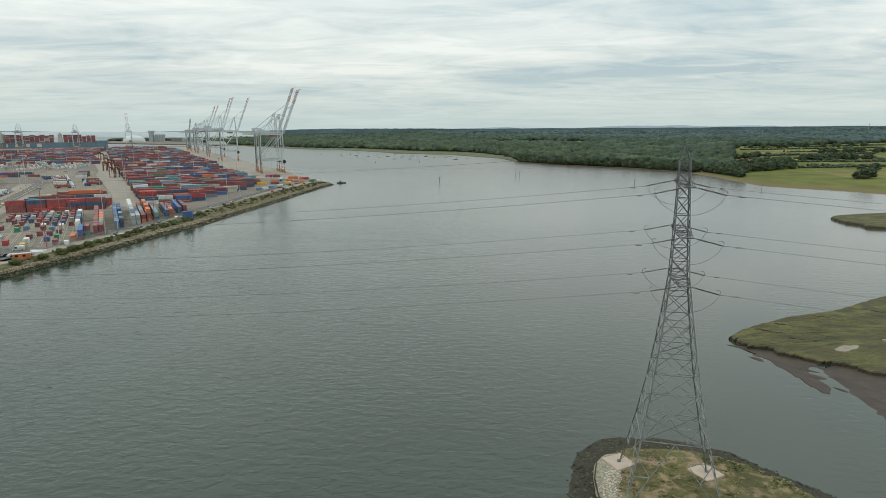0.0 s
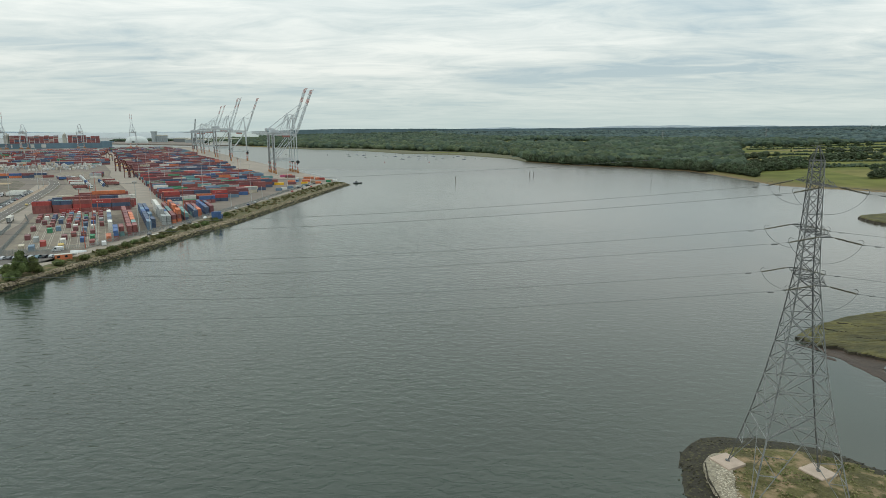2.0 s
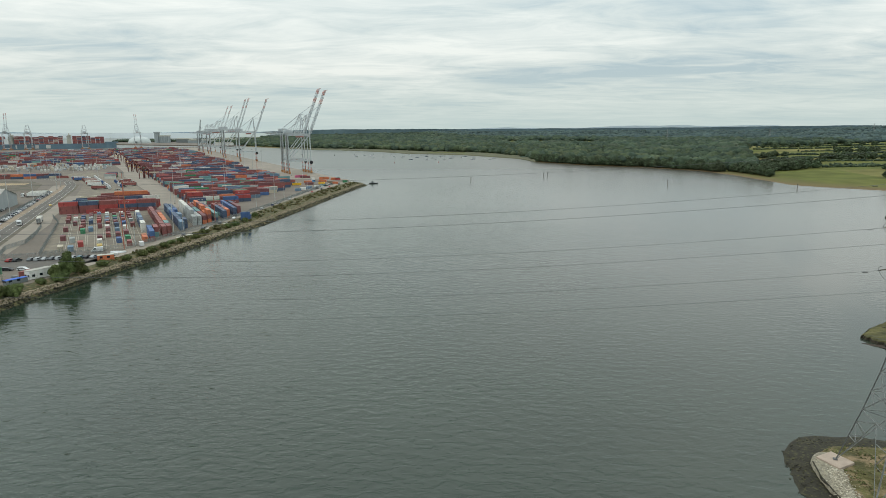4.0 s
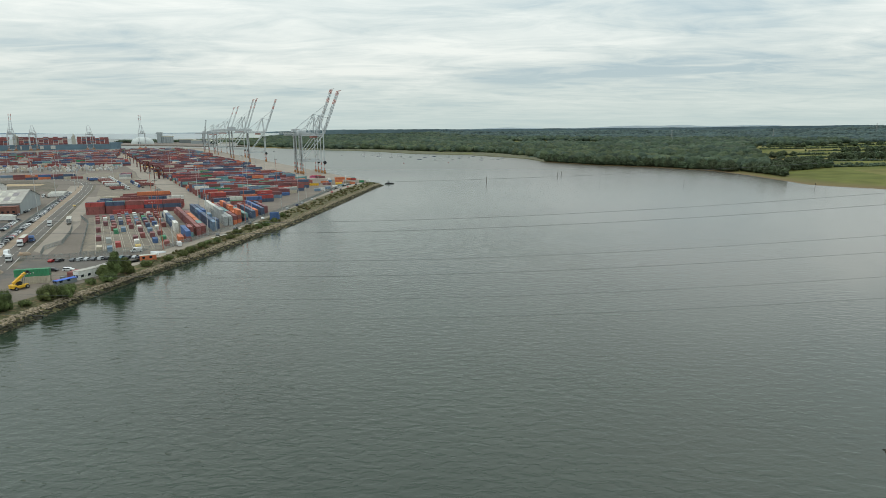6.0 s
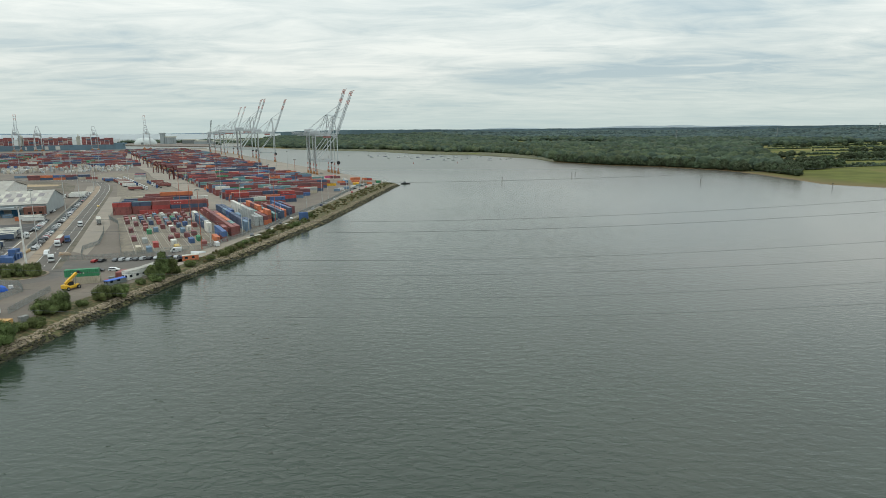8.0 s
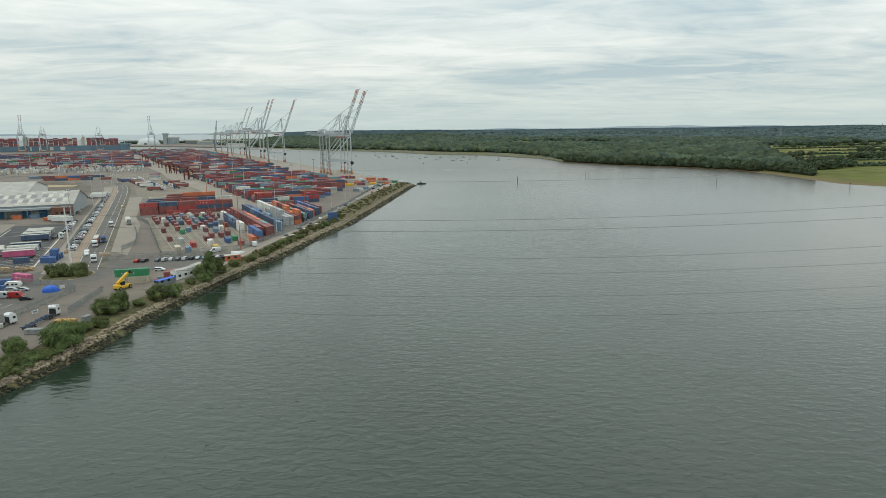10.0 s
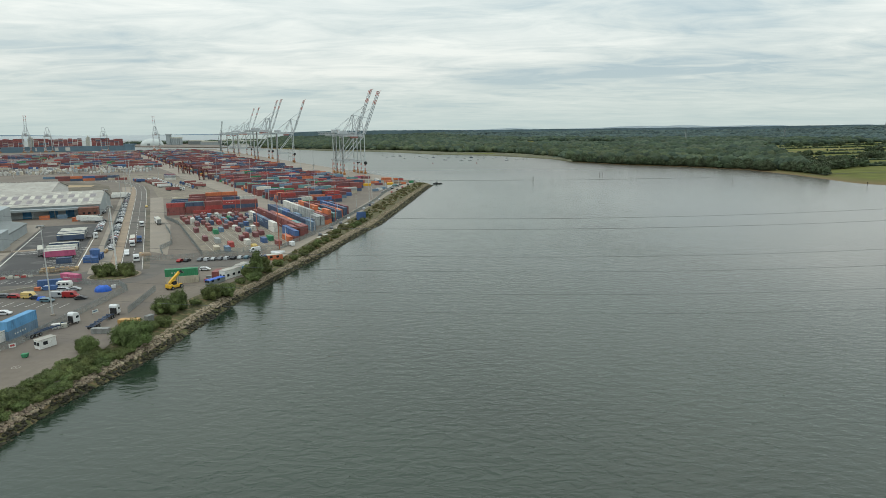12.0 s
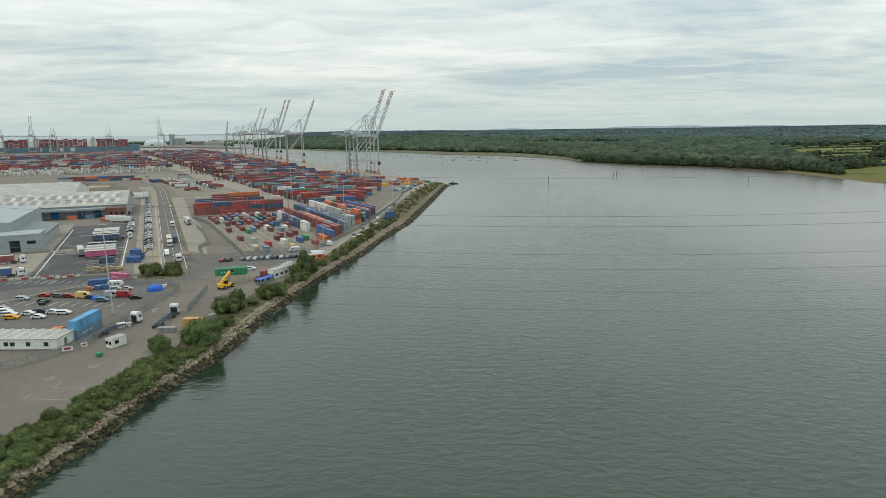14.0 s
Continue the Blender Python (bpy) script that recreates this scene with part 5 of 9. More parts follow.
def far_boxes(name, rows, label, mat):
    """Many containers in one mesh: rows of u, v, z, length along v (True) or u, tiers."""
    b = Build()
    for u, v, tiers, across, length in rows:
        x, y = yd(u, v)
        a = YA + radians(4.7) + (math.pi / 2 if across else 0)
        c, s = math.cos(a), math.sin(a)
        for t in range(tiers):
            z0, z1 = G + t * HC + 0.03, G + (t + 1) * HC
            hl, hw = length / 2, CW / 2
            vv = []
            for z in (z0, z1):
                for lx, ly in ((-hl, -hw), (hl, -hw), (hl, hw), (-hl, hw)):
                    vv.append((x + c * lx - s * ly, y + s * lx + c * ly, z))
            # a shallow recess between the rails on both long sides
            b.add(vv, [(3, 2, 1, 0), (4, 5, 6, 7), (0, 1, 5, 4), (1, 2, 6, 5), (2, 3, 7, 6), (3, 0, 4, 7)])
    return thing(name, pose(0, 0, 0), label, "container stack", kind="stuff", b=b, mats=mat)


def quay_w(u, v):
    x, y = yd(u, v)
    return (Vector((x, y)) - QO).dot(QW)


def big_stacks():
    rows = []
    u = 224.0
    k = 0
    while u < 1010:
        left = 81.5 - 0.1025 * (u - 230)
        v = left + 6.1 + rnd.uniform(-1, 1) + 12.4 * (rnd.random() < 0.15)
        limit_u = float(np.interp(u, [224, 252, 290, 385, 410], [127, 140, 168, 204, 400]))
        height = rnd.choice((1, 2, 2, 2, 3))
        while v + 6.1 < limit_u and quay_w(u, v + 6.1) < -66:
            if rnd.random() > 0.07:
                h = max(1, min(3, height + rnd.choice((-1, 0, 0, 0, 0, 1))))
                skew = u + 0.06 * (v - left)
                if u < 244:
                    for t in range(h):
                        container(at(skew, v, G + t * HC, rnd.choice((93.5, -86.5))), 12.19, pick(RED_MIX), mark=rnd.choice((False, "a", False, False, False)))
                else:
                    rows.append((skew, v, h, True, 12.19))
            v += 12.42
        k += 1
        u += 3.9
        if k % 18 == 0:
            u += 11
    far_boxes("container_stacks", rows, "long rows of stacked red, brown and blue shipping containers", M["box_mixed"])


low_block()
near_stacks()
brown_rows()
big_stacks()


# ---------------------------------------------------------------- ship-to-shore cranes
def lattice(b, p, q, side, depth, n, w, chord, mi=0):
    """A box girder of lattice work between p and q; side and depth are vectors."""
    p, q, side, depth = Vector(p), Vector(q), Vector(side), Vector(depth)
    cs = [(-side + -depth) / 2, (side - depth) / 2, (side + depth) / 2, (-side + depth) / 2]
    for c in cs:
        b.beam(p + c, q + c, chord, mi=mi)
    for k in range(n):
        a0, a1 = p.lerp(q, k / n), p.lerp(q, (k + 1) / n)
        for i in range(4):
            c0, c1 = cs[i], cs[(i + 1) % 4]
            b.beam(a0 + c0, a1 + c1, w, mi=mi) if k % 2 else b.beam(a0 + c1, a1 + c0, w, mi=mi)
            b.beam(a0 + c0, a0 + c1, w, mi=mi)


def make_crane(raised=True):
    """Gantry crane with its boom raised or lowered; local x to the water (the waterside rail is at 0), local y along the quay."""
    root = thing("gantry_crane", pose(0, 0, 0), "tall pale grey quay gantry crane with " + ("raised" if raised else "lowered") + " boom", "crane", "quay cranes")
    W, B = 30.0, 9.0                      # rail gauge, half of the leg spacing
    zl, zg = 17.0, 51.0                   # portal beam, girder
    for x in (0, -W):
        for y in (-B, B):
            leg = Build().beam((x, y, 5), (x, y, 8), 1.3, mi=1).beam((x, y, 8), (x, y, 11), 1.3).beam((x, y, 11), (x, y, 14), 1.3, mi=1).beam((x, y, 14), (x, y, zg), 1.15)
            part("leg", leg, [M["crane"], M["crane_red"]], root, "pale leg with a red lower end")
            bog = Build()
            bog.soft_box(x - 1.0, x + 1.0, y - 4.2, y + 4.2, 1.6, 3.0, 0.2).box(x - 0.8, x + 0.8, y - 0.9, y + 0.9, 3.0, 5.0)
            for q in (-3.3, -1.8, 1.8, 3.3):
                bog.soft_box(x - 0.7, x + 0.7, y + q - 0.6, y + q + 0.6, 0.05, 1.6, 0.15)
            part("bogie", bog, M["crane_orange"], root, "orange rail bogie")
        part("sill_beam", Build().beam((x, -B, 4.6), (x, B, 4.6), 1.3, 1.5), M["crane"], root)
        part("cross_beam", Build().beam((x, -B, zg - 2), (x, B, zg - 2), 1.3, 1.8), M["crane"], root)
    for y in (-B, B):
        part("portal_beam", Build().beam((0, y, zl), (-W, y, zl), 1.1, 1.6), M["crane"], root)
        part("upper_beam", Build().beam((0, y, zg), (-W, y, zg), 1.1, 1.8), M["crane"], root)
        part("diagonal_brace", Build().beam((-W + 1, y, zl + 1), (-1, y, zg - 1), 0.95), M["crane"], root)
    # stair tower on a landside leg
    st = Build()
    for k in range(11):
        z0 = 5 + k * 4.1
        s = 1 if k % 2 else -1
        st.beam((-W - 1.6, -B - 1.2 * s, z0), (-W - 1.6, -B + 1.2 * s, z0 + 4.1), 0.8, 0.25)
        st.beam((-W - 1.6, -B - 1.6, z0 + 4.1), (-W - 1.6, -B + 1.6, z0 + 4.1), 1.2, 0.2)
    for y in (-1.6, 1.6):
        st.beam((-W - 2.2, -B + y, 4), (-W - 2.2, -B + y, zg), 0.25)
        st.beam((-W - 1.0, -B + y, 4), (-W - 1.0, -B + y, zg), 0.25)
    part("stair_tower", st, M["galv"], root)
    # twin girder with back reach
    g = Build()
    for y in (-3.2, 3.2):
        lattice(g, (2, y, zg + 1.2), (-W - 22, y, zg + 1.2), (0, 1.2, 0), (0, 0, 2.6), 16, 0.22, 0.4)
    for k in range(9):
        x = -k * 6.3
        g.beam((x, -3.2, zg), (x, 3.2, zg), 0.5)
    part("trolley_girder", g, M["crane"], root)
    part("walkway", Build().box(-W - 22, 2, -5.4, -4.2, zg + 0.2, zg + 0.35).box(-W - 22, 2, -5.4, -5.3, zg + 1.3, zg + 1.4), M["galv"], root)
    mh = Build().soft_box(-W - 4, -W + 8, -3.6, 3.6, zg + 2.8, zg + 6.6, 0.4)
    part("machinery_house", mh, M["crane"], root, "pale box-shaped machinery house")
    part("spreader_cradle", Build().box(-W + 13, -W + 23, -2.5, 2.5, zg - 3.2, zg - 1.0).box(-W + 15, -W + 21, -1.5, 1.5, zg - 1, zg), M["crane_red"], root, "dull red trolley under the girder")
    part("cable_reel", Build().tube((0.4, -B - 0.9, zl - 2.2), (0.4, -B - 1.9, zl - 2.2), 2.3, 18), M["black"], root, "round black cable reel")
    # apex frame over the waterside legs
    ap = Build()
    for y in (-B, B):
        ap.beam((0, y, zg), (-2.0, y * 0.35, zg + 25.5), 0.95)
        ap.beam((-W * 0.45, y, zg), (-2.5, y * 0.35, zg + 25), 0.6)
    ap.beam((-2, -B * 0.35, zg + 25.5), (-2, B * 0.35, zg + 25.5), 1.1)
    ap.beam((-1, -B * 0.7, zg + 12), (-1, B * 0.7, zg + 12), 0.7)
    part("apex_frame", ap, M["crane"], root)
    back = Build()
    for y in (-B * 0.35, B * 0.35):
        back.beam((-2.4, y, zg + 25.2), (-W - 4, y * 1.2, zg + 2.5), 0.42)
        back.beam((-2.4, y, zg + 24.6), (-W + 12, y * 1.2, zg + 2.5), 0.35)
    part("backstay", back, M["crane"], root)
    # the raised boom, banded in red and pale paint
    hinge, tip = Vector((2.5, 0, zg + 2)), Vector((25.5, 0, zg + 58)) if raised else Vector((62, 0, zg + 3))
    d = (tip - hinge).normalized()
    up = Vector((-d.z, 0, d.x))
    boom = Build()
    pieces = 10
    for y in (-3.0, 3.0):
        for k in range(pieces):
            a, c = hinge.lerp(tip, k / pieces), hinge.lerp(tip, (k + 1) / pieces)
            lattice(boom, a + Vector((0, y, 0)), c + Vector((0, y, 0)), (0, 1.1, 0), up * 2.2, 2, 0.18, 0.36, mi=1 if k in (7, 9) else 0)
    for k in range(pieces + 1):
        a = hinge.lerp(tip, k / pieces)
        boom.beam(a + Vector((0, -3, 0)), a + Vector((0, 3, 0)), 0.5)
    boom.beam(tip + Vector((-0.5, -3.6, 0.2)), tip + Vector((3.2, -3.6, 1.0)), 0.6, mi=1).beam(tip + Vector((-0.5, 3.6, 0.2)), tip + Vector((3.2, 3.6, 1.0)), 0.6, mi=1)
    part("boom", boom, [M["crane"], M["crane_red"]], root, "raised lattice boom with red bands")
    fs = Build()
    for y in (-B * 0.35, B * 0.35):
        fs.beam((-2, y, zg + 25.5), hinge.lerp(tip, 0.62) + up * 1.4 + Vector((0, y, 0)), 0.3)
        fs.beam((-2, y, zg + 25.5), hinge.lerp(tip, 0.36) + up * 1.4 + Vector((0, y, 0)), 0.3)
    part("forestay", fs, M["crane"], root)
    return root


def crane_pose(s, w=-4.0):
    x, y = qy(s, w)
    return pose(x, y, G, 0, 0, math.degrees(QA) - 90)


crane = make_crane()
crane.matrix_basis = crane_pose(18) @ Matrix.Diagonal((1, 1, 1.035, 1))
for _s, _k in ((44, 1.035), (341, 1.045), (490, 1.125), (520, 1.125), (675, 1.05), (722, 1.05)):
    copy_thing(crane, crane_pose(_s) @ Matrix.Diagonal((1, 1, _k, 1)))
low_crane = make_crane(False)
low_crane.matrix_basis = crane_pose(800)
copy_thing(low_crane, crane_pose(880))

# ---------------------------------------------------------------- paving, roads and markings of the terminal
def paving(name, outline, z, label, mat, category="pavement", uvs=True):
    pts = [yd(*p) for p in outline] if uvs else outline
    a = sum(p[0] * q[1] - q[0] * p[1] for p, q in zip(pts, pts[1:] + pts[:1]))
    if a < 0:
        pts = pts[::-1]
    return thing(name, pose(0, 0, 0), label, category, kind="structure", b=Build().prism(pts, G - 0.2, G + z), mats=mat)


def ribbon(line, w0, w1):
    """An outline along a line of points, from w0 to w1 beside it."""
    left, right = [], []
    n = len(line)
    for i in range(n):
        a, c = Vector(line[max(0, i - 1)]), Vector(line[min(n - 1, i + 1)])
        d = (c - a).normalized()
        nrm = Vector((-d.y, d.x))
        p = Vector(line[i])
        left.append(tuple(p + nrm * w1))
        right.append(tuple(p + nrm * w0))
    return right + left[::-1]


def strip(name, line, w0, w1, z, label, mat, category="road", kind="structure"):
    """A flat slab along a line, as a band of quads."""
    out = ribbon(line, w0, w1)
    n = len(line)
    b = Build()
    v = [(*p, G + z) for p in out[:n]] + [(*p, G + z) for p in out[n:][::-1]]
    v += [(x, y, G - 0.2) for x, y, _ in v]
    b.add(v, [(i, i + 1, n + i + 1, n + i) for i in range(n - 1)] + [(2 * n + i + 1, 2 * n + i, i, i + 1)[::-1] for i in range(n - 1)] + [(n + i, n + i + 1, 3 * n + i + 1, 3 * n + i) for i in range(n - 1)])
    return thing(name, pose(0, 0, 0), label, category, kind=kind, b=b, mats=mat)


ROAD_LINE = [yd(u, v) for u, v in ((34, -20.5), (120, -20.5), (220, -20.5), (320, -20.2), (400, -20.5), (450, -23), (490, -30), (520, -42), (545, -60), (560, -90), (566, -140), (566, -260))]
strip("road", ROAD_LINE, -4.4, 4.8, 0.016, "two-lane grey asphalt road through the terminal", M["road"])
strip("verge", ROAD_LINE[:6], -7.0, -4.4, 0.026, "weedy verge and fence line beside the road", M["weedy"], "verge")
strip("verge", ROAD_LINE[:6], 4.8, 9.0, 0.03, "pale paved verge with rust-coloured stains beside the road", M["rust_paint"], "verge")
strip("pavement", ROAD_LINE[:6], 9.2, 16.5, 0.022, "pale concrete parking strip beside the road", M["concrete"], "pavement")


def dashes(name, line, off, dash, gap, w, z, label):
    b = Build()
    pts = [Vector(p) for p in line]
    s, on = 0.0, True
    for a, c in zip(pts[:-1], pts[1:]):
        d = (c - a)
        L = d.length
        d.normalize()
        n = Vector((-d.y, d.x))
        t = 0.0
        while t < L:
            e = min(L, t + (dash if on else gap))
            if on:
                q = [a + d * t + n * (off - w / 2), a + d * e + n * (off - w / 2), a + d * e + n * (off + w / 2), a + d * t + n * (off + w / 2)]
                b.prism([tuple(p) for p in q], G, G + z)
            on = not on if gap > 0 else True
            t = e
    thing(name, pose(0, 0, 0), label, "road marking", kind="structure", b=b, mats=M["paint"])


dashes("lane_marking", ROAD_LINE, 0.1, 4, 4, 0.22, 0.022, "broken white centre line of the road")
dashes("edge_marking", ROAD_LINE, 4.4, 20, 0, 0.2, 0.022, "white edge line of the road")
dashes("edge_marking", ROAD_LINE, -4.0, 20, 0, 0.2, 0.022, "white edge line of the road")

# roundabout with its planted island
RBX, RBY = yd(27, -26.5)
thing("road", pose(RBX, RBY, 0), "grey asphalt roundabout at the terminal entrance", "road", kind="structure",
      b=Build().prism(ellipse(0, 0, 18.5, 18.5, 0, 48, 0.0), G - 0.2, G + 0.020), mats=M["road"])
thing("kerb", pose(RBX, RBY, 0), "pale kerbed rim of the roundabout island", "kerb", kind="structure",
      b=Build().prism(ellipse(0, 0, 10.2, 9.4, 20, 40, 0.0), G - 0.2, G + 0.14), mats=M["rust_paint"])
thing("roundabout_island", pose(RBX, RBY, 0), "grassy middle of the roundabout island", "island", kind="structure",
      b=Build().prism(ellipse(0, 0, 9.3, 8.5, 20, 40, 0.02), G - 0.2, G + 0.30), mats=M["bank"])
paving("road", [(52, -16), (30, -14), (22, -8), (24, 28), (30, 40), (40, 42), (48, 20), (48, -8)], 0.012, "grey asphalt cross road to the riverside", M["road"], "road")
paving("pavement", [(-95, -72), (-20, -36), (8, -24), (20, -14), (4, -8), (-30, -14), (-60, -22), (-90, -34)], 0.008, "pale worn concrete lorry lane", M["yard"])
paving("car_park", [(-52, -95), (-46, -47), (-8, -27), (16, -22), (22, -38), (36, -62), (26, -95)], 0.012, "grey asphalt car park with white bay lines", M["road"], "car park")
paving("road", [(22, -40), (36, -44), (44, -74), (46, -140), (18, -140), (26, -70)], 0.016, "grey asphalt service road below the lorry park", M["dark_asphalt"], "road")
paving("lorry_park", [(46, -75), (186, -72.5), (186, -43), (40, -43)], 0.016, "dark new asphalt lorry park edged in white", M["dark_asphalt"], "lorry park")
paving("pavement", [(46, -75.6), (196, -73.2), (196, -150), (46, -150)], 0.014, "pale concrete apron before the grey building", M["concrete"])
paving("pavement", [(188, -40), (226, -40), (226, -150), (197, -150), (197, -72)], 0.010, "worn concrete apron before the warehouse", M["yard"])
paving("pavement", [(52, 9.5), (190, 0), (205, 52), (196, 118), (55, 48)], 0.008, "stained concrete ground of the near container lanes", M["lane_ground"])
paving("pavement", [(-14, -9), (22, -8), (24, 26), (0, 18)], 0.010, "worn concrete compound by the river", M["yard"])
paving("road", [(75, -13.5), (330, -13.5), (330, -3), (196, -5), (160, -2), (96, -4), (62, -6)], 0.010, "pale concrete access lane beside the road", M["concrete"], "road")
paving("lane", [(214, 60), (214, 84), (240, 82), (400, 66), (600, 45), (800, 24), (1000, 4), (1300, -26), (1300, -52), (1000, -22), (800, -4), (640, 16), (560, 20), (420, 40), (320, 54)],
       0.012, "pale straight driving lane between the stacks", M["concrete"], "road")
paving("pavement", [(316, -6), (330, 52), (420, 38), (560, 18), (640, 14), (650, -44), (570, -46), (520, -26), (450, -12), (360, -8)], 0.006, "pale sandy concrete lorry yard beside the stacks", M["lane_ground"])
paving("ground", [(392, -46), (470, -52), (520, -70), (545, -110), (548, -300), (400, -300), (388, -120)], 0.006, "dark weedy disused rail land behind the warehouses", M["weedy"], "ground")
paving("ground", [(468, -68), (486, -66), (500, -98), (496, -150), (478, -150), (470, -100)], 0.012, "bare strip of pale sandy earth", M["sand"], "ground")
SERVICE = [(crest_x(y) - 16.5, y) for y in range(250, 672, 14)]
strip("road", SERVICE, -3.6, 4.0, 0.012, "pale riverside service road along the bank", M["concrete"])


def bay_lines():
    b = Build()
    for u in np.arange(52, 100, 4.0):
        b.box(u, u + 0.18, 45, 58, 0, 0.03)
    for v in (75.2, 43.2):
        b.box(46, 186, v - 0.25, v + 0.25, 0, 0.03)
    b.box(100, 100.4, 43, 75, 0, 0.03).box(106, 106.4, 43, 75, 0, 0.03)
    thing("bay_marking", at(0, 0, G + 0.01), "white bay lines painted on the lorry park", "road marking", kind="structure", b=b, mats=M["paint"])
    thing("paved_square", at(102.9, -69.5, G - 0.1), "brown paved square on the lorry park", "pavement", kind="structure", b=Build().box(-2.4, 2.4, -5, 5, 0, 0.14), mats=M["rust_paint"])
    c = Build()
    for k in range(12):
        c.box(-38 + k * 4.2, -37.82 + k * 4.2, 0, 5, 0, 0.025)
    thing("bay_marking", pose(-258, 193.5, G + 0.0, 0, 0, -4), "white bay lines painted on the car park", "road marking", kind="structure", b=c, mats=M["paint"])
    c = Build()
    for k in range(14):
        c.box(0.0 + k * 3.4, 0.16 + k * 3.4, -5, 0, 0, 0.03)
    thing("bay_marking", pose(-315, 229, G + 0.0, 0, 0, 0), "white bay lines painted beside the service road", "road marking", kind="structure", b=c, mats=M["paint"])


bay_lines()


def ring_mark(u, v):
    b = Build()
    for k in range(20):
        a, c = 2 * math.pi * k / 20, 2 * math.pi * (k + 1) / 20
        q = [(math.cos(a) * r, math.sin(a) * r) for r in (0.9, 1.08)] + [(math.cos(c) * r, math.sin(c) * r) for r in (1.08, 0.9)]
        b.prism(q, 0, 0.03)
    b.box(-0.5, 0.5, -0.1, 0.1, 0, 0.03)
    thing("painted_ring", at(u, v), "faint white painted ring on the ground", "road marking", kind="structure", b=b, mats=M["faint_paint"])


ring_mark(-71.5, -43.5)
ring_mark(-75.5, -52.3)
for _q, _l in (((-86, -56), 17), ((-82, -51), 14)):
    thing("lane_marking", at(_q[0], _q[1], G, -30), "faint white hooked lane line on the ground", "road marking", kind="structure",
          b=Build().box(0, 0.12, -_l, 0, 0, 0.02).box(0, 3, -0.12, 0, 0, 0.02), mats=M["faint_paint"])


# ---------------------------------------------------------------- buildings
def warehouse(m, length, depth, eave, ridge, label, panels, wallmat, front_open=0.0):
    """Gabled shed: local x along the ridge, local y away from the front."""
    root = thing("warehouse", m, label, "warehouse")
    hl = length / 2
    w = Build()
    t = 0.3
    w.box(-hl, hl, 0, t, 0, eave).box(-hl, hl, depth - t, depth, 0, eave)
    part("wall", w, wallmat, root)
    for x in (-hl, hl):
        s = 1 if x < 0 else -1
        g = Build().add([(x, 0, 0), (x, depth, 0), (x, depth, eave), (x, depth / 2, ridge), (x, 0, eave), (x + s * t, 0, 0), (x + s * t, depth, 0), (x + s * t, depth, eave),
                         (x + s * t, depth / 2, ridge), (x + s * t, 0, eave)], [(0, 1, 2, 3, 4), (9, 8, 7, 6, 5), (0, 1, 6, 5), (1, 2, 7, 6), (2, 3, 8, 7), (3, 4, 9, 8), (4, 0, 5, 9)])
        part("gable_wall", g, wallmat, root)
    o = 0.8
    for s in (0, 1):
        y0, y1 = (-o, depth / 2) if s == 0 else (depth + o, depth / 2)
        sl = (ridge - eave) / (depth / 2)
        z0 = eave - sl * o
        r = Build().add([(-hl - o, y0, z0 + 0.1), (hl + o, y0, z0 + 0.1), (hl + o, y1, ridge + 0.1), (-hl - o, y1, ridge + 0.1),
                         (-hl - o, y0, z0 + 0.3), (hl + o, y0, z0 + 0.3), (hl + o, y1, ridge + 0.3), (-hl - o, y1, ridge + 0.3)],
                        [(3, 2, 1, 0), (4, 5, 6, 7), (0, 1, 5, 4), (1, 2, 6, 5), (2, 3, 7, 6), (3, 0, 4, 7)])
        roof = part("roof", r, M["roof_grey"], root, "weathered corrugated roof")
        if s == 0 and panels:
            # staggered dark solar panels in two long rows, pale sheets between and beyond them
            rows = ((0.10, 0.17, 3.5, "p"), (0.22, 0.44, 0.0, "d"), (0.22, 0.44, 3.9, "p"), (0.54, 0.76, 3.5, "d"), (0.54, 0.76, 0.4, "p"), (0.82, 0.92, 1.8, "p"))
            for q0, q1, shift, tone in rows:
                ya, yb = y0 + (y1 - y0) * q0, y0 + (y1 - y0) * q1
                za, zb = z0 + sl * (ya - y0) + 0.34, z0 + sl * (yb - y0) + 0.34
                wide = 3.7 if tone == "d" else 2.7
                pv = Build().add([(0, ya, za), (wide, ya, za), (wide, yb, zb), (0, yb, zb), (0, ya, za - 0.1), (wide, ya, za - 0.1), (wide, yb, zb - 0.1), (0, yb, zb - 0.1)],
                                 [(0, 1, 2, 3), (4, 5, 1, 0), (5, 6, 2, 1), (6, 7, 3, 2), (7, 4, 0, 3)])
                me = pv.mesh("roof_panel", M["roof_light"] if tone == "d" else M["roof_pale"])
                for k in range(int((length - 8) / 7.0) + 1):
                    if rnd.random() < (0.06 if tone == "d" else 0.25):
                        continue
                    p = part("roof_panel", me, None, roof)
                    p.matrix_basis = pose(-hl + 0.6 + k * 7.0 + shift, 0, 0)
    return root


def yard_front(u, v, z=G):
    """Pose of a building: local x along v, local y along u."""
    x, y = yd(u, v)
    return pose(x, y, z, 0, 0, 25)


wa = warehouse(yard_front(228, -96.6), 110, 62, 8.2, 15.4, "long grey warehouse with a patched corrugated roof and blue doors", True, M["clad_grey"])
part("canopy", Build().box(-52, 42, -7.5, 0.2, 6.3, 6.8).box(-52, 42, -7.6, -7.3, 5.6, 7.0), M["clad_grey"], wa, "long grey loading canopy")
for _x in range(-50, 44, 13):
    part("canopy_post", Build().box(_x - 0.2, _x + 0.2, -7.2, -6.8, 0, 6.3), M["clad_dark"], wa)
for _x in (-4, 10, 26, 36):
    part("shutter_door", Build().box(_x - 2.6, _x + 2.6, -0.08, 0.1, 0, 4.8), M["black"] if _x < 5 else M["blue_door"], wa, "tall roller shutter door")
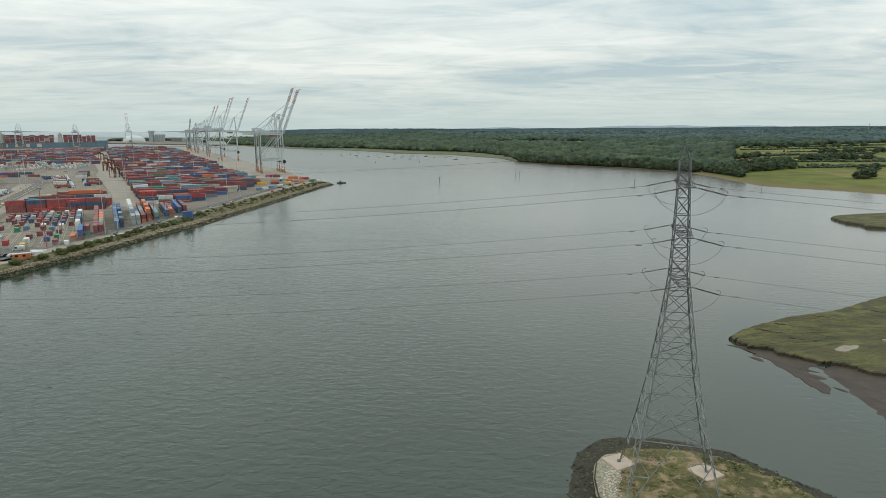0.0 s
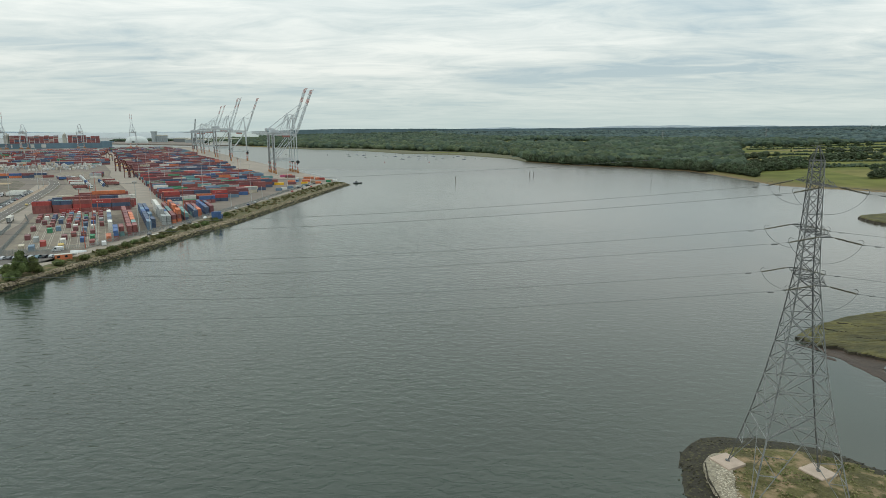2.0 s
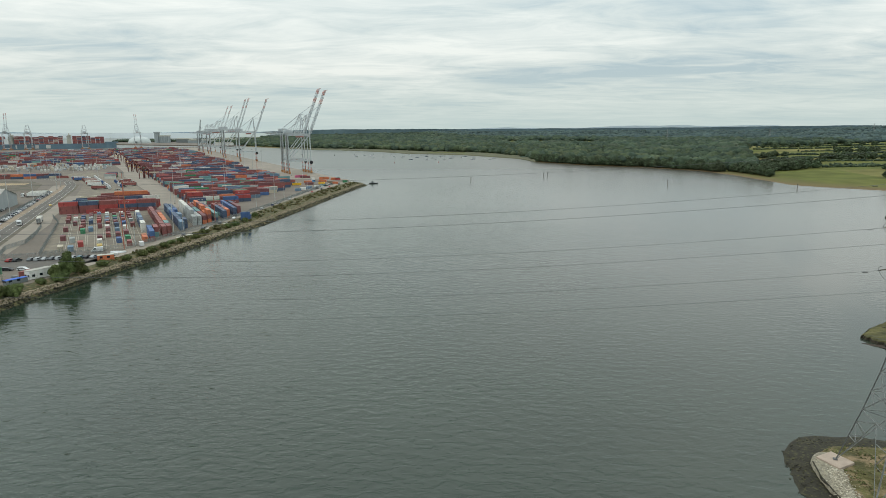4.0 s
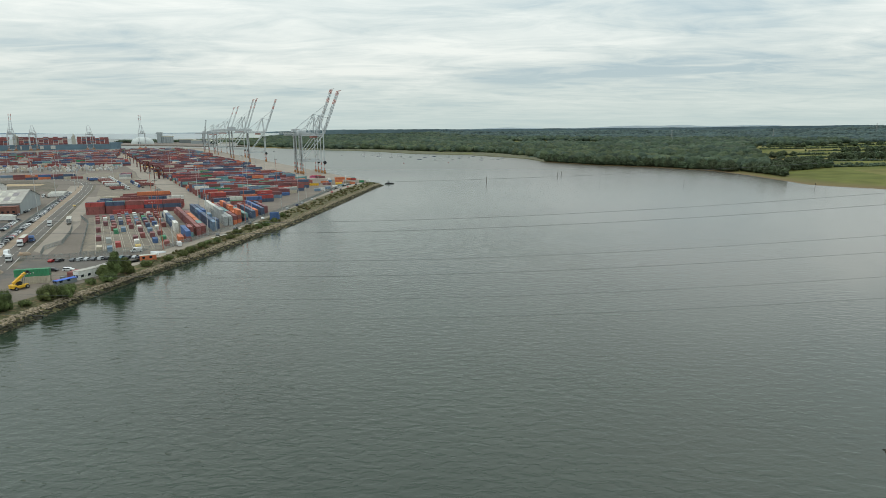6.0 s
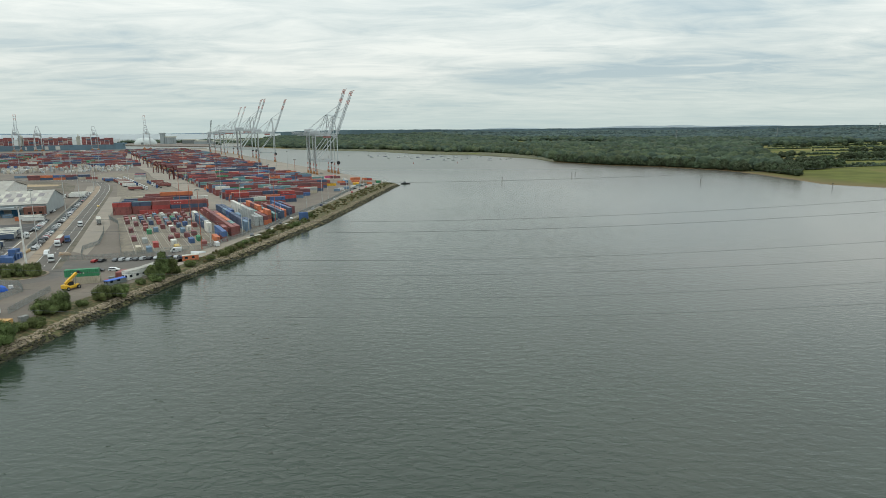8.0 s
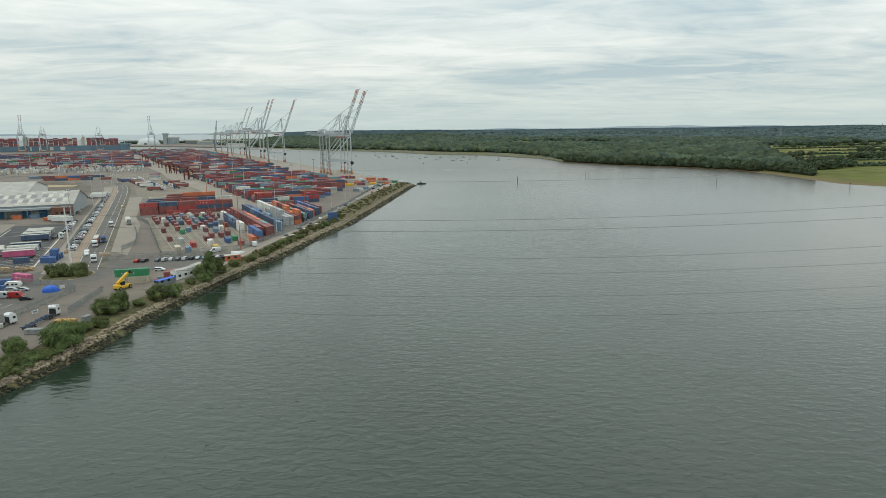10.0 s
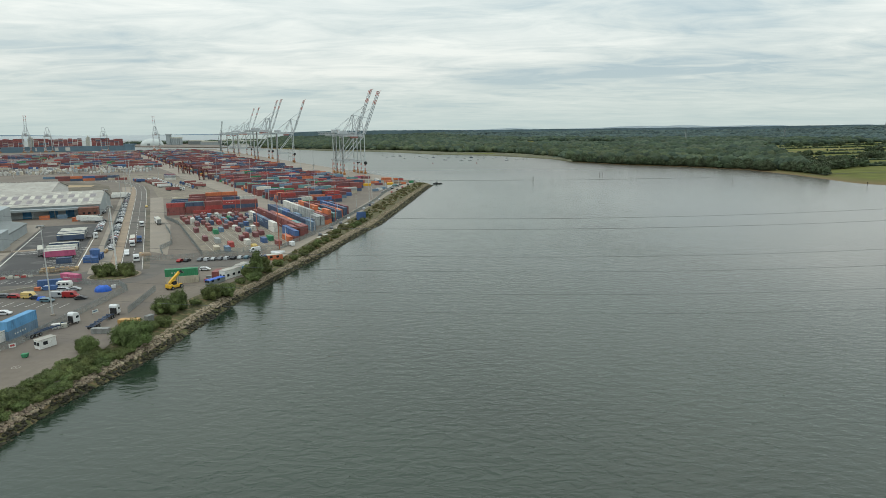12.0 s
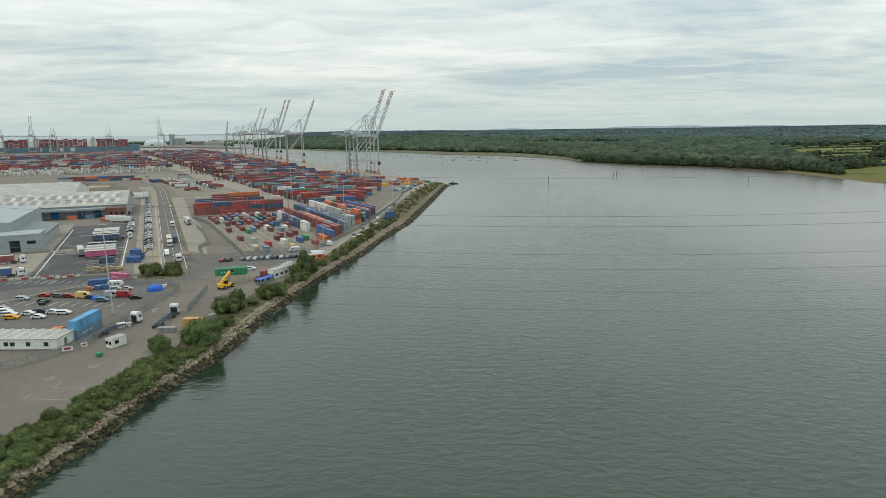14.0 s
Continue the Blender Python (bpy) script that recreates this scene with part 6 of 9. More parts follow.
part("brick_annexe", Build().box(42.4, 54.6, -8.0, -0.05, 0, 6.4).box(42.2, 54.8, -8.2, 0, 6.4, 6.7), M["brick"], wa, "low red-brick annexe")
for _x in (45, 48.4, 51.8):
    part("window", Build().box(_x, _x + 1.6, -8.08, -7.9, 2.2, 3.6), M["glass"], wa)
wb = warehouse(yard_front(296, -139.6), 124, 74, 11, 17.5, "large pale shed behind the long warehouse", False, M["white"])


def grey_building():
    root = thing("office_building", yard_front(107, -79), "plain grey clad building with dark windows", "building")
    w = Build().box(-48, 0, 0, 15, 0, 8.6).box(-48.2, 0.2, -0.2, 15.2, 8.6, 9.0)
    part("front_block", w, M["clad_grey"], root)
    h = Build().side_prism([(-70, 0), (-15, 0), (-15, 13.5), (-30, 15.0), (-70, 11.0)], 15.2, 90)
    part("main_block", h, M["clad_grey"], root)
    part("canopy_roof", Build().side_prism([(-17, 8.0), (-1, 5.2), (-1, 5.9), (-17, 9.0)], 15.5, 62), M["clad_dark"], root, "sloping grey lean-to roof")
    part("lean_to_wall", Build().box(-15, -1.5, 16, 61.5, 0, 5.3), M["clad_grey"], root)
    part("door", Build().box(-13.0, -8.6, -0.12, 0.1, 0, 6.0), M["glass"], root, "tall dark glazed doorway")
    part("window", Build().box(-5.6, -1.8, -0.12, 0.1, 4.0, 5.6), M["glass"], root)
    part("window", Build().box(-24, -19, -0.12, 0.1, 4.0, 5.6), M["glass"], root)
    part("low_wall", Build().box(-48, 5, -6.4, -5.9, 0, 1.0), M["concrete"], root)
    part("roof_light", Build().box(-60, -36, 30, 44, 13.6, 13.9), M["roof_pale"], root)


grey_building()


def portakabin():
    root = thing("site_cabin", pose(-259.5, 157.2, G), "long white modular office cabin with a ribbed roof", "cabin")
    part("wall", Build().box(-15, 15, -4.2, 4.2, 0.3, 3.1), M["white"], root)
    part("base", Build().box(-14.8, 14.8, -4.0, 4.0, 0, 0.3), M["clad_dark"], root)
    part("roof", Build().box(-15.2, 15.2, -4.4, 4.4, 3.1, 3.3), M["roof_grey"], root)
    for k in range(11):
        part("roof_rib", Build().box(-15.1 + k * 3.0, -14.85 + k * 3.0, -4.4, 4.4, 3.3, 3.5), M["white"], root)
    for x in (-11, -7, -3, 0.2, 2.0, 6.4, 11.4):
        w = part("window", Build().box(x, x + 1.3, -4.26, -4.1, 1.2, 2.4), M["clad_dark"], root)
        part("pane", Build().box(x + 0.08, x + 1.22, -4.29, -4.25, 1.28, 2.32), M["glass"], w)
    part("door", Build().box(14.96, 15.05, -1, 0.2, 0.35, 2.4), M["clad_dark"], root)


portakabin()


def cabin_block(m, l, w, h, mat, label, storeys=1, roof="roof_grey"):
    root = thing("site_cabin", m, label, "cabin", "portable cabins")
    part("wall", Build().soft_box(-w / 2, w / 2, -l / 2, l / 2, 0.1, h, 0.08), mat, root)
    part("roof", Build().box(-w / 2 - 0.1, w / 2 + 0.1, -l / 2 - 0.1, l / 2 + 0.1, h, h + 0.14), M[roof], root)
    for s in range(storeys):
        z = h / storeys * s
        for k in range(int(l / 3)):
            y = -l / 2 + 1 + k * 3
            part("window", Build().box(w / 2 - 0.05, w / 2 + 0.05, y, y + 1.2, z + 1.1, z + 2.1), M["glass"], root)
        for x in (-w / 4, w / 4):
            part("window", Build().box(x - 0.5, x + 0.5, -l / 2 - 0.05, -l / 2 + 0.05, z + 1.1, z + 2.1), M["glass"], root)
    return root


cabin_block(pose(-206.6, 235.2, G, 0, 0, -24), 9.4, 3.4, 3.6, M["white"], "long white portable office beside the bank", 1)
cabin_block(pose(-201.6, 246.5, G, 0, 0, -22), 8.5, 3.2, 2.9, M["box_light_blue"], "pale blue portable cabin beside the bank")
cabin_block(pose(-206.2, 248, G, 0, 0, -12), 7.0, 2.8, 2.7, M["white"], "small white portable cabin beside the bank")
cabin_block(pose(-231.0, 156.4, G, 0, 0, -26), 4.6, 2.6, 2.6, M["white"], "small white gate hut with a window beside the fence")
cabin_block(pose(-197.5, 268, G, 0, 0, -60), 7.0, 2.6, 2.5, M["box_orange"], "orange portable store by the riverside trees", 1, "roof_pale")

# ---------------------------------------------------------------- vehicles
PAINTS = {"white": srgb(212, 214, 214), "silver": srgb(164, 168, 170), "black": srgb(40, 42, 46), "dark_blue": srgb(44, 58, 88), "red": srgb(150, 40, 40),
          "grey": srgb(98, 102, 106), "orange": srgb(222, 156, 32), "cream": srgb(206, 178, 112), "teal": srgb(88, 116, 126)}
for _n, _c in PAINTS.items():
    M["car_" + _n] = material("car_paint_" + _n, _c, 0.3, var=0.05, scale=0.6, fine=4)


def wheel(parent, x, y, r, w, name="wheel"):
    key = ("wheel", r, w)
    if key not in _cm:
        _cm[key] = Build().tube((0, -w / 2, 0), (0, w / 2, 0), r, 14).mesh("wheel", M["tyre"])
        _cm[key + ("rim",)] = Build().tube((0, -w / 2 - 0.01, 0), (0, w / 2 + 0.01, 0), r * 0.58, 10).mesh("rim", M["galv"])
    ob = part(name, _cm[key], None, parent)
    ob.matrix_basis = pose(x, y, r)
    if r > 0.4:
        part("rim", _cm[key + ("rim",)], None, ob)
    return ob


def make_car(colour, kind="car"):
    """Local x forward, wheels on z = 0."""
    words = {"dark_blue": "dark blue", "teal": "blue-grey"}.get(colour, colour)
    if kind == "van":
        L, H = 5.4, 2.35
        prof = [(-2.7, 0.35), (2.65, 0.35), (2.7, 0.95), (1.95, 1.2), (1.25, 2.2), (0.9, H), (-2.6, H), (-2.7, 2.2)]
        gl = [(1.28, 1.25), (1.85, 1.25), (1.2, 2.05), (0.4, 2.05), (0.4, 1.25)]
        name, lab, cat = "van", f"{words} panel van parked on asphalt", "van"
    elif kind == "estate":
        prof = [(-2.25, 0.3), (2.15, 0.3), (2.25, 0.7), (1.35, 0.92), (0.55, 1.46), (-1.95, 1.5), (-2.2, 0.95)]
        gl = [(1.15, 0.96), (0.5, 1.40), (-1.85, 1.43), (-2.05, 0.98)]
        name, lab, cat = "car", f"{words} estate car parked on asphalt", "car"
    else:
        prof = [(-2.1, 0.3), (2.05, 0.3), (2.1, 0.68), (1.15, 0.9), (0.4, 1.40), (-0.9, 1.44), (-1.75, 0.98), (-2.1, 0.9)]
        gl = [(1.0, 0.93), (0.36, 1.35), (-0.88, 1.38), (-1.6, 0.98)]
        name, lab, cat = "car", f"{words} car parked on asphalt", "car"
    root = thing(name, pose(0, 0, 0), lab, cat, "parked cars" if cat == "car" else "parked vans")
    hw = 0.88 if kind != "van" else 1.0
    b = Build().side_prism(prof, -hw, hw)
    part("body", b, M["car_" + colour], root)
    part("windows", Build().side_prism([(x * 1.015, z) for x, z in gl], -hw - 0.012, hw + 0.012), M["glass"], root, "dark glass windows")
    for x in (-1.35, 1.35) if kind != "van" else (-1.7, 1.75):
        for y in (-hw + 0.08, hw - 0.08):
            wheel(root, x, y, 0.33, 0.22)
    front = prof[2][0]
    for y in (-hw + 0.25, hw - 0.25):
        part("headlight", Build().soft_box(front - 0.12, front + 0.01, y - 0.15, y + 0.15, prof[2][1] - 0.16, prof[2][1] - 0.02, 0.02), M["paint"], root)
    return root


CARS = {}


def car(x, y, turn, colour=None, kind=None, z=G + 0.02):
    colour = colour or rnd.choices(["white", "silver", "black", "dark_blue", "red", "grey", "teal"], [4, 4, 4, 2, 1, 4, 1])[0]
    kind = kind or rnd.choice(("car", "estate", "car"))
    m = pose(x, y, z, 0, 0, turn)
    if (colour, kind) in CARS:
        return copy_thing(CARS[colour, kind], m)
    ob = make_car(colour, kind)
    ob.matrix_basis = m
    CARS[colour, kind] = ob
    return ob


def car_uv(u, v, turn, *a):
    x, y = yd(u, v)
    return car(x, y, 115 + turn, *a)


def make_tractor(colour, label):
    root = thing("lorry_tractor", pose(0, 0, 0), label, "lorry", "lorry tractors")
    part("cab", Build().side_prism([(0.0, 0.7), (2.3, 0.7), (2.35, 1.6), (2.2, 2.6), (1.9, 3.5), (0.5, 3.75), (0.0, 3.3)], -1.22, 1.22), M[colour], root)
    part("rear_panel", Build().box(-0.06, 0.0, -1.05, 1.05, 0.75, 2.7).box(-0.5, -0.1, -1.15, -0.75, 0.8, 2.4), M["black"], root, "dark rear panel and air intake")
    part("windscreen", Build().side_prism([(2.30, 1.75), (2.38, 1.75), (2.24, 2.6), (2.16, 2.6)], -1.1, 1.1), M["glass"], root)
    part("side_window", Build().box(1.0, 1.9, -1.24, 1.24, 1.9, 2.6), M["glass"], root)
    part("chassis", Build().box(-3.9, 0.2, -0.45, 0.45, 0.75, 1.0).box(-3.4, -2.2, -0.6, 0.6, 1.0, 1.15), M["black"], root)
    for x in (1.3, -1.9, -3.2):
        for y in (-1.0, 1.0):
            wheel(root, x, y, 0.5, 0.34)
    for y in (-0.9, 0.9):
        part("headlight", Build().soft_box(2.3, 2.4, y - 0.2, y + 0.2, 0.9, 1.15, 0.02), M["paint"], root)
    return root


def make_trailer(colour, label, L=13.2, roof="roof_pale"):
    root = thing("semi_trailer", pose(0, 0, 0), label, "trailer", "parked semi-trailers")
    part("box", Build().soft_box(-L / 2, L / 2, -1.27, 1.27, 1.2, 3.95, 0.06), M[colour], root)
    part("roof", Build().box(-L / 2 + 0.05, L / 2 - 0.05, -1.22, 1.22, 3.95, 4.02), M[roof], root)
    part("chassis", Build().box(-L / 2, L / 2, -0.5, 0.5, 0.85, 1.2), M["black"], root)
    part("rear_door", Build().box(-L / 2 - 0.05, -L / 2, -1.2, -0.03, 1.3, 3.85), M["galv"], root)
    part("rear_door", Build().box(-L / 2 - 0.05, -L / 2, 0.03, 1.2, 1.3, 3.85), M["galv"], root)
    for x in (-L / 2 + 1.6, -L / 2 + 2.9, -L / 2 + 4.2):
        for y in (-1.0, 1.0):
            wheel(root, x, y, 0.5, 0.36)
    for y in (-0.8, 0.8):
        part("landing_leg", Build().box(L / 2 - 3.0, L / 2 - 2.8, y - 0.08, y + 0.08, 0.02, 0.9), M["galv"], root)
    return root


def make_skeletal(label):
    root = thing("skeletal_trailer", pose(0, 0, 0), label, "trailer", "skeletal trailers")
    f = Build()
    for y in (-0.5, 0.5):
        f.box(-6.2, 6.2, y - 0.09, y + 0.09, 0.95, 1.35)
    for x in (-6.1, -3.6, -1.2, 1.3, 3.7, 6.1):
        f.box(x - 0.12, x + 0.12, -1.2, 1.2, 1.1, 1.35)
    part("frame", f, M["box_navy"], root, "dark blue steel frame")
    for x in (-5.0, -3.7, -2.4):
        for y in (-1.0, 1.0):
            wheel(root, x, y, 0.5, 0.36)
    for y in (-0.8, 0.8):
        part("landing_leg", Build().box(3.0, 3.2, y - 0.08, y + 0.08, 0.02, 0.95), M["galv"], root)
    return root


TR = {k: make_tractor(m, f"{w} lorry tractor unit") for k, m, w in (("w", "car_white", "white"), ("b", "box_blue", "blue"))}
TL = {k: make_trailer(m, l) for k, m, l in (("navy", "box_navy", "dark blue curtain-sided semi-trailer in the lorry park"), ("pink", "box_magenta", "magenta semi-trailer with pale side marks"),
                                            ("white", "white", "white box semi-trailer in the lorry park"), ("blue", "box_blue", "blue semi-trailer with a pale roof"),
                                            ("brown", "box_brown_red", "brown-red semi-trailer on the road"))}
SK = make_skeletal("empty dark blue skeletal container trailer")
_used = set()


def place(ob, m):
    if ob.name in _used:
        return copy_thing(ob, m)
    _used.add(ob.name)
    ob.matrix_basis = m
    return ob


def lorry(x, y, turn, tractor="w", trailer=None, z=G + 0.02):
    """A tractor at x, y that faces turn degrees, with its trailer behind."""
    m = pose(x, y, z, 0, 0, turn)
    place(TR[tractor], m)
    if trailer:
        place(SK if trailer == "skeletal" else TL[trailer], m @ pose(-2.6 - (6.0 if trailer != "skeletal" else 5.6), 0, 0))


def trailer_marks(m, L, mat, z0=2.2, z1=3.1, n=3, step=1.5, name="side_lettering", x=0.0):
    root = thing(name, m, "plain pale blocks of lettering on a trailer side", "lettering")
    for k in range(n):
        part("letter_block", Build().box(x - n * step / 2 + k * step, x - n * step / 2 + k * step + step * 0.7, -0.02, 0.02, z0, z1), mat, root)
    return root


# the near lorry lane
lorry(-235.6, 175.6, 70, "w", "skeletal")
lorry(-227.0, 184.0, 92, "w", "skeletal")
# lorry park
for _k, (_u, _v, _c) in enumerate(((145, -52, "white"), (140.5, -52, "white"), (136, -52, "navy"), (131.5, -52, "white"), (127, -52, "navy"), (121.5, -51.4, "navy"), (97, -51.6, "navy"), (89, -51.6, "white"),
                                   (81, -51.6, "white"), (75, -51, "pink"))):
    place(TL[_c], at(_u, _v, G + 0.02, 90))
place(TL["white"], at(87, -60.2, G + 0.02, 8))
lorry(*yd(126, -41.5), 25, "w")
place(TL["blue"], at(169, -85.5, G + 0.02, 96))
place(TL["white"], at(200, -50, G + 0.02, 80))
place(TL["white"], at(192, -47, G + 0.02, 84))
lorry(*yd(79, -83), 25, "w", "brown")
lorry(*yd(49.5, -79), 22, "w", "blue")
lorry(*yd(92, -21.5), 295, "w", "brown")
lorry(*yd(104, -18.5), 295, "b")
lorry(*yd(160, -18), 295, "w")
lorry(*yd(176, -9.5), 120, "w", "white")
lorry(*yd(52, -19.0), 300, "w")
for _u in (335, 341, 347, 353):
    place(TL["white"], at(_u, -37, G + 0.02, 90))
lorry(*yd(338, -46), 205, "w")
# trucks queued in the entrance area
for _k in range(5):
    lorry(*yd(462 - _k * 15, 18 + _k * 2.2), 200, rnd.choice("wwb"), rnd.choice(("white", "brown", "skeletal", None)))
for _k in range(3):
    lorry(*yd(520 - _k * 7, -16 + _k * 2), 25, "w", rnd.choice(("blue", "brown", "navy")))

for _k in range(12):
    lorry(*yd(536 - _k * 13.5, -10 + _k * 2.3), 22 + rnd.uniform(-4, 4), rnd.choice("wwb"), rnd.choice(("white", "brown", "skeletal", None)))
# cars along the road, in the parking strip and in the car park
for _k, _u in enumerate(np.arange(86, 372, 3.1)):
    if rnd.random() < 0.9:
        car_uv(_u, -31.4, 90 + rnd.uniform(-4, 4))
for _u in np.arange(218, 286, 3.4):
    if rnd.random() < 0.75:
        car_uv(_u, -44.2 + rnd.uniform(-0.5, 0.5) - (3 if _u < 232 else 0), 90)
for _u in np.arange(150, 196, 3.2):
    car_uv(_u, -41.0, 90)
for _k in range(14):
    _t = _k / 13
    _ax, _ay = yd(43.0, -1)
    _bx, _by = yd(36.5, 36)
    if _k not in (2,):
        car(_ax + (_bx - _ax) * _t, _ay + (_by - _ay) * _t, 82)
car(-221.5, 247, 8, "white", "estate")
car(-227.5, 246, 8, "black", "estate")
car_uv(60, 52.5, 10, "white", "van")
car_uv(52, 33, 95, "white", "van")
car_uv(70, -23.4, 180, "white", "van")
car_uv(262, -16, 0, "cream", "car")
for _x, _y, _t, _c, _k in ((-283, 190, 10, "silver", "car"), (-280, 187, 12, "white", "estate"), (-276.5, 184, 12, "white", "estate"), (-273.5, 180.6, 8, "orange", "estate"), (-271, 184.8, 10, "white", "car"),
                           (-268.5, 187, 8, "black", "estate"), (-264, 186.2, 10, "white", "car"), (-265.5, 181.2, 8, "white", "car"), (-260, 185.4, 10, "white", "estate"), (-287, 187, 8, "black", "car"),
                           (-285, 183, 10, "silver", "estate"), (-290, 186, 6, "grey", "estate"), (-274, 197, 100, "black", "car"), (-272.5, 208, 4, "silver", "estate"), (-267.5, 212, 170, "red", "car"),
                           (-263.5, 205.5, 6, "black", "car"), (-262, 211.5, 4, "grey", "estate"), (-258, 211, 4, "red", "estate"), (-252.5, 210.5, 2, "cream", "van"), (-249.5, 209.6, 4, "dark_blue", "car"),
                           (-243.5, 206, 6, "teal", "estate"), (-238.6, 211.6, 2, "red", "van"), (-233.5, 209.0, 12, "black", "car"), (-254.0, 222.4, 14, "white", "car"), (-246.5, 220.4, 16, "silver", "estate"),
                           (-242.8, 221.0, 16, "silver", "car"), (-243.0, 211.5, 3, "silver", "van"), (-271, 153, 80, "white", "van")):
    car(_x - (15.0 if _y > 200 else 3.0), _y - (6.0 if _y > 200 else 0.0), _t, _c, _k)


# ---------------------------------------------------------------- near things: containers, reach stacker, fences, masts
def near_box(m, length, colour, where, mark=False):
    return container(m, length, colour, "", mark, where=where)


near_box(pose(-245.0, 166.6, G + HC, 0, 0, 88), 12.19, "light_blue", "by the car park")
near_box(pose(-245.0, 166.6, G, 0, 0, 88), 12.19, "steel_blue", "by the car park", "a")
near_box(pose(-252.0, 164.6, G, 0, 0, 5), 2.99, "orange", "beside the cabin")
near_box(pose(-216.2, 173.0, G + 0.05, 0, 0, 3), 6.06, "tan", "among bushes by the bank")
near_box(pose(-222.4, 226.4, G, 0, 0, 17), 12.19, "cream", "in the riverside compound")
near_box(pose(-212.6, 236.5, G, 0, 0, 92), 6.06, "brown_red", "in the riverside compound")
near_box(pose(-222.6, 226.6, G + HC, 0, 0, 17), 12.19, "green", "stacked in the compound", "a")
cabin_block(pose(-209.4, 225.4, G, 0, 0, -26), 8.0, 2.6, 1.9, M["clad_dark"], "low store with a bright blue sheeted roof among bushes", 1, "tarp_blue")
near_box(pose(-271.0, 221.5, G, 0, 0, 20), 8.2, "blue", "at the edge of the car park")
near_box(pose(-268.0, 229.8, G + 0.02, 0, 0, -22), 9.2, "magenta", "beside the car park", "a")
near_box(at(63, -48.2, G, 90), 6.06, "navy", "in the lorry park")
for _u, _v, _t in ((64, -36.0, 1), (66.8, -36.2, 1), (69.6, -35.6, 2), (72.4, -35.0, 1), (75.2, -34.6, 1), (66, -39.2, 1), (70, -38.8, 1), (84, -38, 1), (87, -37.6, 1)):
    for _k in range(_t):
        near_box(at(_u - 6.5, _v + 0.2, G + _k * CH, 90), 2.99, "blue", "stacked beside the lorry park")
near_box(pose(-172.6, 391.5, G, 0, 0, 14), 6.06, "blue", "on the riverside bank")
near_box(pose(-172.6, 391.5, G + CH, 0, 0, 14), 6.06, "blue", "on the riverside bank")
near_box(pose(-173.5, 396.5, G, 0, 0, 14), 6.06, "blue", "on the riverside bank")
near_box(at(220, -76.5, G, 80), 6.06, "orange", "before the warehouse")
near_box(at(221, -66.5, G, 80), 6.06, "steel_blue", "before the warehouse")
near_box(at(203, -57.6, G, 90), 2.99, "orange", "before the warehouse")
near_box(at(228, -104, G, 90), 6.06, "red", "before the warehouse")


def reach_stacker(m):
    root = thing("reach_stacker", m, "yellow reach stacker with a raised telescopic boom", "reach stacker")
    part("chassis", Build().soft_box(-3.6, 3.4, -1.4, 1.4, 0.8, 1.9, 0.15).soft_box(-4.2, -2.2, -1.5, 1.5, 1.0, 2.6, 0.2), M["yellow"], root)
    part("cab", Build().side_prism([(-1.4, 1.9), (0.5, 1.9), (0.7, 3.0), (0.2, 3.7), (-1.3, 3.7)], -0.8, 0.8), M["glass"], root, "glazed driver's cab")
    part("cab_roof", Build().box(-1.5, 0.5, -0.9, 0.9, 3.7, 3.85), M["yellow"], root)
    part("boom", Build().beam((-3.0, 0, 3.0), (3.2, 0, 6.8), 0.9, 1.0), M["yellow"], root, "thick yellow boom")
    part("boom_extension", Build().beam((3.2, 0, 6.8), (4.4, 0, 7.5), 0.6, 0.7), M["black"], root)
    part("lift_cylinder", Build().tube((1.6, 0.6, 1.8), (2.4, 0.6, 5.9), 0.18, 8).tube((1.6, -0.6, 1.8), (2.4, -0.6, 5.9), 0.18, 8), M["galv"], root)
    part("spreader", Build().box(4.0, 4.8, -1.6, 1.6, 6.5, 6.9).box(4.1, 4.7, -0.5, 0.5, 6.9, 7.4), M["black"], root)
    for x, r in ((2.4, 0.9), (-2.8, 0.8)):
        for y in (-1.5, 1.5):
            wheel(root, x, y, r, 0.6)


reach_stacker(pose(-221.8, 217.6, G + 0.02, 0, 0, 66) @ Matrix.Diagonal((0.80, 0.95, 0.86, 1)))


def fence(points, label, high=2.4, mat="fence", group="palisade fences"):
    """Palisade fence: panels of pales between posts, along a line of points."""
    root = thing("fence", pose(0, 0, 0), label, "fence", group)
    key = ("panel", high)
    if key not in _cm:
        b = Build()
        for k in range(13):
            b.box(0.09 + k * 0.21, 0.145 + k * 0.21, -0.02, 0.02, 0.05, high)
        b.box(-0.06, 0.06, -0.06, 0.06, 0, high + 0.1).box(0, 2.75, 0.03, 0.07, 0.4, 0.48).box(0, 2.75, 0.03, 0.07, high - 0.5, high - 0.42)
        _cm[key] = b.mesh("panel", M[mat])
    for a, c in zip(points[:-1], points[1:]):
        a, c = Vector(a), Vector(c)
        d = c - a
        n = max(1, round(d.length / 2.75))
        ang = math.degrees(math.atan2(d.y, d.x))
        for k in range(n):
            p = a + d * (k / n)
            o = tagged(part("panel", _cm[key], None, root), kind="stuff")
            o.matrix_basis = pose(p.x, p.y, G, 0, 0, ang) @ Matrix.Diagonal((d.length / n / 2.75, 1, 1, 1))


fence([yd(-6.8, -11.4), yd(-33.7, -19.6)], "grey palisade fence beside the lorry lane")
fence([yd(-53.6, -46.5), yd(-30, -34.5), yd(-2.3, -20.8), yd(8, -24), yd(14, -34), yd(20, -42)], "grey palisade fence round the car park")
fence([yd(-53.6, -46.5), yd(-60, -54), yd(-66, -66)], "grey mesh fence before the site cabin")
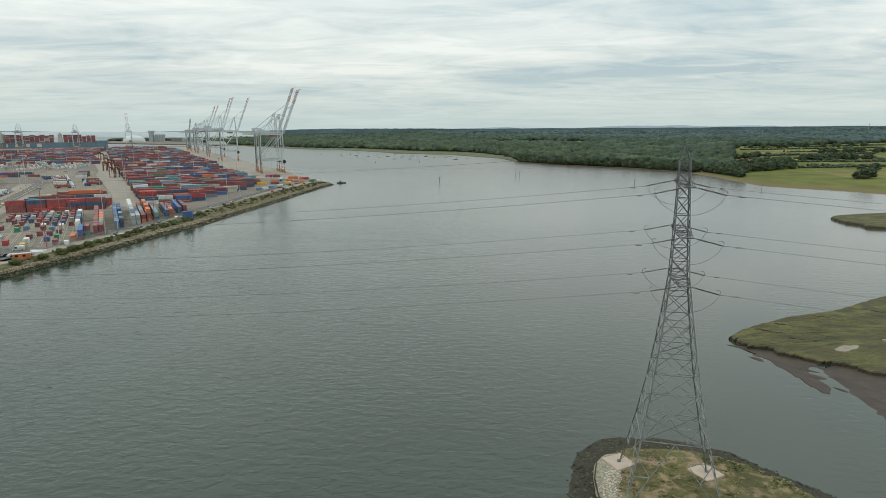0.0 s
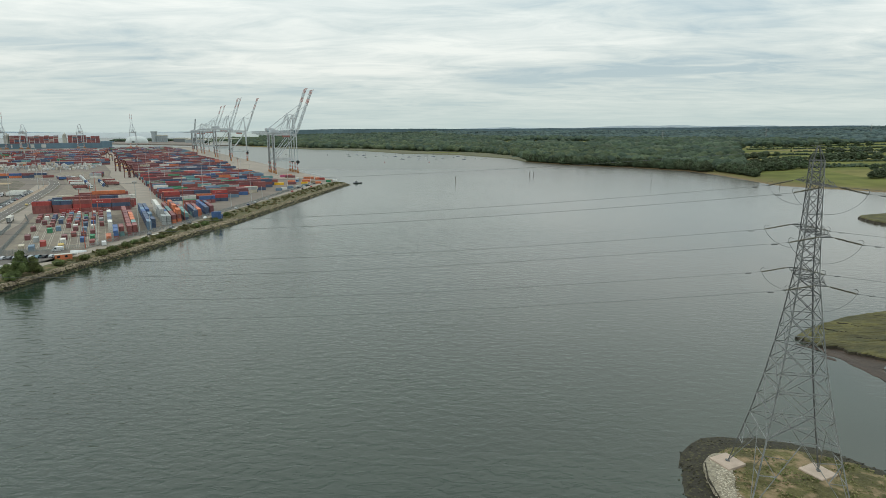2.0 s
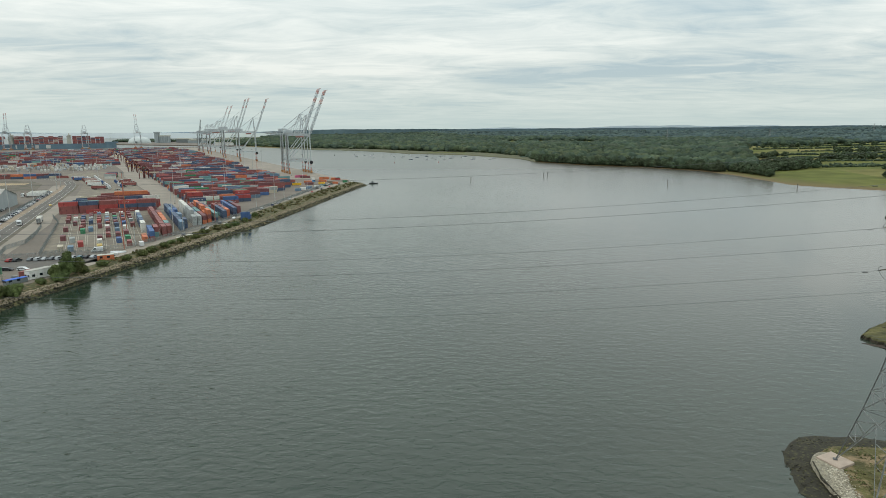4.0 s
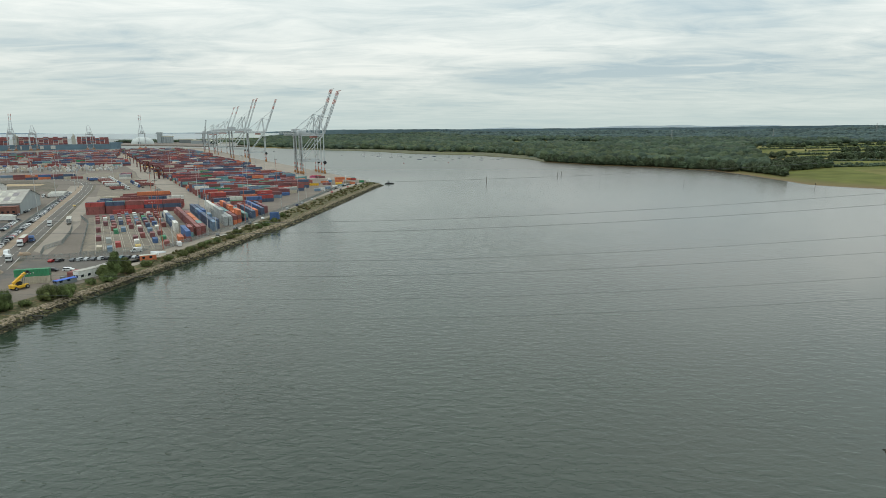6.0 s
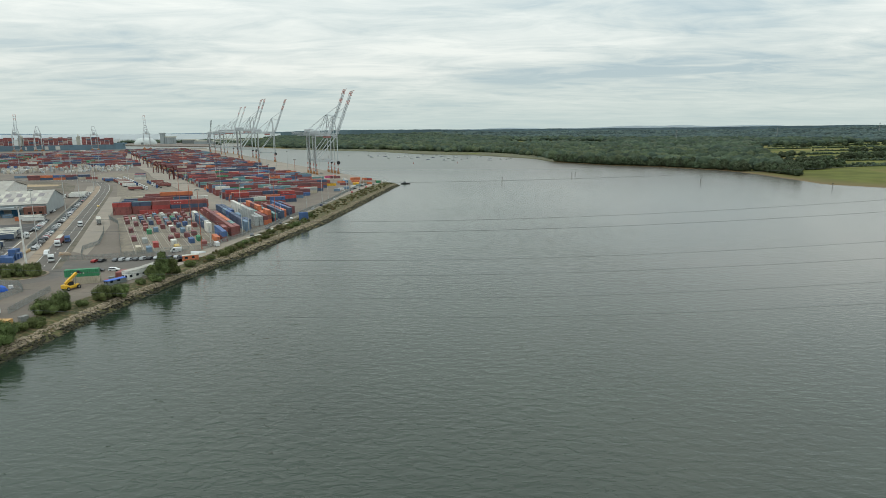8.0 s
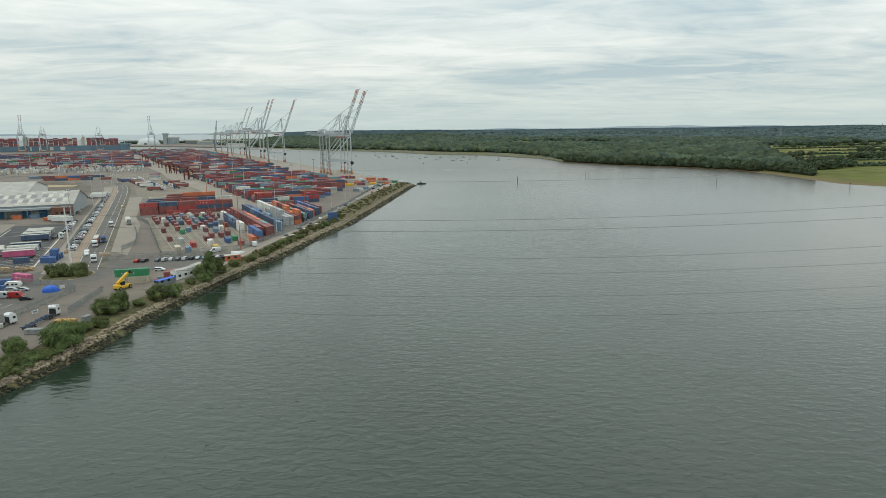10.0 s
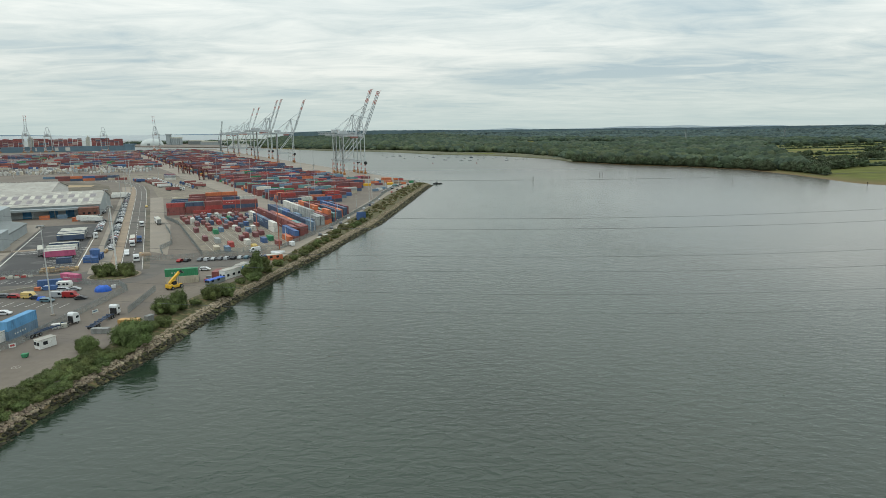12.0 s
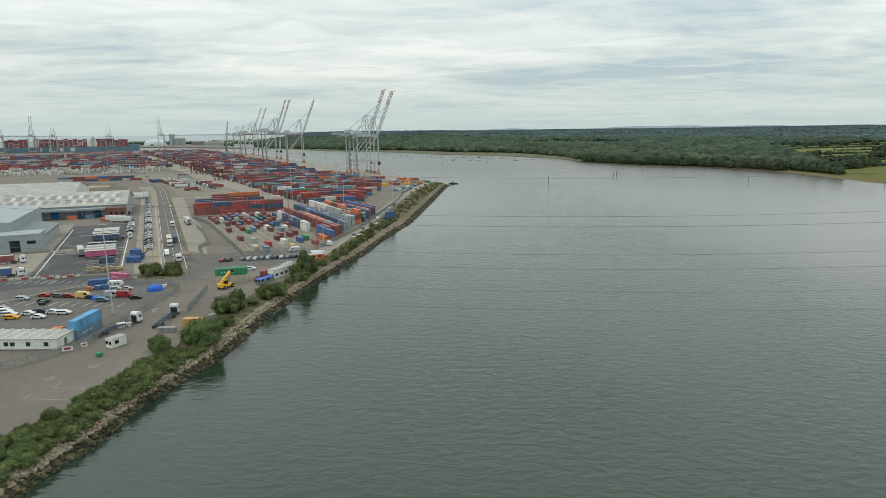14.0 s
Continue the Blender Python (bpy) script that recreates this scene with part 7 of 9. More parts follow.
fence([yd(190.5, -4.6), yd(160.4, 2.5), yd(52, 9), yd(55, 47), yd(104.3, 84.3), yd(167, 121.9), yd(207.2, 146.3), yd(300, 196), yd(343.8, 221.9)], "grey wire fence round the container yard")
fence([yd(52, -15), yd(50, -4), yd(49, 8), yd(46, 38)], "grey palisade fence along the cross road")
fence([yd(60, -8), yd(76, -9), yd(90, -3), yd(122, -3), yd(150, -5)], "grey wire fence beside the access lane")
fence([yd(46, -75), yd(42, -60), yd(40, -44)], "low fence below the lorry park")
fence([yd(86, -33.6), yd(200, -33.6), yd(372, -32)], "green-grey wire fence behind the parked cars")


def light_mast(u, v, h, mat, arms=True, uvs=True):
    x, y = yd(u, v) if uvs else (u, v)
    root = thing("light_mast", pose(x, y, G), ("rust-red" if mat == "pole_red" else "pale grey") + " tall floodlight mast standing in the terminal", "light mast", "floodlight masts")
    part("pole", Build().tube((0, 0, 0), (0, 0, h), 0.4 if mat == "white" else 0.24, 10, 0.26 if mat == "white" else 0.12), M[mat], root)
    part("base", Build().tube((0, 0, 0), (0, 0, 0.5), 0.7, 10), M["concrete"], root)
    if arms:
        part("head_frame", Build().tube((0, 0, h - 0.1), (0, 0, h + 0.15), 1.1, 12), M["galv"], root)
        for k in range(3):
            a = 2 * math.pi * k / 3
            part("floodlight", Build().soft_box(1.1 * math.cos(a) - 0.25, 1.1 * math.cos(a) + 0.25, 1.1 * math.sin(a) - 0.25, 1.1 * math.sin(a) + 0.25, h - 0.55, h - 0.1, 0.05), M["galv"], root)


for _u, _v, _h, _m in ((-25.3, -41.4, 30, "mast"), (97, -31, 30, "mast"), (52.1, 45, 31, "pole_red"), (112.5, 43.4, 31, "pole_red"), (179, 39.8, 31, "pole_red"),
                       (84, 68.5, 31, "mast"), (122, 93.5, 31, "pole_red"), (210, 146, 25, "mast"), (196.7, -29.5, 30, "mast"), (280, -29.6, 30, "mast"), (399, -29.5, 30, "mast"), (429, -30, 30, "mast"),
                       (38.5, -26.2, 28, "white"), (560, -65, 30, "mast"), (239, 72, 31, "mast"), (250, 112, 31, "mast"), (330, 150, 31, "pole_red"), (408, 83, 31, "mast"), (430, 130, 31, "mast"),
                       (480, 56, 31, "mast"), (540, 150, 31, "mast"), (560, 90, 31, "pole_red"), (640, 60, 31, "mast"), (680, 160, 31, "mast"), (760, 90, 31, "mast"), (520, -4, 31, "mast"),
                       (620, -40, 31, "mast"), (620, -100, 31, "mast"), (700, -80, 31, "mast"), (620, -160, 31, "mast"), (760, -150, 31, "mast")):
    light_mast(_u, _v, _h, _m)
for _s in (-70, -20, 70, 130, 190, 250, 310):
    light_mast(*qy(_s, -56 if _s > 40 else -40), 30, "mast", True, False)
for _y in (300, 345, 395, 450, 510, 570, 630):
    light_mast(crest_x(_y) - 20.8, _y, 11, "mast", False, False)


def straddle(m):
    root = thing("straddle_carrier", m, "tall dark red straddle carrier standing in the stack lanes", "straddle carrier", "straddle carriers")
    for y in (-2.3, 2.3):
        part("side_frame", Build().beam((-4, y, 1.4), (4, y, 1.4), 0.9, 0.9).beam((-4.2, y, 11.6), (4.2, y, 11.6), 0.7, 0.9), M["straddle"], root)
        for x in (-3.6, 3.6):
            part("leg", Build().beam((x, y, 1.4), (x, y, 11.6), 0.65), M["straddle"], root)
        for x in (-3.4, -1.2, 1.2, 3.4):
            wheel(root, x, y, 0.75, 0.5)
    part("top_frame", Build().box(-4.2, 4.2, -2.6, 2.6, 11.6, 12.3).soft_box(-2, 3, -1.8, 1.8, 12.3, 13.4, 0.15), M["straddle"], root)
    part("cab", Build().soft_box(3.6, 5.2, -2.6, -1.0, 8.8, 11.2, 0.15), M["glass"], root)
    part("spreader", Build().box(-3.5, 3.5, -1.2, 1.2, 8.0, 8.5), M["yellow"], root)
    return root


_sc = straddle(at(511, 41.5, G + 0.02, 4))
for _u, _v in ((516, 47), (640, 24), (634, 30), (610, 36), (700, 26), (760, 16), (860, 8), (930, -4), (1000, -14), (566, 44), (690, 30), (780, 44)):
    copy_thing(_sc, at(_u, _v, G + 0.02, rnd.uniform(-8, 8)))


# ---------------------------------------------------------------- the terminal's far, western part
def west_yard():
    rows = []
    for u0, u1, v0, v1, tiers in ((552, 560, -50, -45, (1,)), (556, 566, -108, -48, (2,)), (600, 606, -128, -104, (1,)), (520, 560, 2, 8, (1, 2)), (806, 812, -134, -2, (2,)), (820, 838, -130, -8, (2, 3)), (850, 872, -126, -12, (1, 2, 3)), (890, 930, -124, -16, (2, 3)),
                                  (950, 1000, -150, -30, (2, 3)), (1030, 1120, -170, -36, (2, 3)), (1150, 1240, -170, -44, (2, 3)), (1270, 1420, -190, -50, (2, 3)), (830, 850, -240, -170, (1, 2)), (880, 930, -260, -150, (1, 2)),
                                  (980, 1100, -330, -200, (1, 2)), (1150, 1300, -360, -200, (2, 3)), (660, 680, -260, -200, (1, 2))):
        u = u0
        while u <= u1:
            v = v0
            while v < v1:
                if rnd.random() < 0.86 and quay_w(u, v + 6) < -64:
                    rows.append((u, v + 6.1, rnd.choice(tiers), True, 12.19))
                v += 12.5
            u += rnd.choice((2.7, 2.7, 5.0, 9.0))
    u = 1015.0
    while u < 1500:
        v = 81.5 - 0.1025 * (u - 230) + rnd.uniform(0, 4)
        while quay_w(u, v + 6.1) < -66:
            if rnd.random() < 0.9:
                rows.append((u, v + 6.1, rnd.choice((1, 2, 3)), True, 12.19))
            v += 12.5
        u += rnd.choice((4.0, 5.0, 9.0))
    far_boxes("container_stacks", rows, "distant blocks of stacked red and brown containers", M["box_mixed"])
    # rows of pale refrigerated boxes and tank containers
    b = Build()
    for u in (690, 706, 722, 738, 754, 770, 786):
        for v in np.arange(-245, -10 + (u - 690) * 0.02, 4.3):
            if rnd.random() < 0.62:
                x, y = yd(u, v)
                h = 2.59 * rnd.choice((1, 1, 2))
                t = pose(x, y, G, 0, 0, 115)
                c = [t @ Vector(p) for p in ((-3, -1.2, 0.0), (3, -1.2, 0.0), (3, 1.2, 0.0), (-3, 1.2, 0.0), (-3, -1.2, h), (3, -1.2, h), (3, 1.2, h), (-3, 1.2, h))]
                b.add(c, [(3, 2, 1, 0), (4, 5, 6, 7), (0, 1, 5, 4), (1, 2, 6, 5), (2, 3, 7, 6), (3, 0, 4, 7)])
    thing("tank_containers", pose(0, 0, 0), "rows of pale tank and refrigerated containers", "containers", kind="stuff", b=b, mats=M["pale_mixed"])
    for k in range(4):
        place(TL["navy"], at(556 + k * 5, -60 - k * 12, G + 0.02, 90))


west_yard()


BERTH = Vector((-1227.0, 1646.0))
BD, BN = Vector((0.874, 0.485)), Vector((-0.485, 0.874))


def berth(t, off):
    p = BERTH + BD * t + BN * off
    return p.x, p.y


def ship():
    """A large container ship moored behind the western stacks; local x runs aft from the bow."""
    root = thing("container_ship", pose(*berth(258, 36), 0, 0, 0, 209), "huge blue-hulled container ship stacked with red containers", "ship")
    L = 395
    out = [(0, 0), (10, -14), (30, -24), (60, -28), (L - 20, -28), (L, -22), (L, 22), (L - 20, 28), (60, 28), (30, 24), (10, 14)]
    part("hull", Build().prism(out, -2, 20), M["hull"], root, "dull blue hull")
    part("bow", Build().prism([(-6, 0), (8, -13), (30, -24), (34, -24), (34, 24), (30, 24), (8, 13)], 20, 25), M["hull"], root)
    part("forecastle_mast", Build().beam((16, 0, 24), (16, 0, 40), 1.2).beam((16, -5, 34), (16, 5, 34), 0.8), M["white"], root)
    for x in (132, 290):
        h = Build().box(x, x + 11, -26, 26, 20, 45).box(x - 0.5, x + 8, -29, 29, 45, 49).box(x + 3, x + 6, -2, 2, 49, 54)
        part("superstructure", h, M["roof_pale"], root, "cream accommodation tower")
    bx = Build()
    x = 36.0
    while x < L - 20:
        if not (120 < x < 144 or 278 < x < 302):
            top0 = rnd.choice((8, 8, 9, 9)) if x > 70 else rnd.choice((7, 8))
            for j in range(-11, 11):
                top = max(5, top0 - rnd.choice((0, 0, 0, 0, 1)))
                for t in range(top):
                    if j > 8 or t >= top - 2:
                        bx.box(x, x + 12.1, j * 2.5, j * 2.5 + 2.4, 20.2 + t * 2.75, 22.85 + t * 2.75)
        x += 13.2
    o = part("deck_cargo", bx, M["box_ship"], root, "deck stacks of red and brown containers")
    tagged(o, kind="stuff")
    for k, xx in enumerate((190, 222, 254, 280)):
        part("hull_mark", Build().box(xx, xx + 13 - 3 * k, 28.0, 28.4, 6, 17), M["paint"], root, "large plain white block on the hull side")


ship()
for _t, _c in ((-73, low_crane), (-3, crane), (46, low_crane), (180, low_crane)):
    copy_thing(_c, pose(*berth(_t, -4), G, 0, 0, 119))
copy_thing(crane, pose(*berth(314, -6), G, 0, 0, 119))


def dome(m):
    root = thing("storage_dome", m, "white domed bulk storage shed at the dockside", "storage shed")
    v, f = [], []
    n, r = 28, 8
    for j in range(r + 1):
        a = math.pi / 2 * j / r
        for k in range(n):
            t = 2 * math.pi * k / n
            v.append((52 * math.cos(a) ** 0.8 * math.cos(t), 34 * math.cos(a) ** 0.8 * math.sin(t), 31 * math.sin(a)))
    for j in range(r):
        f += [(j * n + k, j * n + (k + 1) % n, (j + 1) * n + (k + 1) % n, (j + 1) * n + k) for k in range(n)]
    part("shell", Build().add(v, f), M["clad_pale"], root)
    part("doorway", Build().box(-6, 6, -34.4, -29, 0, 9), M["clad_dark"], root)


dome(pose(-1248, 2400, G))


def silo_block(m):
    root = thing("grain_silo", m, "tall pale concrete grain silo block with a head house", "silo")
    part("tower", Build().box(-9, 9, -10, 10, 0, 46).box(-11, 11, -12, 12, 46, 52), M["clad_grey"], root)
    for k in range(5):
        part("bin", Build().tube((14 + k * 11, 0, 0), (14 + k * 11, 0, 30), 6, 16), M["clad_grey"], root)
    part("conveyor_house", Build().box(8, 66, -4, 4, 30, 35), M["roof_pale"], root)


silo_block(pose(-1215, 2480, G))


def dock_shed(x, y, l, w, h, turn, mat):
    root = thing("dock_shed", pose(x, y, G, 0, 0, turn), "low pale dock shed in the distance", "shed", "distant dock sheds")
    part("wall", Build().box(-l / 2, l / 2, -w / 2, w / 2, 0, h), M[mat], root)
    part("roof", Build().side_prism([(-l / 2 - 1, h), (l / 2 + 1, h), (l / 2 - 6, h + w * 0.12), (-l / 2 + 6, h + w * 0.12)], -w / 2 - 1, w / 2 + 1), M["roof_pale"], root)


for _a in ((-1020, 2420, 90, 40, 12, 10, "clad_grey"), (-940, 2360, 60, 30, 10, 20, "clad_grey"), (-1110, 2500, 70, 36, 16, 5, "clad_dark"), (-880, 2440, 80, 40, 14, 0, "clad_grey"), (-1000, 2600, 120, 40, 14, 0, "clad_dark"), (-790, 2060, 70, 30, 9, 25, "white"), (-1350, 1500, 90, 40, 10, 0, "white")):
    dock_shed(*_a)


def mobile_crane(m):
    root = thing("harbour_crane", m, "dark slewing harbour crane with an upright jib", "crane")
    part("tower", Build().beam((0, 0, 0), (0, 0, 32), 5, 5), M["clad_dark"], root)
    part("house", Build().soft_box(-6, 6, -4, 4, 24, 34, 0.5), M["clad_dark"], root)
    jib = Build()
    lattice(jib, (2, 0, 32), (10, 0, 92), (0, 2.6, 0), (2.6, 0, 0), 14, 0.4, 0.7)
    part("jib", jib, M["clad_dark"], root)
    part("stay", Build().beam((-5, 0, 34), (9, 0, 84), 0.4).beam((-5, 0, 34), (-3, 0, 48), 0.8), M["clad_dark"], root)


mobile_crane(pose(*qy(985, -16), G, 0, 0, 30))

# things on the quay corner
for _s, _w, _l, _c in ((-90, -20, 12.19, "orange"), (-60, -34, 12.19, "maroon"), (-50, -38, 12.19, "magenta"), (-46, -34, 12.19, "orange"), (-104, -8, 6.06, "red"), (-96, -6, 6.06, "teal"), (-100, -12, 6.06, "orange")):
    near_box(pose(*qy(_s, _w), G, 0, 0, rnd.uniform(10, 40)), _l, _c, "on the quay corner")
for _k in range(6):
    cabin_block(pose(*qy(-118 + _k * 5, -42 + _k * 1.5), G, 0, 0, 25 + _k), 6, 3, 2.8, M["white" if _k % 2 else "box_light_blue"], "small white and blue quayside hut")
for _y in (330, 352, 372, 392, 440, 462, 475, 500, 560, 586, 610, 640):
    car(crest_x(_y) - 13.2, _y + 2, 95 + rnd.uniform(-8, 8))


# ---------------------------------------------------------------- small things of the yard
def pallet_stack(m, n, load, label):
    root = thing("pallet_stack", m, label, "pallets", "timber stacks")
    for k in range(n):
        z = k * 0.16
        b = Build()
        for y in (-0.5, 0.0, 0.5):
            b.box(-0.6, 0.6, y - 0.05, y + 0.05, z, z + 0.1)
        for x in (-0.52, -0.26, 0, 0.26, 0.52):
            b.box(x - 0.06, x + 0.06, -0.55, 0.55, z + 0.1, z + 0.13)
        part("pallet", b, M["wood"], root)
    if load:
        part("timber", Build().soft_box(-0.58, 0.58, -0.52, 0.52, n * 0.16, n * 0.16 + load, 0.03), M["wood"], root)
    return root


for _k in range(16):
    pallet_stack(at(43.5 + (_k % 2) * 3.2 + rnd.uniform(-0.5, 0.5), -54 + (_k // 2) * 1.75, G + 0.02, rnd.uniform(-8, 8)) @ Matrix.Diagonal((1.5, 1.3, 1.0, 1)), rnd.choice((3, 5, 7)), rnd.choice((0, 0.5, 1.0)),
                 "stack of pale wooden pallets and timber in the lorry park")
for _k, (_u, _v) in enumerate(((82, -32.6), (84.5, -32.8), (79, -33), (66, -14.6), (64, -16.4), (67.5, -17.4))):
    pallet_stack(at(_u, _v, G + 0.02, 20 * _k), 4, 0.6, "small stack of pale wooden pallets beside the road")


def barrier_row(u0, v0, u1, v1, n):
    for k in range(n):
        t = (k + 0.5) / n
        x0, y0 = yd(u0 + (u1 - u0) * t, v0 + (v1 - v0) * t)
        red = k % 3 == 1
        thing("road_barrier", at(u0 + (u1 - u0) * t, v0 + (v1 - v0) * t, G + 0.02, 90), ("red" if red else "white") + " plastic water-filled road barrier", "barrier", "road barriers",
              b=Build().side_prism([(-0.9, 0), (0.9, 0), (0.85, 0.35), (0.8, 0.9), (-0.8, 0.9), (-0.85, 0.35)], -0.22, 0.22), mats=M["box_red"] if red else M["roof_pale"])


barrier_row(42.5, -86, 40.2, -58.5, 12)
barrier_row(38.6, -70, 38.4, -56, 6)


def heap(m, label, mat, r, h, seed):
    """Something bulky under a sheet."""
    b = Build()
    n, rings = 16, 5
    v = []
    for k in range(rings):
        t = k / rings
        for i in range(n):
            a = 2 * math.pi * i / n
            q = r * (1 - 0.75 * t ** 1.6) * (1 + 0.16 * noise.noise((math.cos(a) * 1.5, math.sin(a) * 1.5, seed + t)))
            v.append((q * math.cos(a), q * 0.7 * math.sin(a), h * math.sin(t * 1.6) * (1 + 0.15 * noise.noise((math.cos(a) * 2, math.sin(a) * 2, seed)))))
    v.append((0, 0, h * 0.98))
    f = [(k * n + i, k * n + (i + 1) % n, (k + 1) * n + (i + 1) % n, (k + 1) * n + i) for k in range(rings - 1) for i in range(n)]
    f += [((rings - 1) * n + i, (rings - 1) * n + (i + 1) % n, len(v) - 1) for i in range(n)]
    return thing("covered_heap", m, label, "covered heap", b=b.add(v, f), mats=M[mat])


heap(pose(-246.9, 214.0, G, 0, 0, 12), "crumpled bright blue tarpaulin over a heap in the car park", "tarp_blue", 2.9, 2.3, 2.0)
heap(pose(-262.0, 202.6, G, 0, 0, 5), "blue sheeted heap beside parked cars", "tarp_blue", 1.9, 1.3, 5.0)
heap(pose(-261.8, 277.6, G, 0, 0, 40), "heap of yellowish scrap and tyres beside the road", "rust_paint", 3.0, 1.6, 8.0)


def skip_bin(m, mat, label, s=1.0):
    root = thing("waste_bin", m, label, "bin")
    part("body", Build().side_prism([(-0.7 * s, 0.15), (0.7 * s, 0.15), (0.95 * s, 1.25 * s), (-0.95 * s, 1.25 * s)], -0.75 * s, 0.75 * s), M[mat], root)
    part("lid", Build().soft_box(-0.98 * s, 0.98 * s, -0.78 * s, 0.78 * s, 1.25 * s, 1.36 * s, 0.03), M[mat], root)
    for x in (-0.6, 0.6):
        part("castor", Build().box(x * s - 0.1, x * s + 0.1, -0.5 * s, 0.5 * s, 0.0, 0.15), M["black"], root)


skip_bin(pose(-246.4, 160.2, G + 0.02, 0, 0, 20), "tarp_blue", "blue steel waste bin beside the site cabin", 1.25)
skip_bin(pose(-231.4, 148.6, G + 0.02, 0, 0, 10), "box_green", "green wheeled waste bin beside the gate hut", 0.8)


def fence_sign(m, w, h, col):
    root = thing("fence_sign", m, "white sign board with a plain coloured block on the fence", "sign", "fence signs")
    part("board", Build().box(-w / 2, w / 2, -0.03, 0.03, 0.7, 0.7 + h), M["white"], root)
    part("sign_block", Build().box(-w * 0.32, w * 0.32, -0.045, -0.03, 0.7 + h * 0.3, 0.7 + h * 0.75), M[col], root)
    for x in (-w / 2 + 0.1, w / 2 - 0.1):
        part("post", Build().box(x - 0.04, x + 0.04, 0.03, 0.1, 0, 0.7 + h), M["galv"], root)


fence_sign(pose(-241.0, 150.8, G, 0, 0, 28), 2.6, 1.3, "box_red")
fence_sign(pose(-238.4, 154.0, G, 0, 0, 40), 1.6, 1.2, "box_red")
fence_sign(pose(-233.6, 185.4, G, 0, 0, 66), 2.2, 1.0, "box_steel_blue")


def crate(m, l, w, h, mat, label, group=""):
    root = thing("storage_crate", m, label, "crate", group)
    part("body", Build().soft_box(-l / 2, l / 2, -w / 2, w / 2, 0.08, h, 0.04), M[mat], root)
    part("lid", Build().box(-l / 2 - 0.03, l / 2 + 0.03, -w / 2 - 0.03, w / 2 + 0.03, h, h + 0.06), M[mat], root)
    part("skid", Build().box(-l / 2, l / 2, -w / 2, -w / 2 + 0.2, 0, 0.08).box(-l / 2, l / 2, w / 2 - 0.2, w / 2, 0, 0.08), M["black"], root)


for _x, _y, _t, _l, _w, _h, _c in ((-237.6, 171.6, 30, 2.2, 1.4, 1.5, "white"), (-235.8, 172.6, 30, 1.6, 1.2, 1.3, "roof_pale"), (-266.5, 216.4, 5, 2.4, 1.5, 1.6, "box_blue"), (-268.8, 215.6, 5, 2.0, 1.4, 1.4, "box_blue"),
                                   (-271.4, 214.6, 8, 1.8, 1.4, 1.3, "box_orange"), (-245.2, 218.2, 30, 1.5, 1.0, 1.2, "white"), 
                                   (-214.2, 231.6, 20, 2.0, 1.4, 1.4, "galv"), (-213.6, 227.0, 10, 1.2, 1.0, 1.3, "box_red"), (-199.0, 279.0, 20, 2.0, 1.2, 1.0, "white")):
    crate(pose(_x, _y, G + 0.02, 0, 0, _t), _l, _w, _h, _c, {"white": "white", "roof_pale": "cream", "box_blue": "blue", "box_orange": "orange", "galv": "grey steel", "box_red": "red"}[_c] + " storage crate standing on the yard", "storage crates")
# planks and an upturned boat on the top of the bank
for _x, _y, _t in ((-187.8, 324.4, 62), (-186.0, 332, 66), (-183.8, 350.9, 68), (-182.8, 356, 70), (-179.8, 372.6, 74)):
    root = thing("plank_stack", pose(_x, _y, G, 0, 0, _t), "low stack of pale planks on the bank top", "planks", "plank stacks")
    for _j in range(5):
        part("plank", Build().box(-2.6 + 0.2 * _j, 2.4 + 0.15 * _j, -1.0 + _j * 0.4, -0.64 + _j * 0.4, 0.3, 0.42), M["roof_pale"], root)
    part("bearer", Build().box(-1.8, -1.5, -1.0, 1.0, 0, 0.3).box(1.5, 1.8, -1.0, 1.0, 0, 0.3), M["wood"], root)
_b = Build()
_v = []
for _i in range(9):
    _t = _i / 8
    _w = 1.25 * math.sin(math.pi * min(1, _t * 0.62 + 0.36)) if _i < 8 else 0.05
    for _q in (-1, -0.6, 0, 0.6, 1):
        _v.append(((_t - 0.5) * 7, _q * _w, 1.2 * (1 - _q * _q) * (1 - 0.3 * _t) + 0.05))
_b.add(_v, [(i * 5 + j, i * 5 + j + 1, (i + 1) * 5 + j + 1, (i + 1) * 5 + j) for i in range(8) for j in range(4)])
thing("upturned_boat", pose(-200.0, 283.5, G, 0, 0, 20), "white upturned boat hull lying on the bank", "boat", b=_b, mats=M["sail"])
for _u, _v, _n, _c, _s in ((82, -48.4, 3, "paint", 1.9), (141, -51.0, 9, "paint", 1.0), (132, -51.0, 9, "paint", 1.0)):
    trailer_marks(at(_u - 1.31, _v, G, 90), 13, M[_c], 2.1, 3.1, _n, _s)

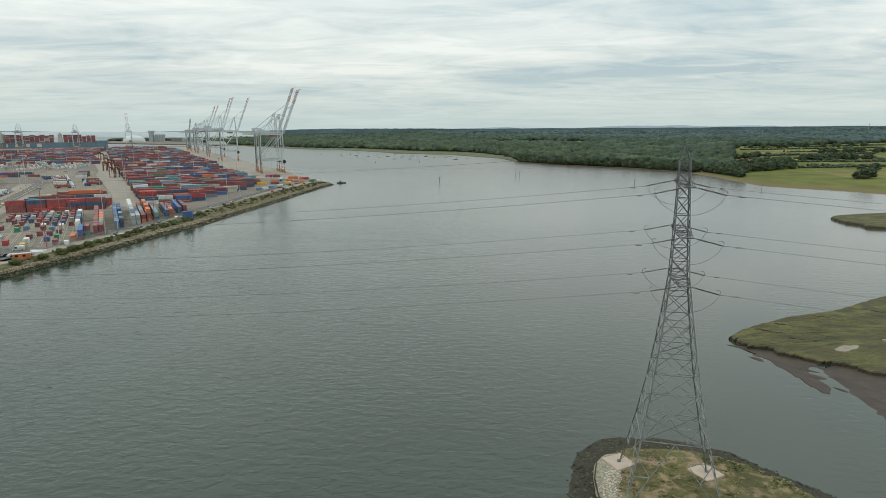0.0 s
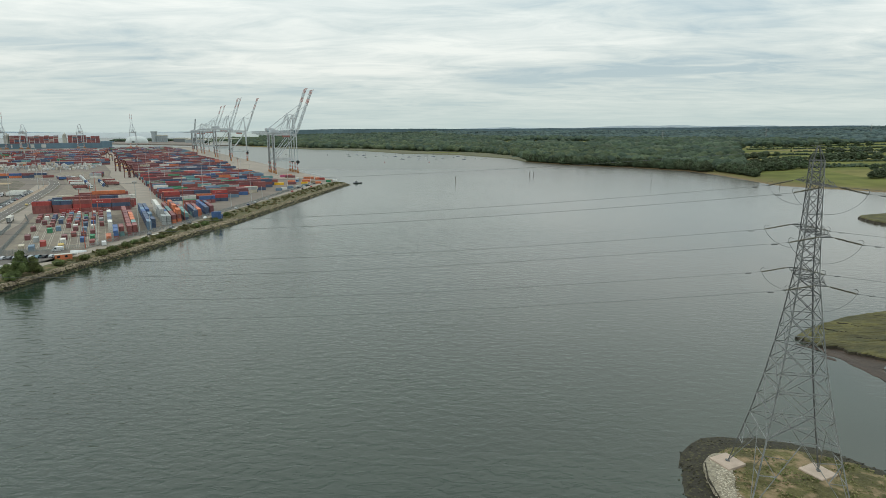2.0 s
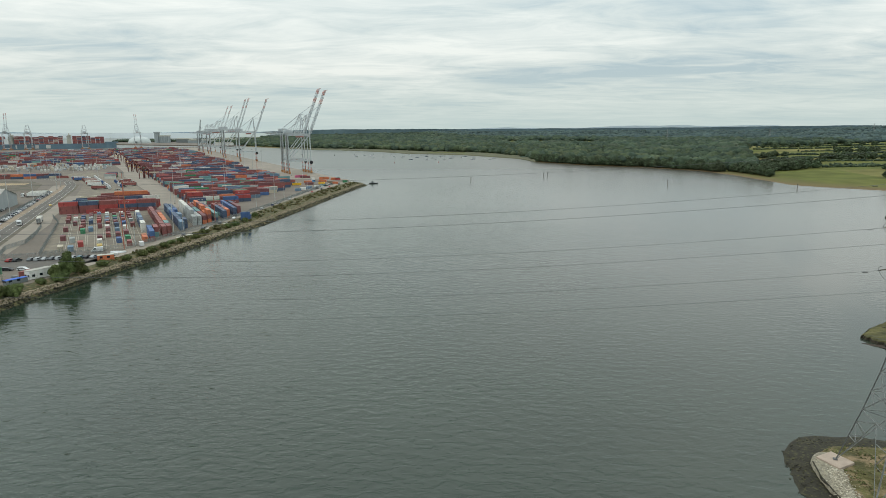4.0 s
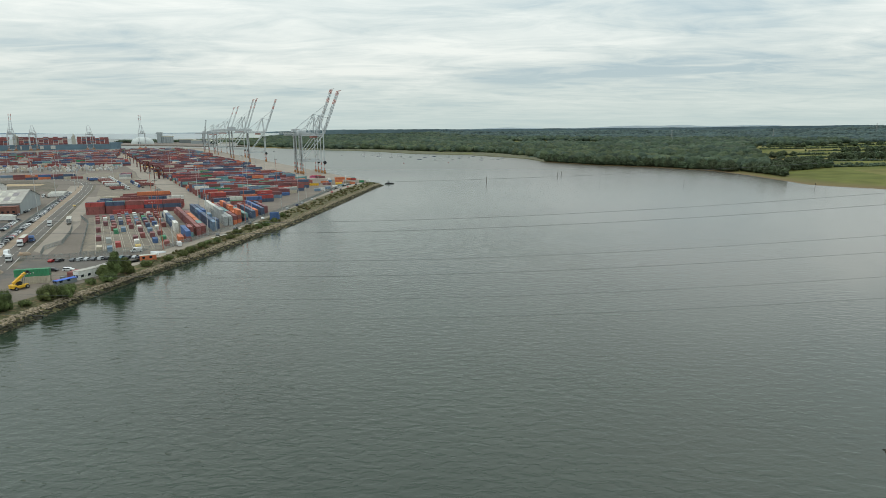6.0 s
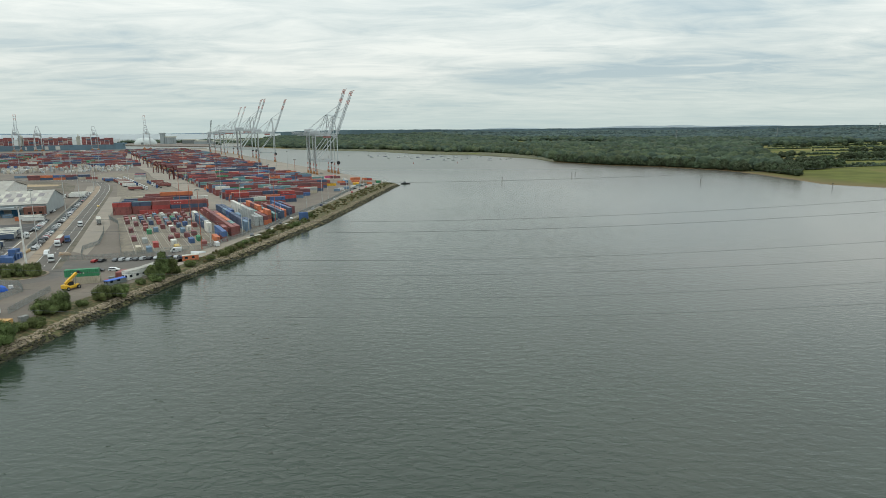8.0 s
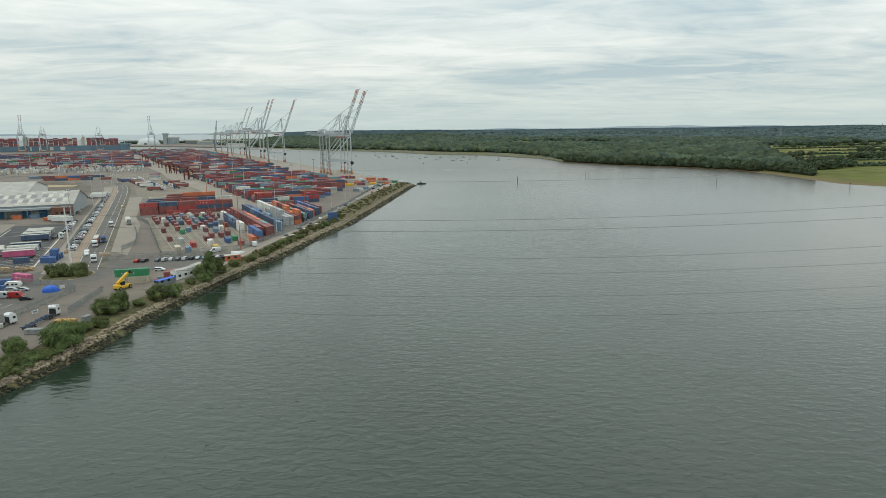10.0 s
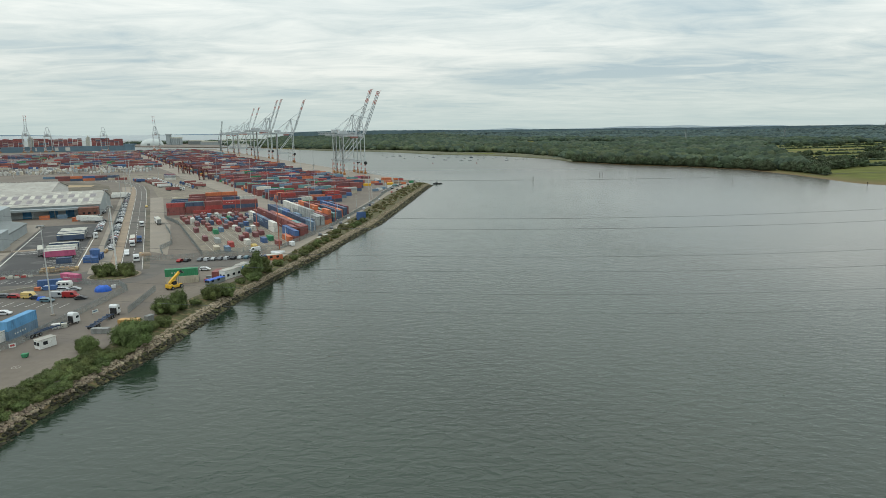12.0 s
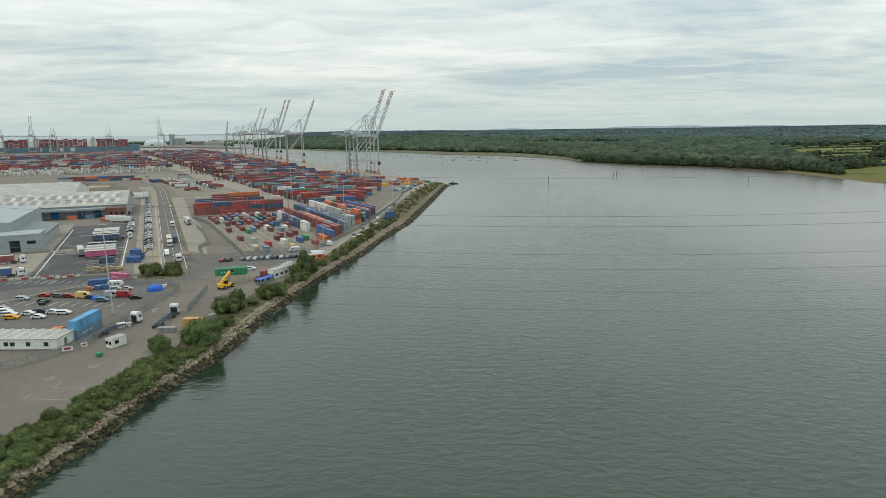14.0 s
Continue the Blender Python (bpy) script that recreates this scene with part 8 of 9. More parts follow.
# plant, boxes and vehicles gathered at the quay corner
for _x, _y, _t, _l, _w, _h, _c in ((-181, 575, 20, 6, 2.5, 2.5, "box_steel_blue"), (-178, 583, 20, 6, 2.5, 2.5, "white"), (-175, 596, 25, 6, 2.5, 2.5, "box_steel_blue"), (-170, 610, 30, 5, 2.4, 2.2, "white"), (-166, 622, 30, 5, 2.4, 2.4, "box_teal"),
                                   (-172, 646, 10, 7, 3, 2.2, "yellow"), (-158, 652, 0, 6, 2.6, 2.2, "box_orange"), (-165, 664, 20, 8, 3, 2.0, "rust_paint"), (-150, 668, 40, 5, 2.5, 2.5, "box_green"), (-176, 672, 5, 9, 3, 2.4, "box_orange"),
                                   (-152, 684, 10, 6, 3, 1.8, "rust_paint"), (-184, 640, 15, 9, 3, 2.5, "box_maroon"), (-190, 660, 15, 9, 3, 2.5, "box_orange"), (-196, 632, 15, 10, 3, 2.5, "yellow"), (-144, 676, 20, 4, 2.4, 2.2, "white")):
    crate(pose(_x, _y, G + 0.02, 0, 0, _t), _l, _w, _h, _c, {"white": "white", "yellow": "yellow", "rust_paint": "brown", "box_orange": "orange", "box_green": "green", "box_teal": "teal", "box_steel_blue": "pale blue", "box_maroon": "maroon"}[_c] + " steel store box at the quay corner", "quay stores")
for _k in range(10):
    car(crest_x(560 + _k * 9) - 21, 560 + _k * 9, 30 + rnd.uniform(-6, 6))

# low concrete wall along the car park, a caravan beside it
def low_wall(points, label):
    root = thing("low_wall", pose(0, 0, 0), label, "wall")
    for a, c in zip(points[:-1], points[1:]):
        a, c = Vector(a), Vector(c)
        d = c - a
        n = max(1, round(d.length / 3.0))
        for k in range(n):
            p = a + d * (k / n)
            o = part("wall_block", Build().side_prism([(0.02, 0), (d.length / n - 0.02, 0), (d.length / n - 0.02, 0.85), (0.02, 0.85)], -0.25, 0.25), M["kerb"], root)
            o.matrix_basis = pose(p.x, p.y, G, 0, 0, math.degrees(math.atan2(d.y, d.x)))


low_wall([yd(-2, -86), yd(6, -74), yd(13.5, -63.5), yd(17.5, -52.5)], "low pale concrete block wall beside the car park")


def caravan(m):
    root = thing("caravan", m, "small white touring caravan parked in the car park", "caravan")
    part("body", Build().side_prism([(-2.6, 0.5), (2.4, 0.5), (2.7, 1.4), (2.2, 2.6), (-2.3, 2.6), (-2.7, 1.6)], -1.1, 1.1), M["white"], root)
    for x in (-1.6, 0.2, 1.5):
        part("window", Build().box(x - 0.45, x + 0.45, -1.13, -1.1, 1.3, 1.95), M["glass"], root)
    part("drawbar", Build().beam((2.6, 0, 0.55), (3.9, 0, 0.5), 0.1), M["galv"], root)
    for y in (-0.95, 0.95):
        wheel(root, 0.1, y, 0.32, 0.2)


caravan(pose(-264.0, 219.0, G + 0.02, 0, 0, 8))

crate(pose(-222.0, 167.6, G + 0.02, 0, 0, 4), 5.0, 1.8, 1.5, "galv", "low grey steel crate beside the bank bushes")
crate(pose(-212.6, 177.8, G + 0.02, 0, 0, 70), 2.6, 1.6, 2.2, "galv", "tall grey mesh crate beside the bank bushes")


def tyre_marks():
    """Dark rubber arcs on the lorry lane."""
    for k, (u, v, r, a0, a1) in enumerate(((-80, -30, 22, 60, 130), (-78, -31, 25, 70, 125), (-62, -28, 30, 95, 150), (-44, -22, 34, 100, 140), (-20, -10, 26, 150, 210), (-8, -14, 18, 120, 200))):
        x, y = yd(u, v)
        b = Build()
        for off in (0.0, 1.9):
            n = 16
            for i in range(n):
                p0, p1 = radians(a0 + (a1 - a0) * i / n), radians(a0 + (a1 - a0) * (i + 1) / n)
                q = [(math.cos(p) * (r + off + w) - r, math.sin(p) * (r + off + w)) for p, w in ((p0, 0), (p1, 0), (p1, 0.28), (p0, 0.28))]
                b.prism(q, 0, 0.014)
        thing("tyre_mark", pose(x, y, G + 0.004), "faint dark tyre marks curving over the lorry lane", "tyre mark", "tyre marks", "structure", b=b, mats=M["yard_dark"])


tyre_marks()

# ---------------------------------------------------------------- trees, bushes and the stones of the bank
def leaf_cloud(name, lobes, n, size, mat, seed, core=0.82):
    """A crown of many small leaf sprays on the surfaces of some lobes: rows of x, y, z, radius, height ratio."""
    g = np.random.default_rng(seed)
    lobes = np.array(lobes, float)
    w = lobes[:, 3] ** 2
    pick_ = g.choice(len(lobes), n, p=w / w.sum())
    d = g.normal(size=(n, 3))
    d[:, 2] = np.where(d[:, 2] < -0.5, -d[:, 2], d[:, 2])
    d /= np.linalg.norm(d, axis=1, keepdims=True)
    L = lobes[pick_]
    r = L[:, 3] * g.uniform(0.84, 1.26, n)
    c = L[:, :3] + d * r[:, None] * np.stack([np.ones(n), np.ones(n), L[:, 4]], -1)
    nrm = d + g.normal(scale=0.6, size=(n, 3))
    nrm /= np.linalg.norm(nrm, axis=1, keepdims=True)
    a = np.cross(nrm, g.normal(size=(n, 3)))
    a /= np.linalg.norm(a, axis=1, keepdims=True)
    b = np.cross(nrm, a)
    s = size * g.uniform(0.55, 1.35, (n, 1))
    v = np.stack([c - a * s - b * s * 0.6, c + a * s * 0.8 - b * s * 0.7, c + a * s + b * s * 0.6, c - a * s * 0.7 + b * s * 0.8], 1).reshape(-1, 3)
    v[:, 2] = np.maximum(v[:, 2], 0.02)
    f = np.arange(n * 4).reshape(-1, 4).tolist()
    verts = v.tolist()
    bv, bf = ICO1 if n < 900 or len(lobes) > 14 else ICO2
    for x, y, z, rr, hr in lobes:
        k = len(verts)
        j = 1 + g.uniform(-0.12, 0.12, (len(bv), 1))
        q = bv * rr * core * j * np.array([1, 1, hr]) + np.array([x, y, z])
        q[:, 2] = np.maximum(q[:, 2], 0.0)
        verts += q.tolist()
        f += (bf + k).tolist()
    me = bpy.data.meshes.new(name)
    me.from_pydata(verts, [], f)
    me.materials.append(mat)
    return me


def bush_lobes(seed, n=13, spread=1.15):
    g = random.Random(seed)
    out = [(0, 0, 0.7, 1.05, 0.9)]
    for k in range(n):
        a = g.uniform(0, 6.28)
        r = g.uniform(0.5, 1.1) * spread
        out.append((r * math.cos(a), r * math.sin(a), g.uniform(0.25, 1.15), g.uniform(0.24, 0.56), g.uniform(0.8, 1.2)))
    return out


BUSH = [leaf_cloud("bush", bush_lobes(20 + k, 26), 4200, 0.046, M["leaf"], 40 + k, 0.86) for k in range(5)]
BIG_BUSH = [leaf_cloud("bush", bush_lobes(60 + k, 44), 11000, 0.030, M["leaf"], 65 + k, 0.88) for k in range(3)]
SCRUB = [leaf_cloud("bush", bush_lobes(30 + k, 7), 300, 0.17, M["leaf"], 50 + k, 0.93) for k in range(3)]


def bush(x, y, z, r, h, label="rounded green bush on the river bank", group="bank bushes"):
    ob = thing("bush", pose(x, y, z - 0.1, 0, 0, rnd.uniform(0, 360)) @ Matrix.Diagonal((r * 0.62, r * 0.62, h * 0.58, 1)), label, "bush", group, b=rnd.choice(BIG_BUSH if r > 2.9 else BUSH))
    return ob


def bank_z(x, y):
    return bank_profile(min(12.5, max(-9, (shore_x(y) - x) / bank_wide(y))))


# dense hedge on the nearer bank
for _k in range(57):
    _y = 62 + _k * 1.65
    for _d in (4.6, 7.4, 10.6):
        if rnd.random() < 0.86 - (0.3 if _d > 10 and _y > 150 else 0):
            _x = shore_x(_y) - _d * bank_wide(_y) - rnd.uniform(-0.9, 0.9)
            bush(_x, _y + rnd.uniform(-1, 1), bank_z(_x, _y), rnd.uniform(1.7, 2.8), rnd.uniform(1.3, 2.3))
# the larger bushes and small trees that stand out
for _x, _y, _r, _h in ((-221.5, 113, 2.2, 3.2), (-217.5, 124, 3.4, 3.0), (-216, 134, 3.0, 2.8), (-217.4, 152.5, 3.0, 4.6), (-208.4, 160.0, 6.0, 7.2), (-209.2, 171.0, 2.8, 3.0), (-207.4, 176.0, 3.0, 3.2), (-211.4, 187.0, 4.4, 6.0),
                       (-208.8, 191.5, 3.2, 7.0), (-206.0, 197.5, 2.4, 2.2), (-203.4, 205.5, 4.0, 5.6), (-199.8, 211.0, 3.6, 5.2), (-203.0, 216.5, 2.6, 2.6), (-199.6, 226, 2.2, 2.6),
                       (-196.6, 233.0, 3.6, 3.6)):
    bush(_x, _y, bank_z(_x, _y), _r, _h)
_y = 246.0
while _y < 410:
    _x = shore_x(_y) - rnd.uniform(5.0, 8.5) * bank_wide(_y)
    bush(_x, _y, bank_z(_x, _y), rnd.uniform(2.0, 3.0), rnd.uniform(2.2, 3.6))
    _y += rnd.uniform(5, 13) * (1 if _y < 325 else 1.8)
# low scrub further along the bank
def bank_scrub():
    v, f = [], []
    for k in range(330):
        y = rnd.uniform(262, 668)
        x = shore_x(y) - rnd.uniform(4.4, 11.0) * bank_wide(y)
        r, h, a = rnd.uniform(0.6, 1.9) * 0.62, rnd.uniform(0.6, 1.6) * 0.58, rnd.uniform(0, 6.28)
        me = rnd.choice(SCRUB)
        co = np.empty(len(me.vertices) * 3)
        me.vertices.foreach_get("co", co)
        co = co.reshape(-1, 3)
        c, q, n = math.cos(a) * r, math.sin(a) * r, len(v)
        v += np.stack([x + co[:, 0] * c - co[:, 1] * q, y + co[:, 0] * q + co[:, 1] * c, bank_z(x, y) - 0.1 + co[:, 2] * h], -1).tolist()
        f += [tuple(i + n for i in p.vertices) for p in me.polygons]
    me = bpy.data.meshes.new("scrub")
    me.from_pydata(v, [], f)
    me.materials.append(M["scrub"])
    thing("scrub", pose(0, 0, 0), "low green and straw-brown scrub on the river bank", "scrub", kind="stuff", b=me)


bank_scrub()
for _dx, _dy, _r, _h in ((-5.2, -1, 3.6, 5.2), (-2.6, -2.8, 3.0, 3.8), (1.6, -2.4, 2.2, 2.4), (5.0, 0.2, 3.7, 5.4), (-3.6, 2.4, 3.2, 4.6), (3.4, 3.0, 3.2, 4.6), (7.0, -1.6, 2.4, 3.4), (-7.2, 1.2, 2.2, 3.2)):
    bush(RBX + _dx, RBY + _dy, G + 0.3, _r, _h, "dense green bush on the roundabout island", "roundabout bushes")


def tree_meshes(seed, mat, n, size):
    """Trunk and full round crown of a broadleaf tree about ten metres high."""
    g = random.Random(seed)
    t = Build()
    t.tube((0, 0, 0), (0.1, 0, 3.0), 0.34, 8, 0.24)
    lobes = []
    for k in range(10):
        a = k * 2.4 + g.uniform(-0.3, 0.3)
        z = 1.9 + 6.2 * k / 9
        r = (2.9 - 0.16 * (z - 3.5) ** 2 * 0.55) * g.uniform(0.8, 1.1)
        e = Vector((r * math.cos(a), r * math.sin(a), z))
        t.tube((0.1, 0, 1.6 + 0.12 * k), e * 0.9, 0.13, 6, 0.05)
        lobes.append((*e, g.uniform(1.4, 2.1), g.uniform(0.8, 1.0)))
    lobes += [(0, 0, 8.0, 1.9, 0.9), (0.2, 0.1, 5.2, 3.0, 1.05), (0, 0, 3.2, 2.9, 0.8)]
    return t.mesh("trunk", M["bark"]), leaf_cloud("crown", lobes, n, size, mat, seed + 3, 0.9)


TREES = [tree_meshes(70 + k, M["leaf_dark"], 1000, 0.40) for k in range(5)]
NEAR_TREES = [tree_meshes(80 + k, M["leaf"], 2400, 0.24) for k in range(2)]


def tree(x, y, z, h, w, kinds, label, group):
    t, c = rnd.choice(kinds)
    root = thing("tree", pose(x, y, z - 0.2, 0, 0, rnd.uniform(0, 360)), label, "tree", group)
    for nm, me in (("trunk", t), ("crown", c)):
        o = part(nm, me, None, root)
        o.matrix_basis = Matrix.Diagonal((w / 9.0, w / 9.0, h / 10.0, 1))
    return root


tree(-197.2, 239.5, 2.9, 11.0, 6.6, NEAR_TREES, "small broad green tree on the river bank", "bank trees")
tree(-195.4, 244.2, 2.9, 7.6, 6.0, NEAR_TREES, "small broad green tree on the river bank", "bank trees")
tree(-199.6, 235.0, 2.9, 6.4, 5.4, NEAR_TREES, "small broad green tree on the river bank", "bank trees")


def far_ground_z(x, y):
    ax, ay = np.array([float(x)]), np.array([float(y)])
    return float(land_height(ax, ay, far_distance(ax, ay))[0])


def far_trees():
    # oaks and hedgerow trees of the meadows
    spots = [(546, 765, 12, 19), (558, 772, 13, 20), (534, 760, 9, 12), (640, 905, 9, 12), (664, 906, 11, 15)]

    def copse(x0, y0, x1, y1, n, spread, h0, h1):
        for k in range(n):
            t = (k + 0.5) / n
            spots.append((x0 + (x1 - x0) * t + rnd.uniform(-spread, spread), y0 + (y1 - y0) * t + rnd.uniform(-spread, spread), rnd.uniform(h0, h1), rnd.uniform(13, 19)))

    copse(425, 870, 560, 955, 26, 11, 11, 15)
    copse(470, 960, 640, 1090, 18, 14, 10, 14)
    copse(690, 1140, 850, 1185, 18, 8, 11, 15)
    copse(560, 1180, 700, 1290, 10, 12, 10, 13)
    copse(900, 1400, 1150, 1480, 16, 14, 10, 14)
    copse(700, 1700, 1300, 1830, 24, 20, 10, 15)
    copse(950, 1250, 1200, 1330, 12, 10, 9, 12)
    for x, y, h, w in spots:
        tree(x, y, far_ground_z(x, y), h, w, TREES, "spreading dark green oak standing in a meadow", "meadow trees")
    # the front row of the wood along the river
    pts = []
    for (ax, ay), (bx, by) in zip(FAR_SHORE[12:18], FAR_SHORE[13:19]):
        L = math.hypot(bx - ax, by - ay)
        nn = int(L / 5.2)
        for k in range(nn):
            pts.append((ax + (bx - ax) * k / nn, ay + (by - ay) * k / nn, (by - ay) / L, -(bx - ax) / L))
    for x, y, nx, ny in pts[::1]:
        for row in range(2):
            o = 8 + row * 7 + rnd.uniform(-3, 3) + (18 if x > 374 and y < 900 else 0)
            px, py = x - nx * o, y - ny * o
            if px > 0.49 * py + 14:
                continue
            tree(px, py, far_ground_z(px, py), rnd.uniform(9, 15) + row * 1.5, rnd.uniform(9, 14), TREES, "full dark green tree at the edge of the riverside wood", "riverside wood edge")
    # hedgerows between the fields
    pl = []
    for x0, y0, x1, y1 in ((560, 955, 760, 985), (617, 1000, 700, 1010), (640, 1110, 860, 1120), (620, 1200, 900, 1235), (700, 1330, 1020, 1400), (860, 1500, 1300, 1560), (820, 1640, 1250, 1700), (900, 1780, 1500, 1900),
                           (575, 1000, 640, 1110), (840, 1120, 900, 1240), (1000, 1240, 1080, 1400), (720, 900, 800, 1000), (1100, 1560, 1180, 1760)):
        L = math.hypot(x1 - x0, y1 - y0)
        for k in range(int(L / 2.6)):
            if rnd.random() < 0.9:
                t = k * 2.6 / L
                pl.append((x0 + (x1 - x0) * t + rnd.uniform(-1, 1), y0 + (y1 - y0) * t + rnd.uniform(-1, 1)))
    pl = np.array(pl)
    d = far_distance(pl[:, 0], pl[:, 1])
    pl = pl[d > 60]
    z = land_height(pl[:, 0], pl[:, 1], far_distance(pl[:, 0], pl[:, 1]))
    n = len(pl)
    blobs("hedgerow", np.stack([pl[:, 0], pl[:, 1], z - 0.6, rng.uniform(1.8, 3.6, n), rng.uniform(2.5, 6.0, n)], -1), 1, "dark hedgerows between the meadows", M["woods"], 0.25)


far_trees()


def riprap():
    g = np.random.default_rng(5)
    root = thing("rock_armour", pose(0, 0, 0), "loose pale stones piled along the foot of the bank", "rock armour", kind="structure")
    bv, bf = ICO1
    shapes = []
    for k in range(8):
        v = bv * (1 + g.uniform(-0.3, 0.3, (len(bv), 1))) * np.array([1.0, 0.75, 0.55])
        me = bpy.data.meshes.new("stone")
        me.from_pydata(v.tolist(), [], bf.tolist())
        me.materials.append(M["rock"])
        shapes.append(me)
    for k in range(300):
        y = g.uniform(96, 168)
        d = g.uniform(1.8, 4.2)
        x = shore_x(y) - d * bank_wide(y)
        s = g.uniform(0.35, 0.95)
        o = part("stone", shapes[int(g.integers(8))], None, root)
        o.matrix_basis = pose(x, y, bank_z(x, y) + 0.12 * s, g.uniform(-25, 25), g.uniform(-25, 25), g.uniform(0, 360)) @ Matrix.Diagonal((s, s, s, 1))

    def many(n, y0, y1, d0, d1, s0, s1, mat, name, label):
        y = y0 + (y1 - y0) * g.uniform(0, 1, n) ** 1.15
        d = g.uniform(d0, d1, n)
        sx = np.interp(y, [r[0] for r in SHORE], [r[1] for r in SHORE])
        wide = 1 + (sx - np.interp(y, [r[0] for r in CREST], [r[1] for r in CREST])) / 12.5
        x = sx - d * wide
        z = np.interp(d, [-9, -3, 0, 1.2, 3.5, 6, 9, 12.5], [-3.5, -1.2, 0.0, 0.75, 2.3, 3.0, 3.35, 3.5])
        s = g.uniform(s0, s1, n)
        a = g.uniform(0, 6.28, n)
        j = 1 + g.uniform(-0.32, 0.32, (n, len(bv)))
        vx, vy, vz = bv[:, 0] * j, bv[:, 1] * j * 0.75, bv[:, 2] * j * 0.55
        c, q = np.cos(a)[:, None], np.sin(a)[:, None]
        v = np.stack([x[:, None] + (vx * c - vy * q) * s[:, None], y[:, None] + (vx * q + vy * c) * s[:, None], z[:, None] + (vz + 0.1) * s[:, None]], -1).reshape(-1, 3)
        f = (bf[None] + (np.arange(n) * len(bv))[:, None, None]).reshape(-1, 3)
        me = bpy.data.meshes.new(name)
        me.from_pydata(v.tolist(), [], f.tolist())
        me.materials.append(mat)
        return thing(name, pose(0, 0, 0), label, "stones", kind="stuff", b=me)

    many(3600, 40, 400, 1.9, 4.2, 0.25, 0.7, M["rock"], "bank_stones", "pale broken stones of the river bank")
    many(900, 400, 672, 1.9, 3.6, 0.25, 0.6, M["rock"], "bank_stones", "scattered pale stones low on the river bank")
    many(4600, 40, 672, -1.5, 2.1, 0.25, 0.75, M["weed_rock"], "weedy_stones", "dark weed-covered stones at the waterline")


riprap()


# ---------------------------------------------------------------- river: posts, moored boats
def nav_post(x, y, h, w=0.45):
    root = thing("channel_post", pose(x, y, 0), "dark timber channel post standing in the river", "post", "channel posts")
    part("pile", Build().tube((0, 0, -3), (0, 0, h), w / 2, 8, w * 0.42), M["bark"], root)
    part("topmark", Build().box(-0.5, 0.5, -0.1, 0.1, h - 1.6, h - 0.4), M["black"], root)


for _a in ((-4.7, 722, 6.2, 0.8), (97.5, 800, 6.0, 0.5), (105, 812, 6.2, 0.5), (228, 700, 5.6, 0.5), (356, 655, 5.4, 0.5)):
    nav_post(*_a)


def make_boat(k, L, colour):
    root = thing("sailing_boat", pose(0, 0, 0), f"small {colour} sailing boat moored on the river", "boat", "moored boats")
    b = Build()
    n = 9
    v = []
    for i in range(n):
        t = i / (n - 1)
        w = L * 0.16 * (math.sin(math.pi * min(1, t * 0.62 + 0.36)) if t < 0.98 else 0.02)
        x = (t - 0.5) * L
        v += [(x, -w, 1.0 + 0.25 * t), (x, -w * 0.55, 0.0), (x, w * 0.55, 0.0), (x, w, 1.0 + 0.25 * t)]
    f = [(i * 4 + j, i * 4 + j + 1, (i + 1) * 4 + j + 1, (i + 1) * 4 + j) for i in range(n - 1) for j in range(3)] + [(i * 4 + 3, i * 4, (i + 1) * 4, (i + 1) * 4 + 3) for i in range(n - 1)] + [(0, 3, 2, 1)]
    b.add(v, f)
    part("hull", b, M["sail"] if colour == "white" else M["box_navy"], root)
    part("cabin", Build().soft_box(-L * 0.15, L * 0.22, -0.8, 0.8, 1.0, 1.75, 0.15), M["sail"], root)
    part("mast", Build().tube((L * 0.08, 0, 1.0), (L * 0.08, 0, L * 1.25), 0.09, 6), M["galv"], root)
    part("furled_sail", Build().beam((L * 0.06, 0, 2.2), (-L * 0.38, 0, 2.1), 0.28), M["box_blue"] if k % 2 else M["sail"], root)
    return root


BOATS = [make_boat(0, 8.5, "white"), make_boat(1, 10, "white"), make_boat(2, 9, "dark blue")]
_bp = [(-250, 1440), (-222, 1405), (-205, 1385), (-170, 1330), (-160, 1400), (-140, 1290), (-118, 1455), (-104, 1240), (-88, 1430), (-70, 1222), (-52, 1225), (-42, 1360), (4, 1320), (24, 1235), (50, 1270), (62, 1262), (-150, 1365),
       (-95, 1330), (-60, 1300), (-20, 1290), (30, 1300), (-190, 1300), (-232, 1345), (-128, 1345), (-10, 1400), (-75, 1375), (15, 1380), (-210, 1460), (-35, 1250), (75, 1300)]
for _k, (_x, _y) in enumerate(_bp):
    _m = pose(_x, _y, -0.3, 0, 0, 12 + rnd.uniform(-25, 25))
    if _k < 3:
        BOATS[_k].matrix_basis = _m
    else:
        copy_thing(BOATS[rnd.choice((0, 0, 1, 2))], _m)


def workboat(x, y, turn):
    root = thing("workboat", pose(x, y, -0.2, 0, 0, turn), "small dark workboat lying off the quay corner", "boat")
    part("hull", Build().prism([(-5, -1.7), (3, -1.7), (6, 0), (3, 1.7), (-5, 1.7)], 0, 1.3), M["black"], root)
    part("wheelhouse", Build().soft_box(-2, 0.6, -1.1, 1.1, 1.3, 3.2, 0.2), M["clad_dark"], root)
    part("mast", Build().tube((-1, 0, 3.2), (-1, 0, 5.4), 0.08, 6), M["galv"], root)


workboat(-121, 692, 10)
for _x, _y, _m in ((-128, 1100, "crane_red"), (-46, 1120, "crane_red"), (-290, 1390, "black")):
    _r = thing("buoy", pose(_x, _y, 0), "small channel buoy floating on the river", "buoy", "channel buoys")
    part("float", Build().tube((0, 0, -0.4), (0, 0, 0.8), 1.1, 12), M[_m], _r)
    part("tower", Build().tube((0, 0, 0.8), (0, 0, 3.2), 0.6, 8, 0.2), M[_m], _r)


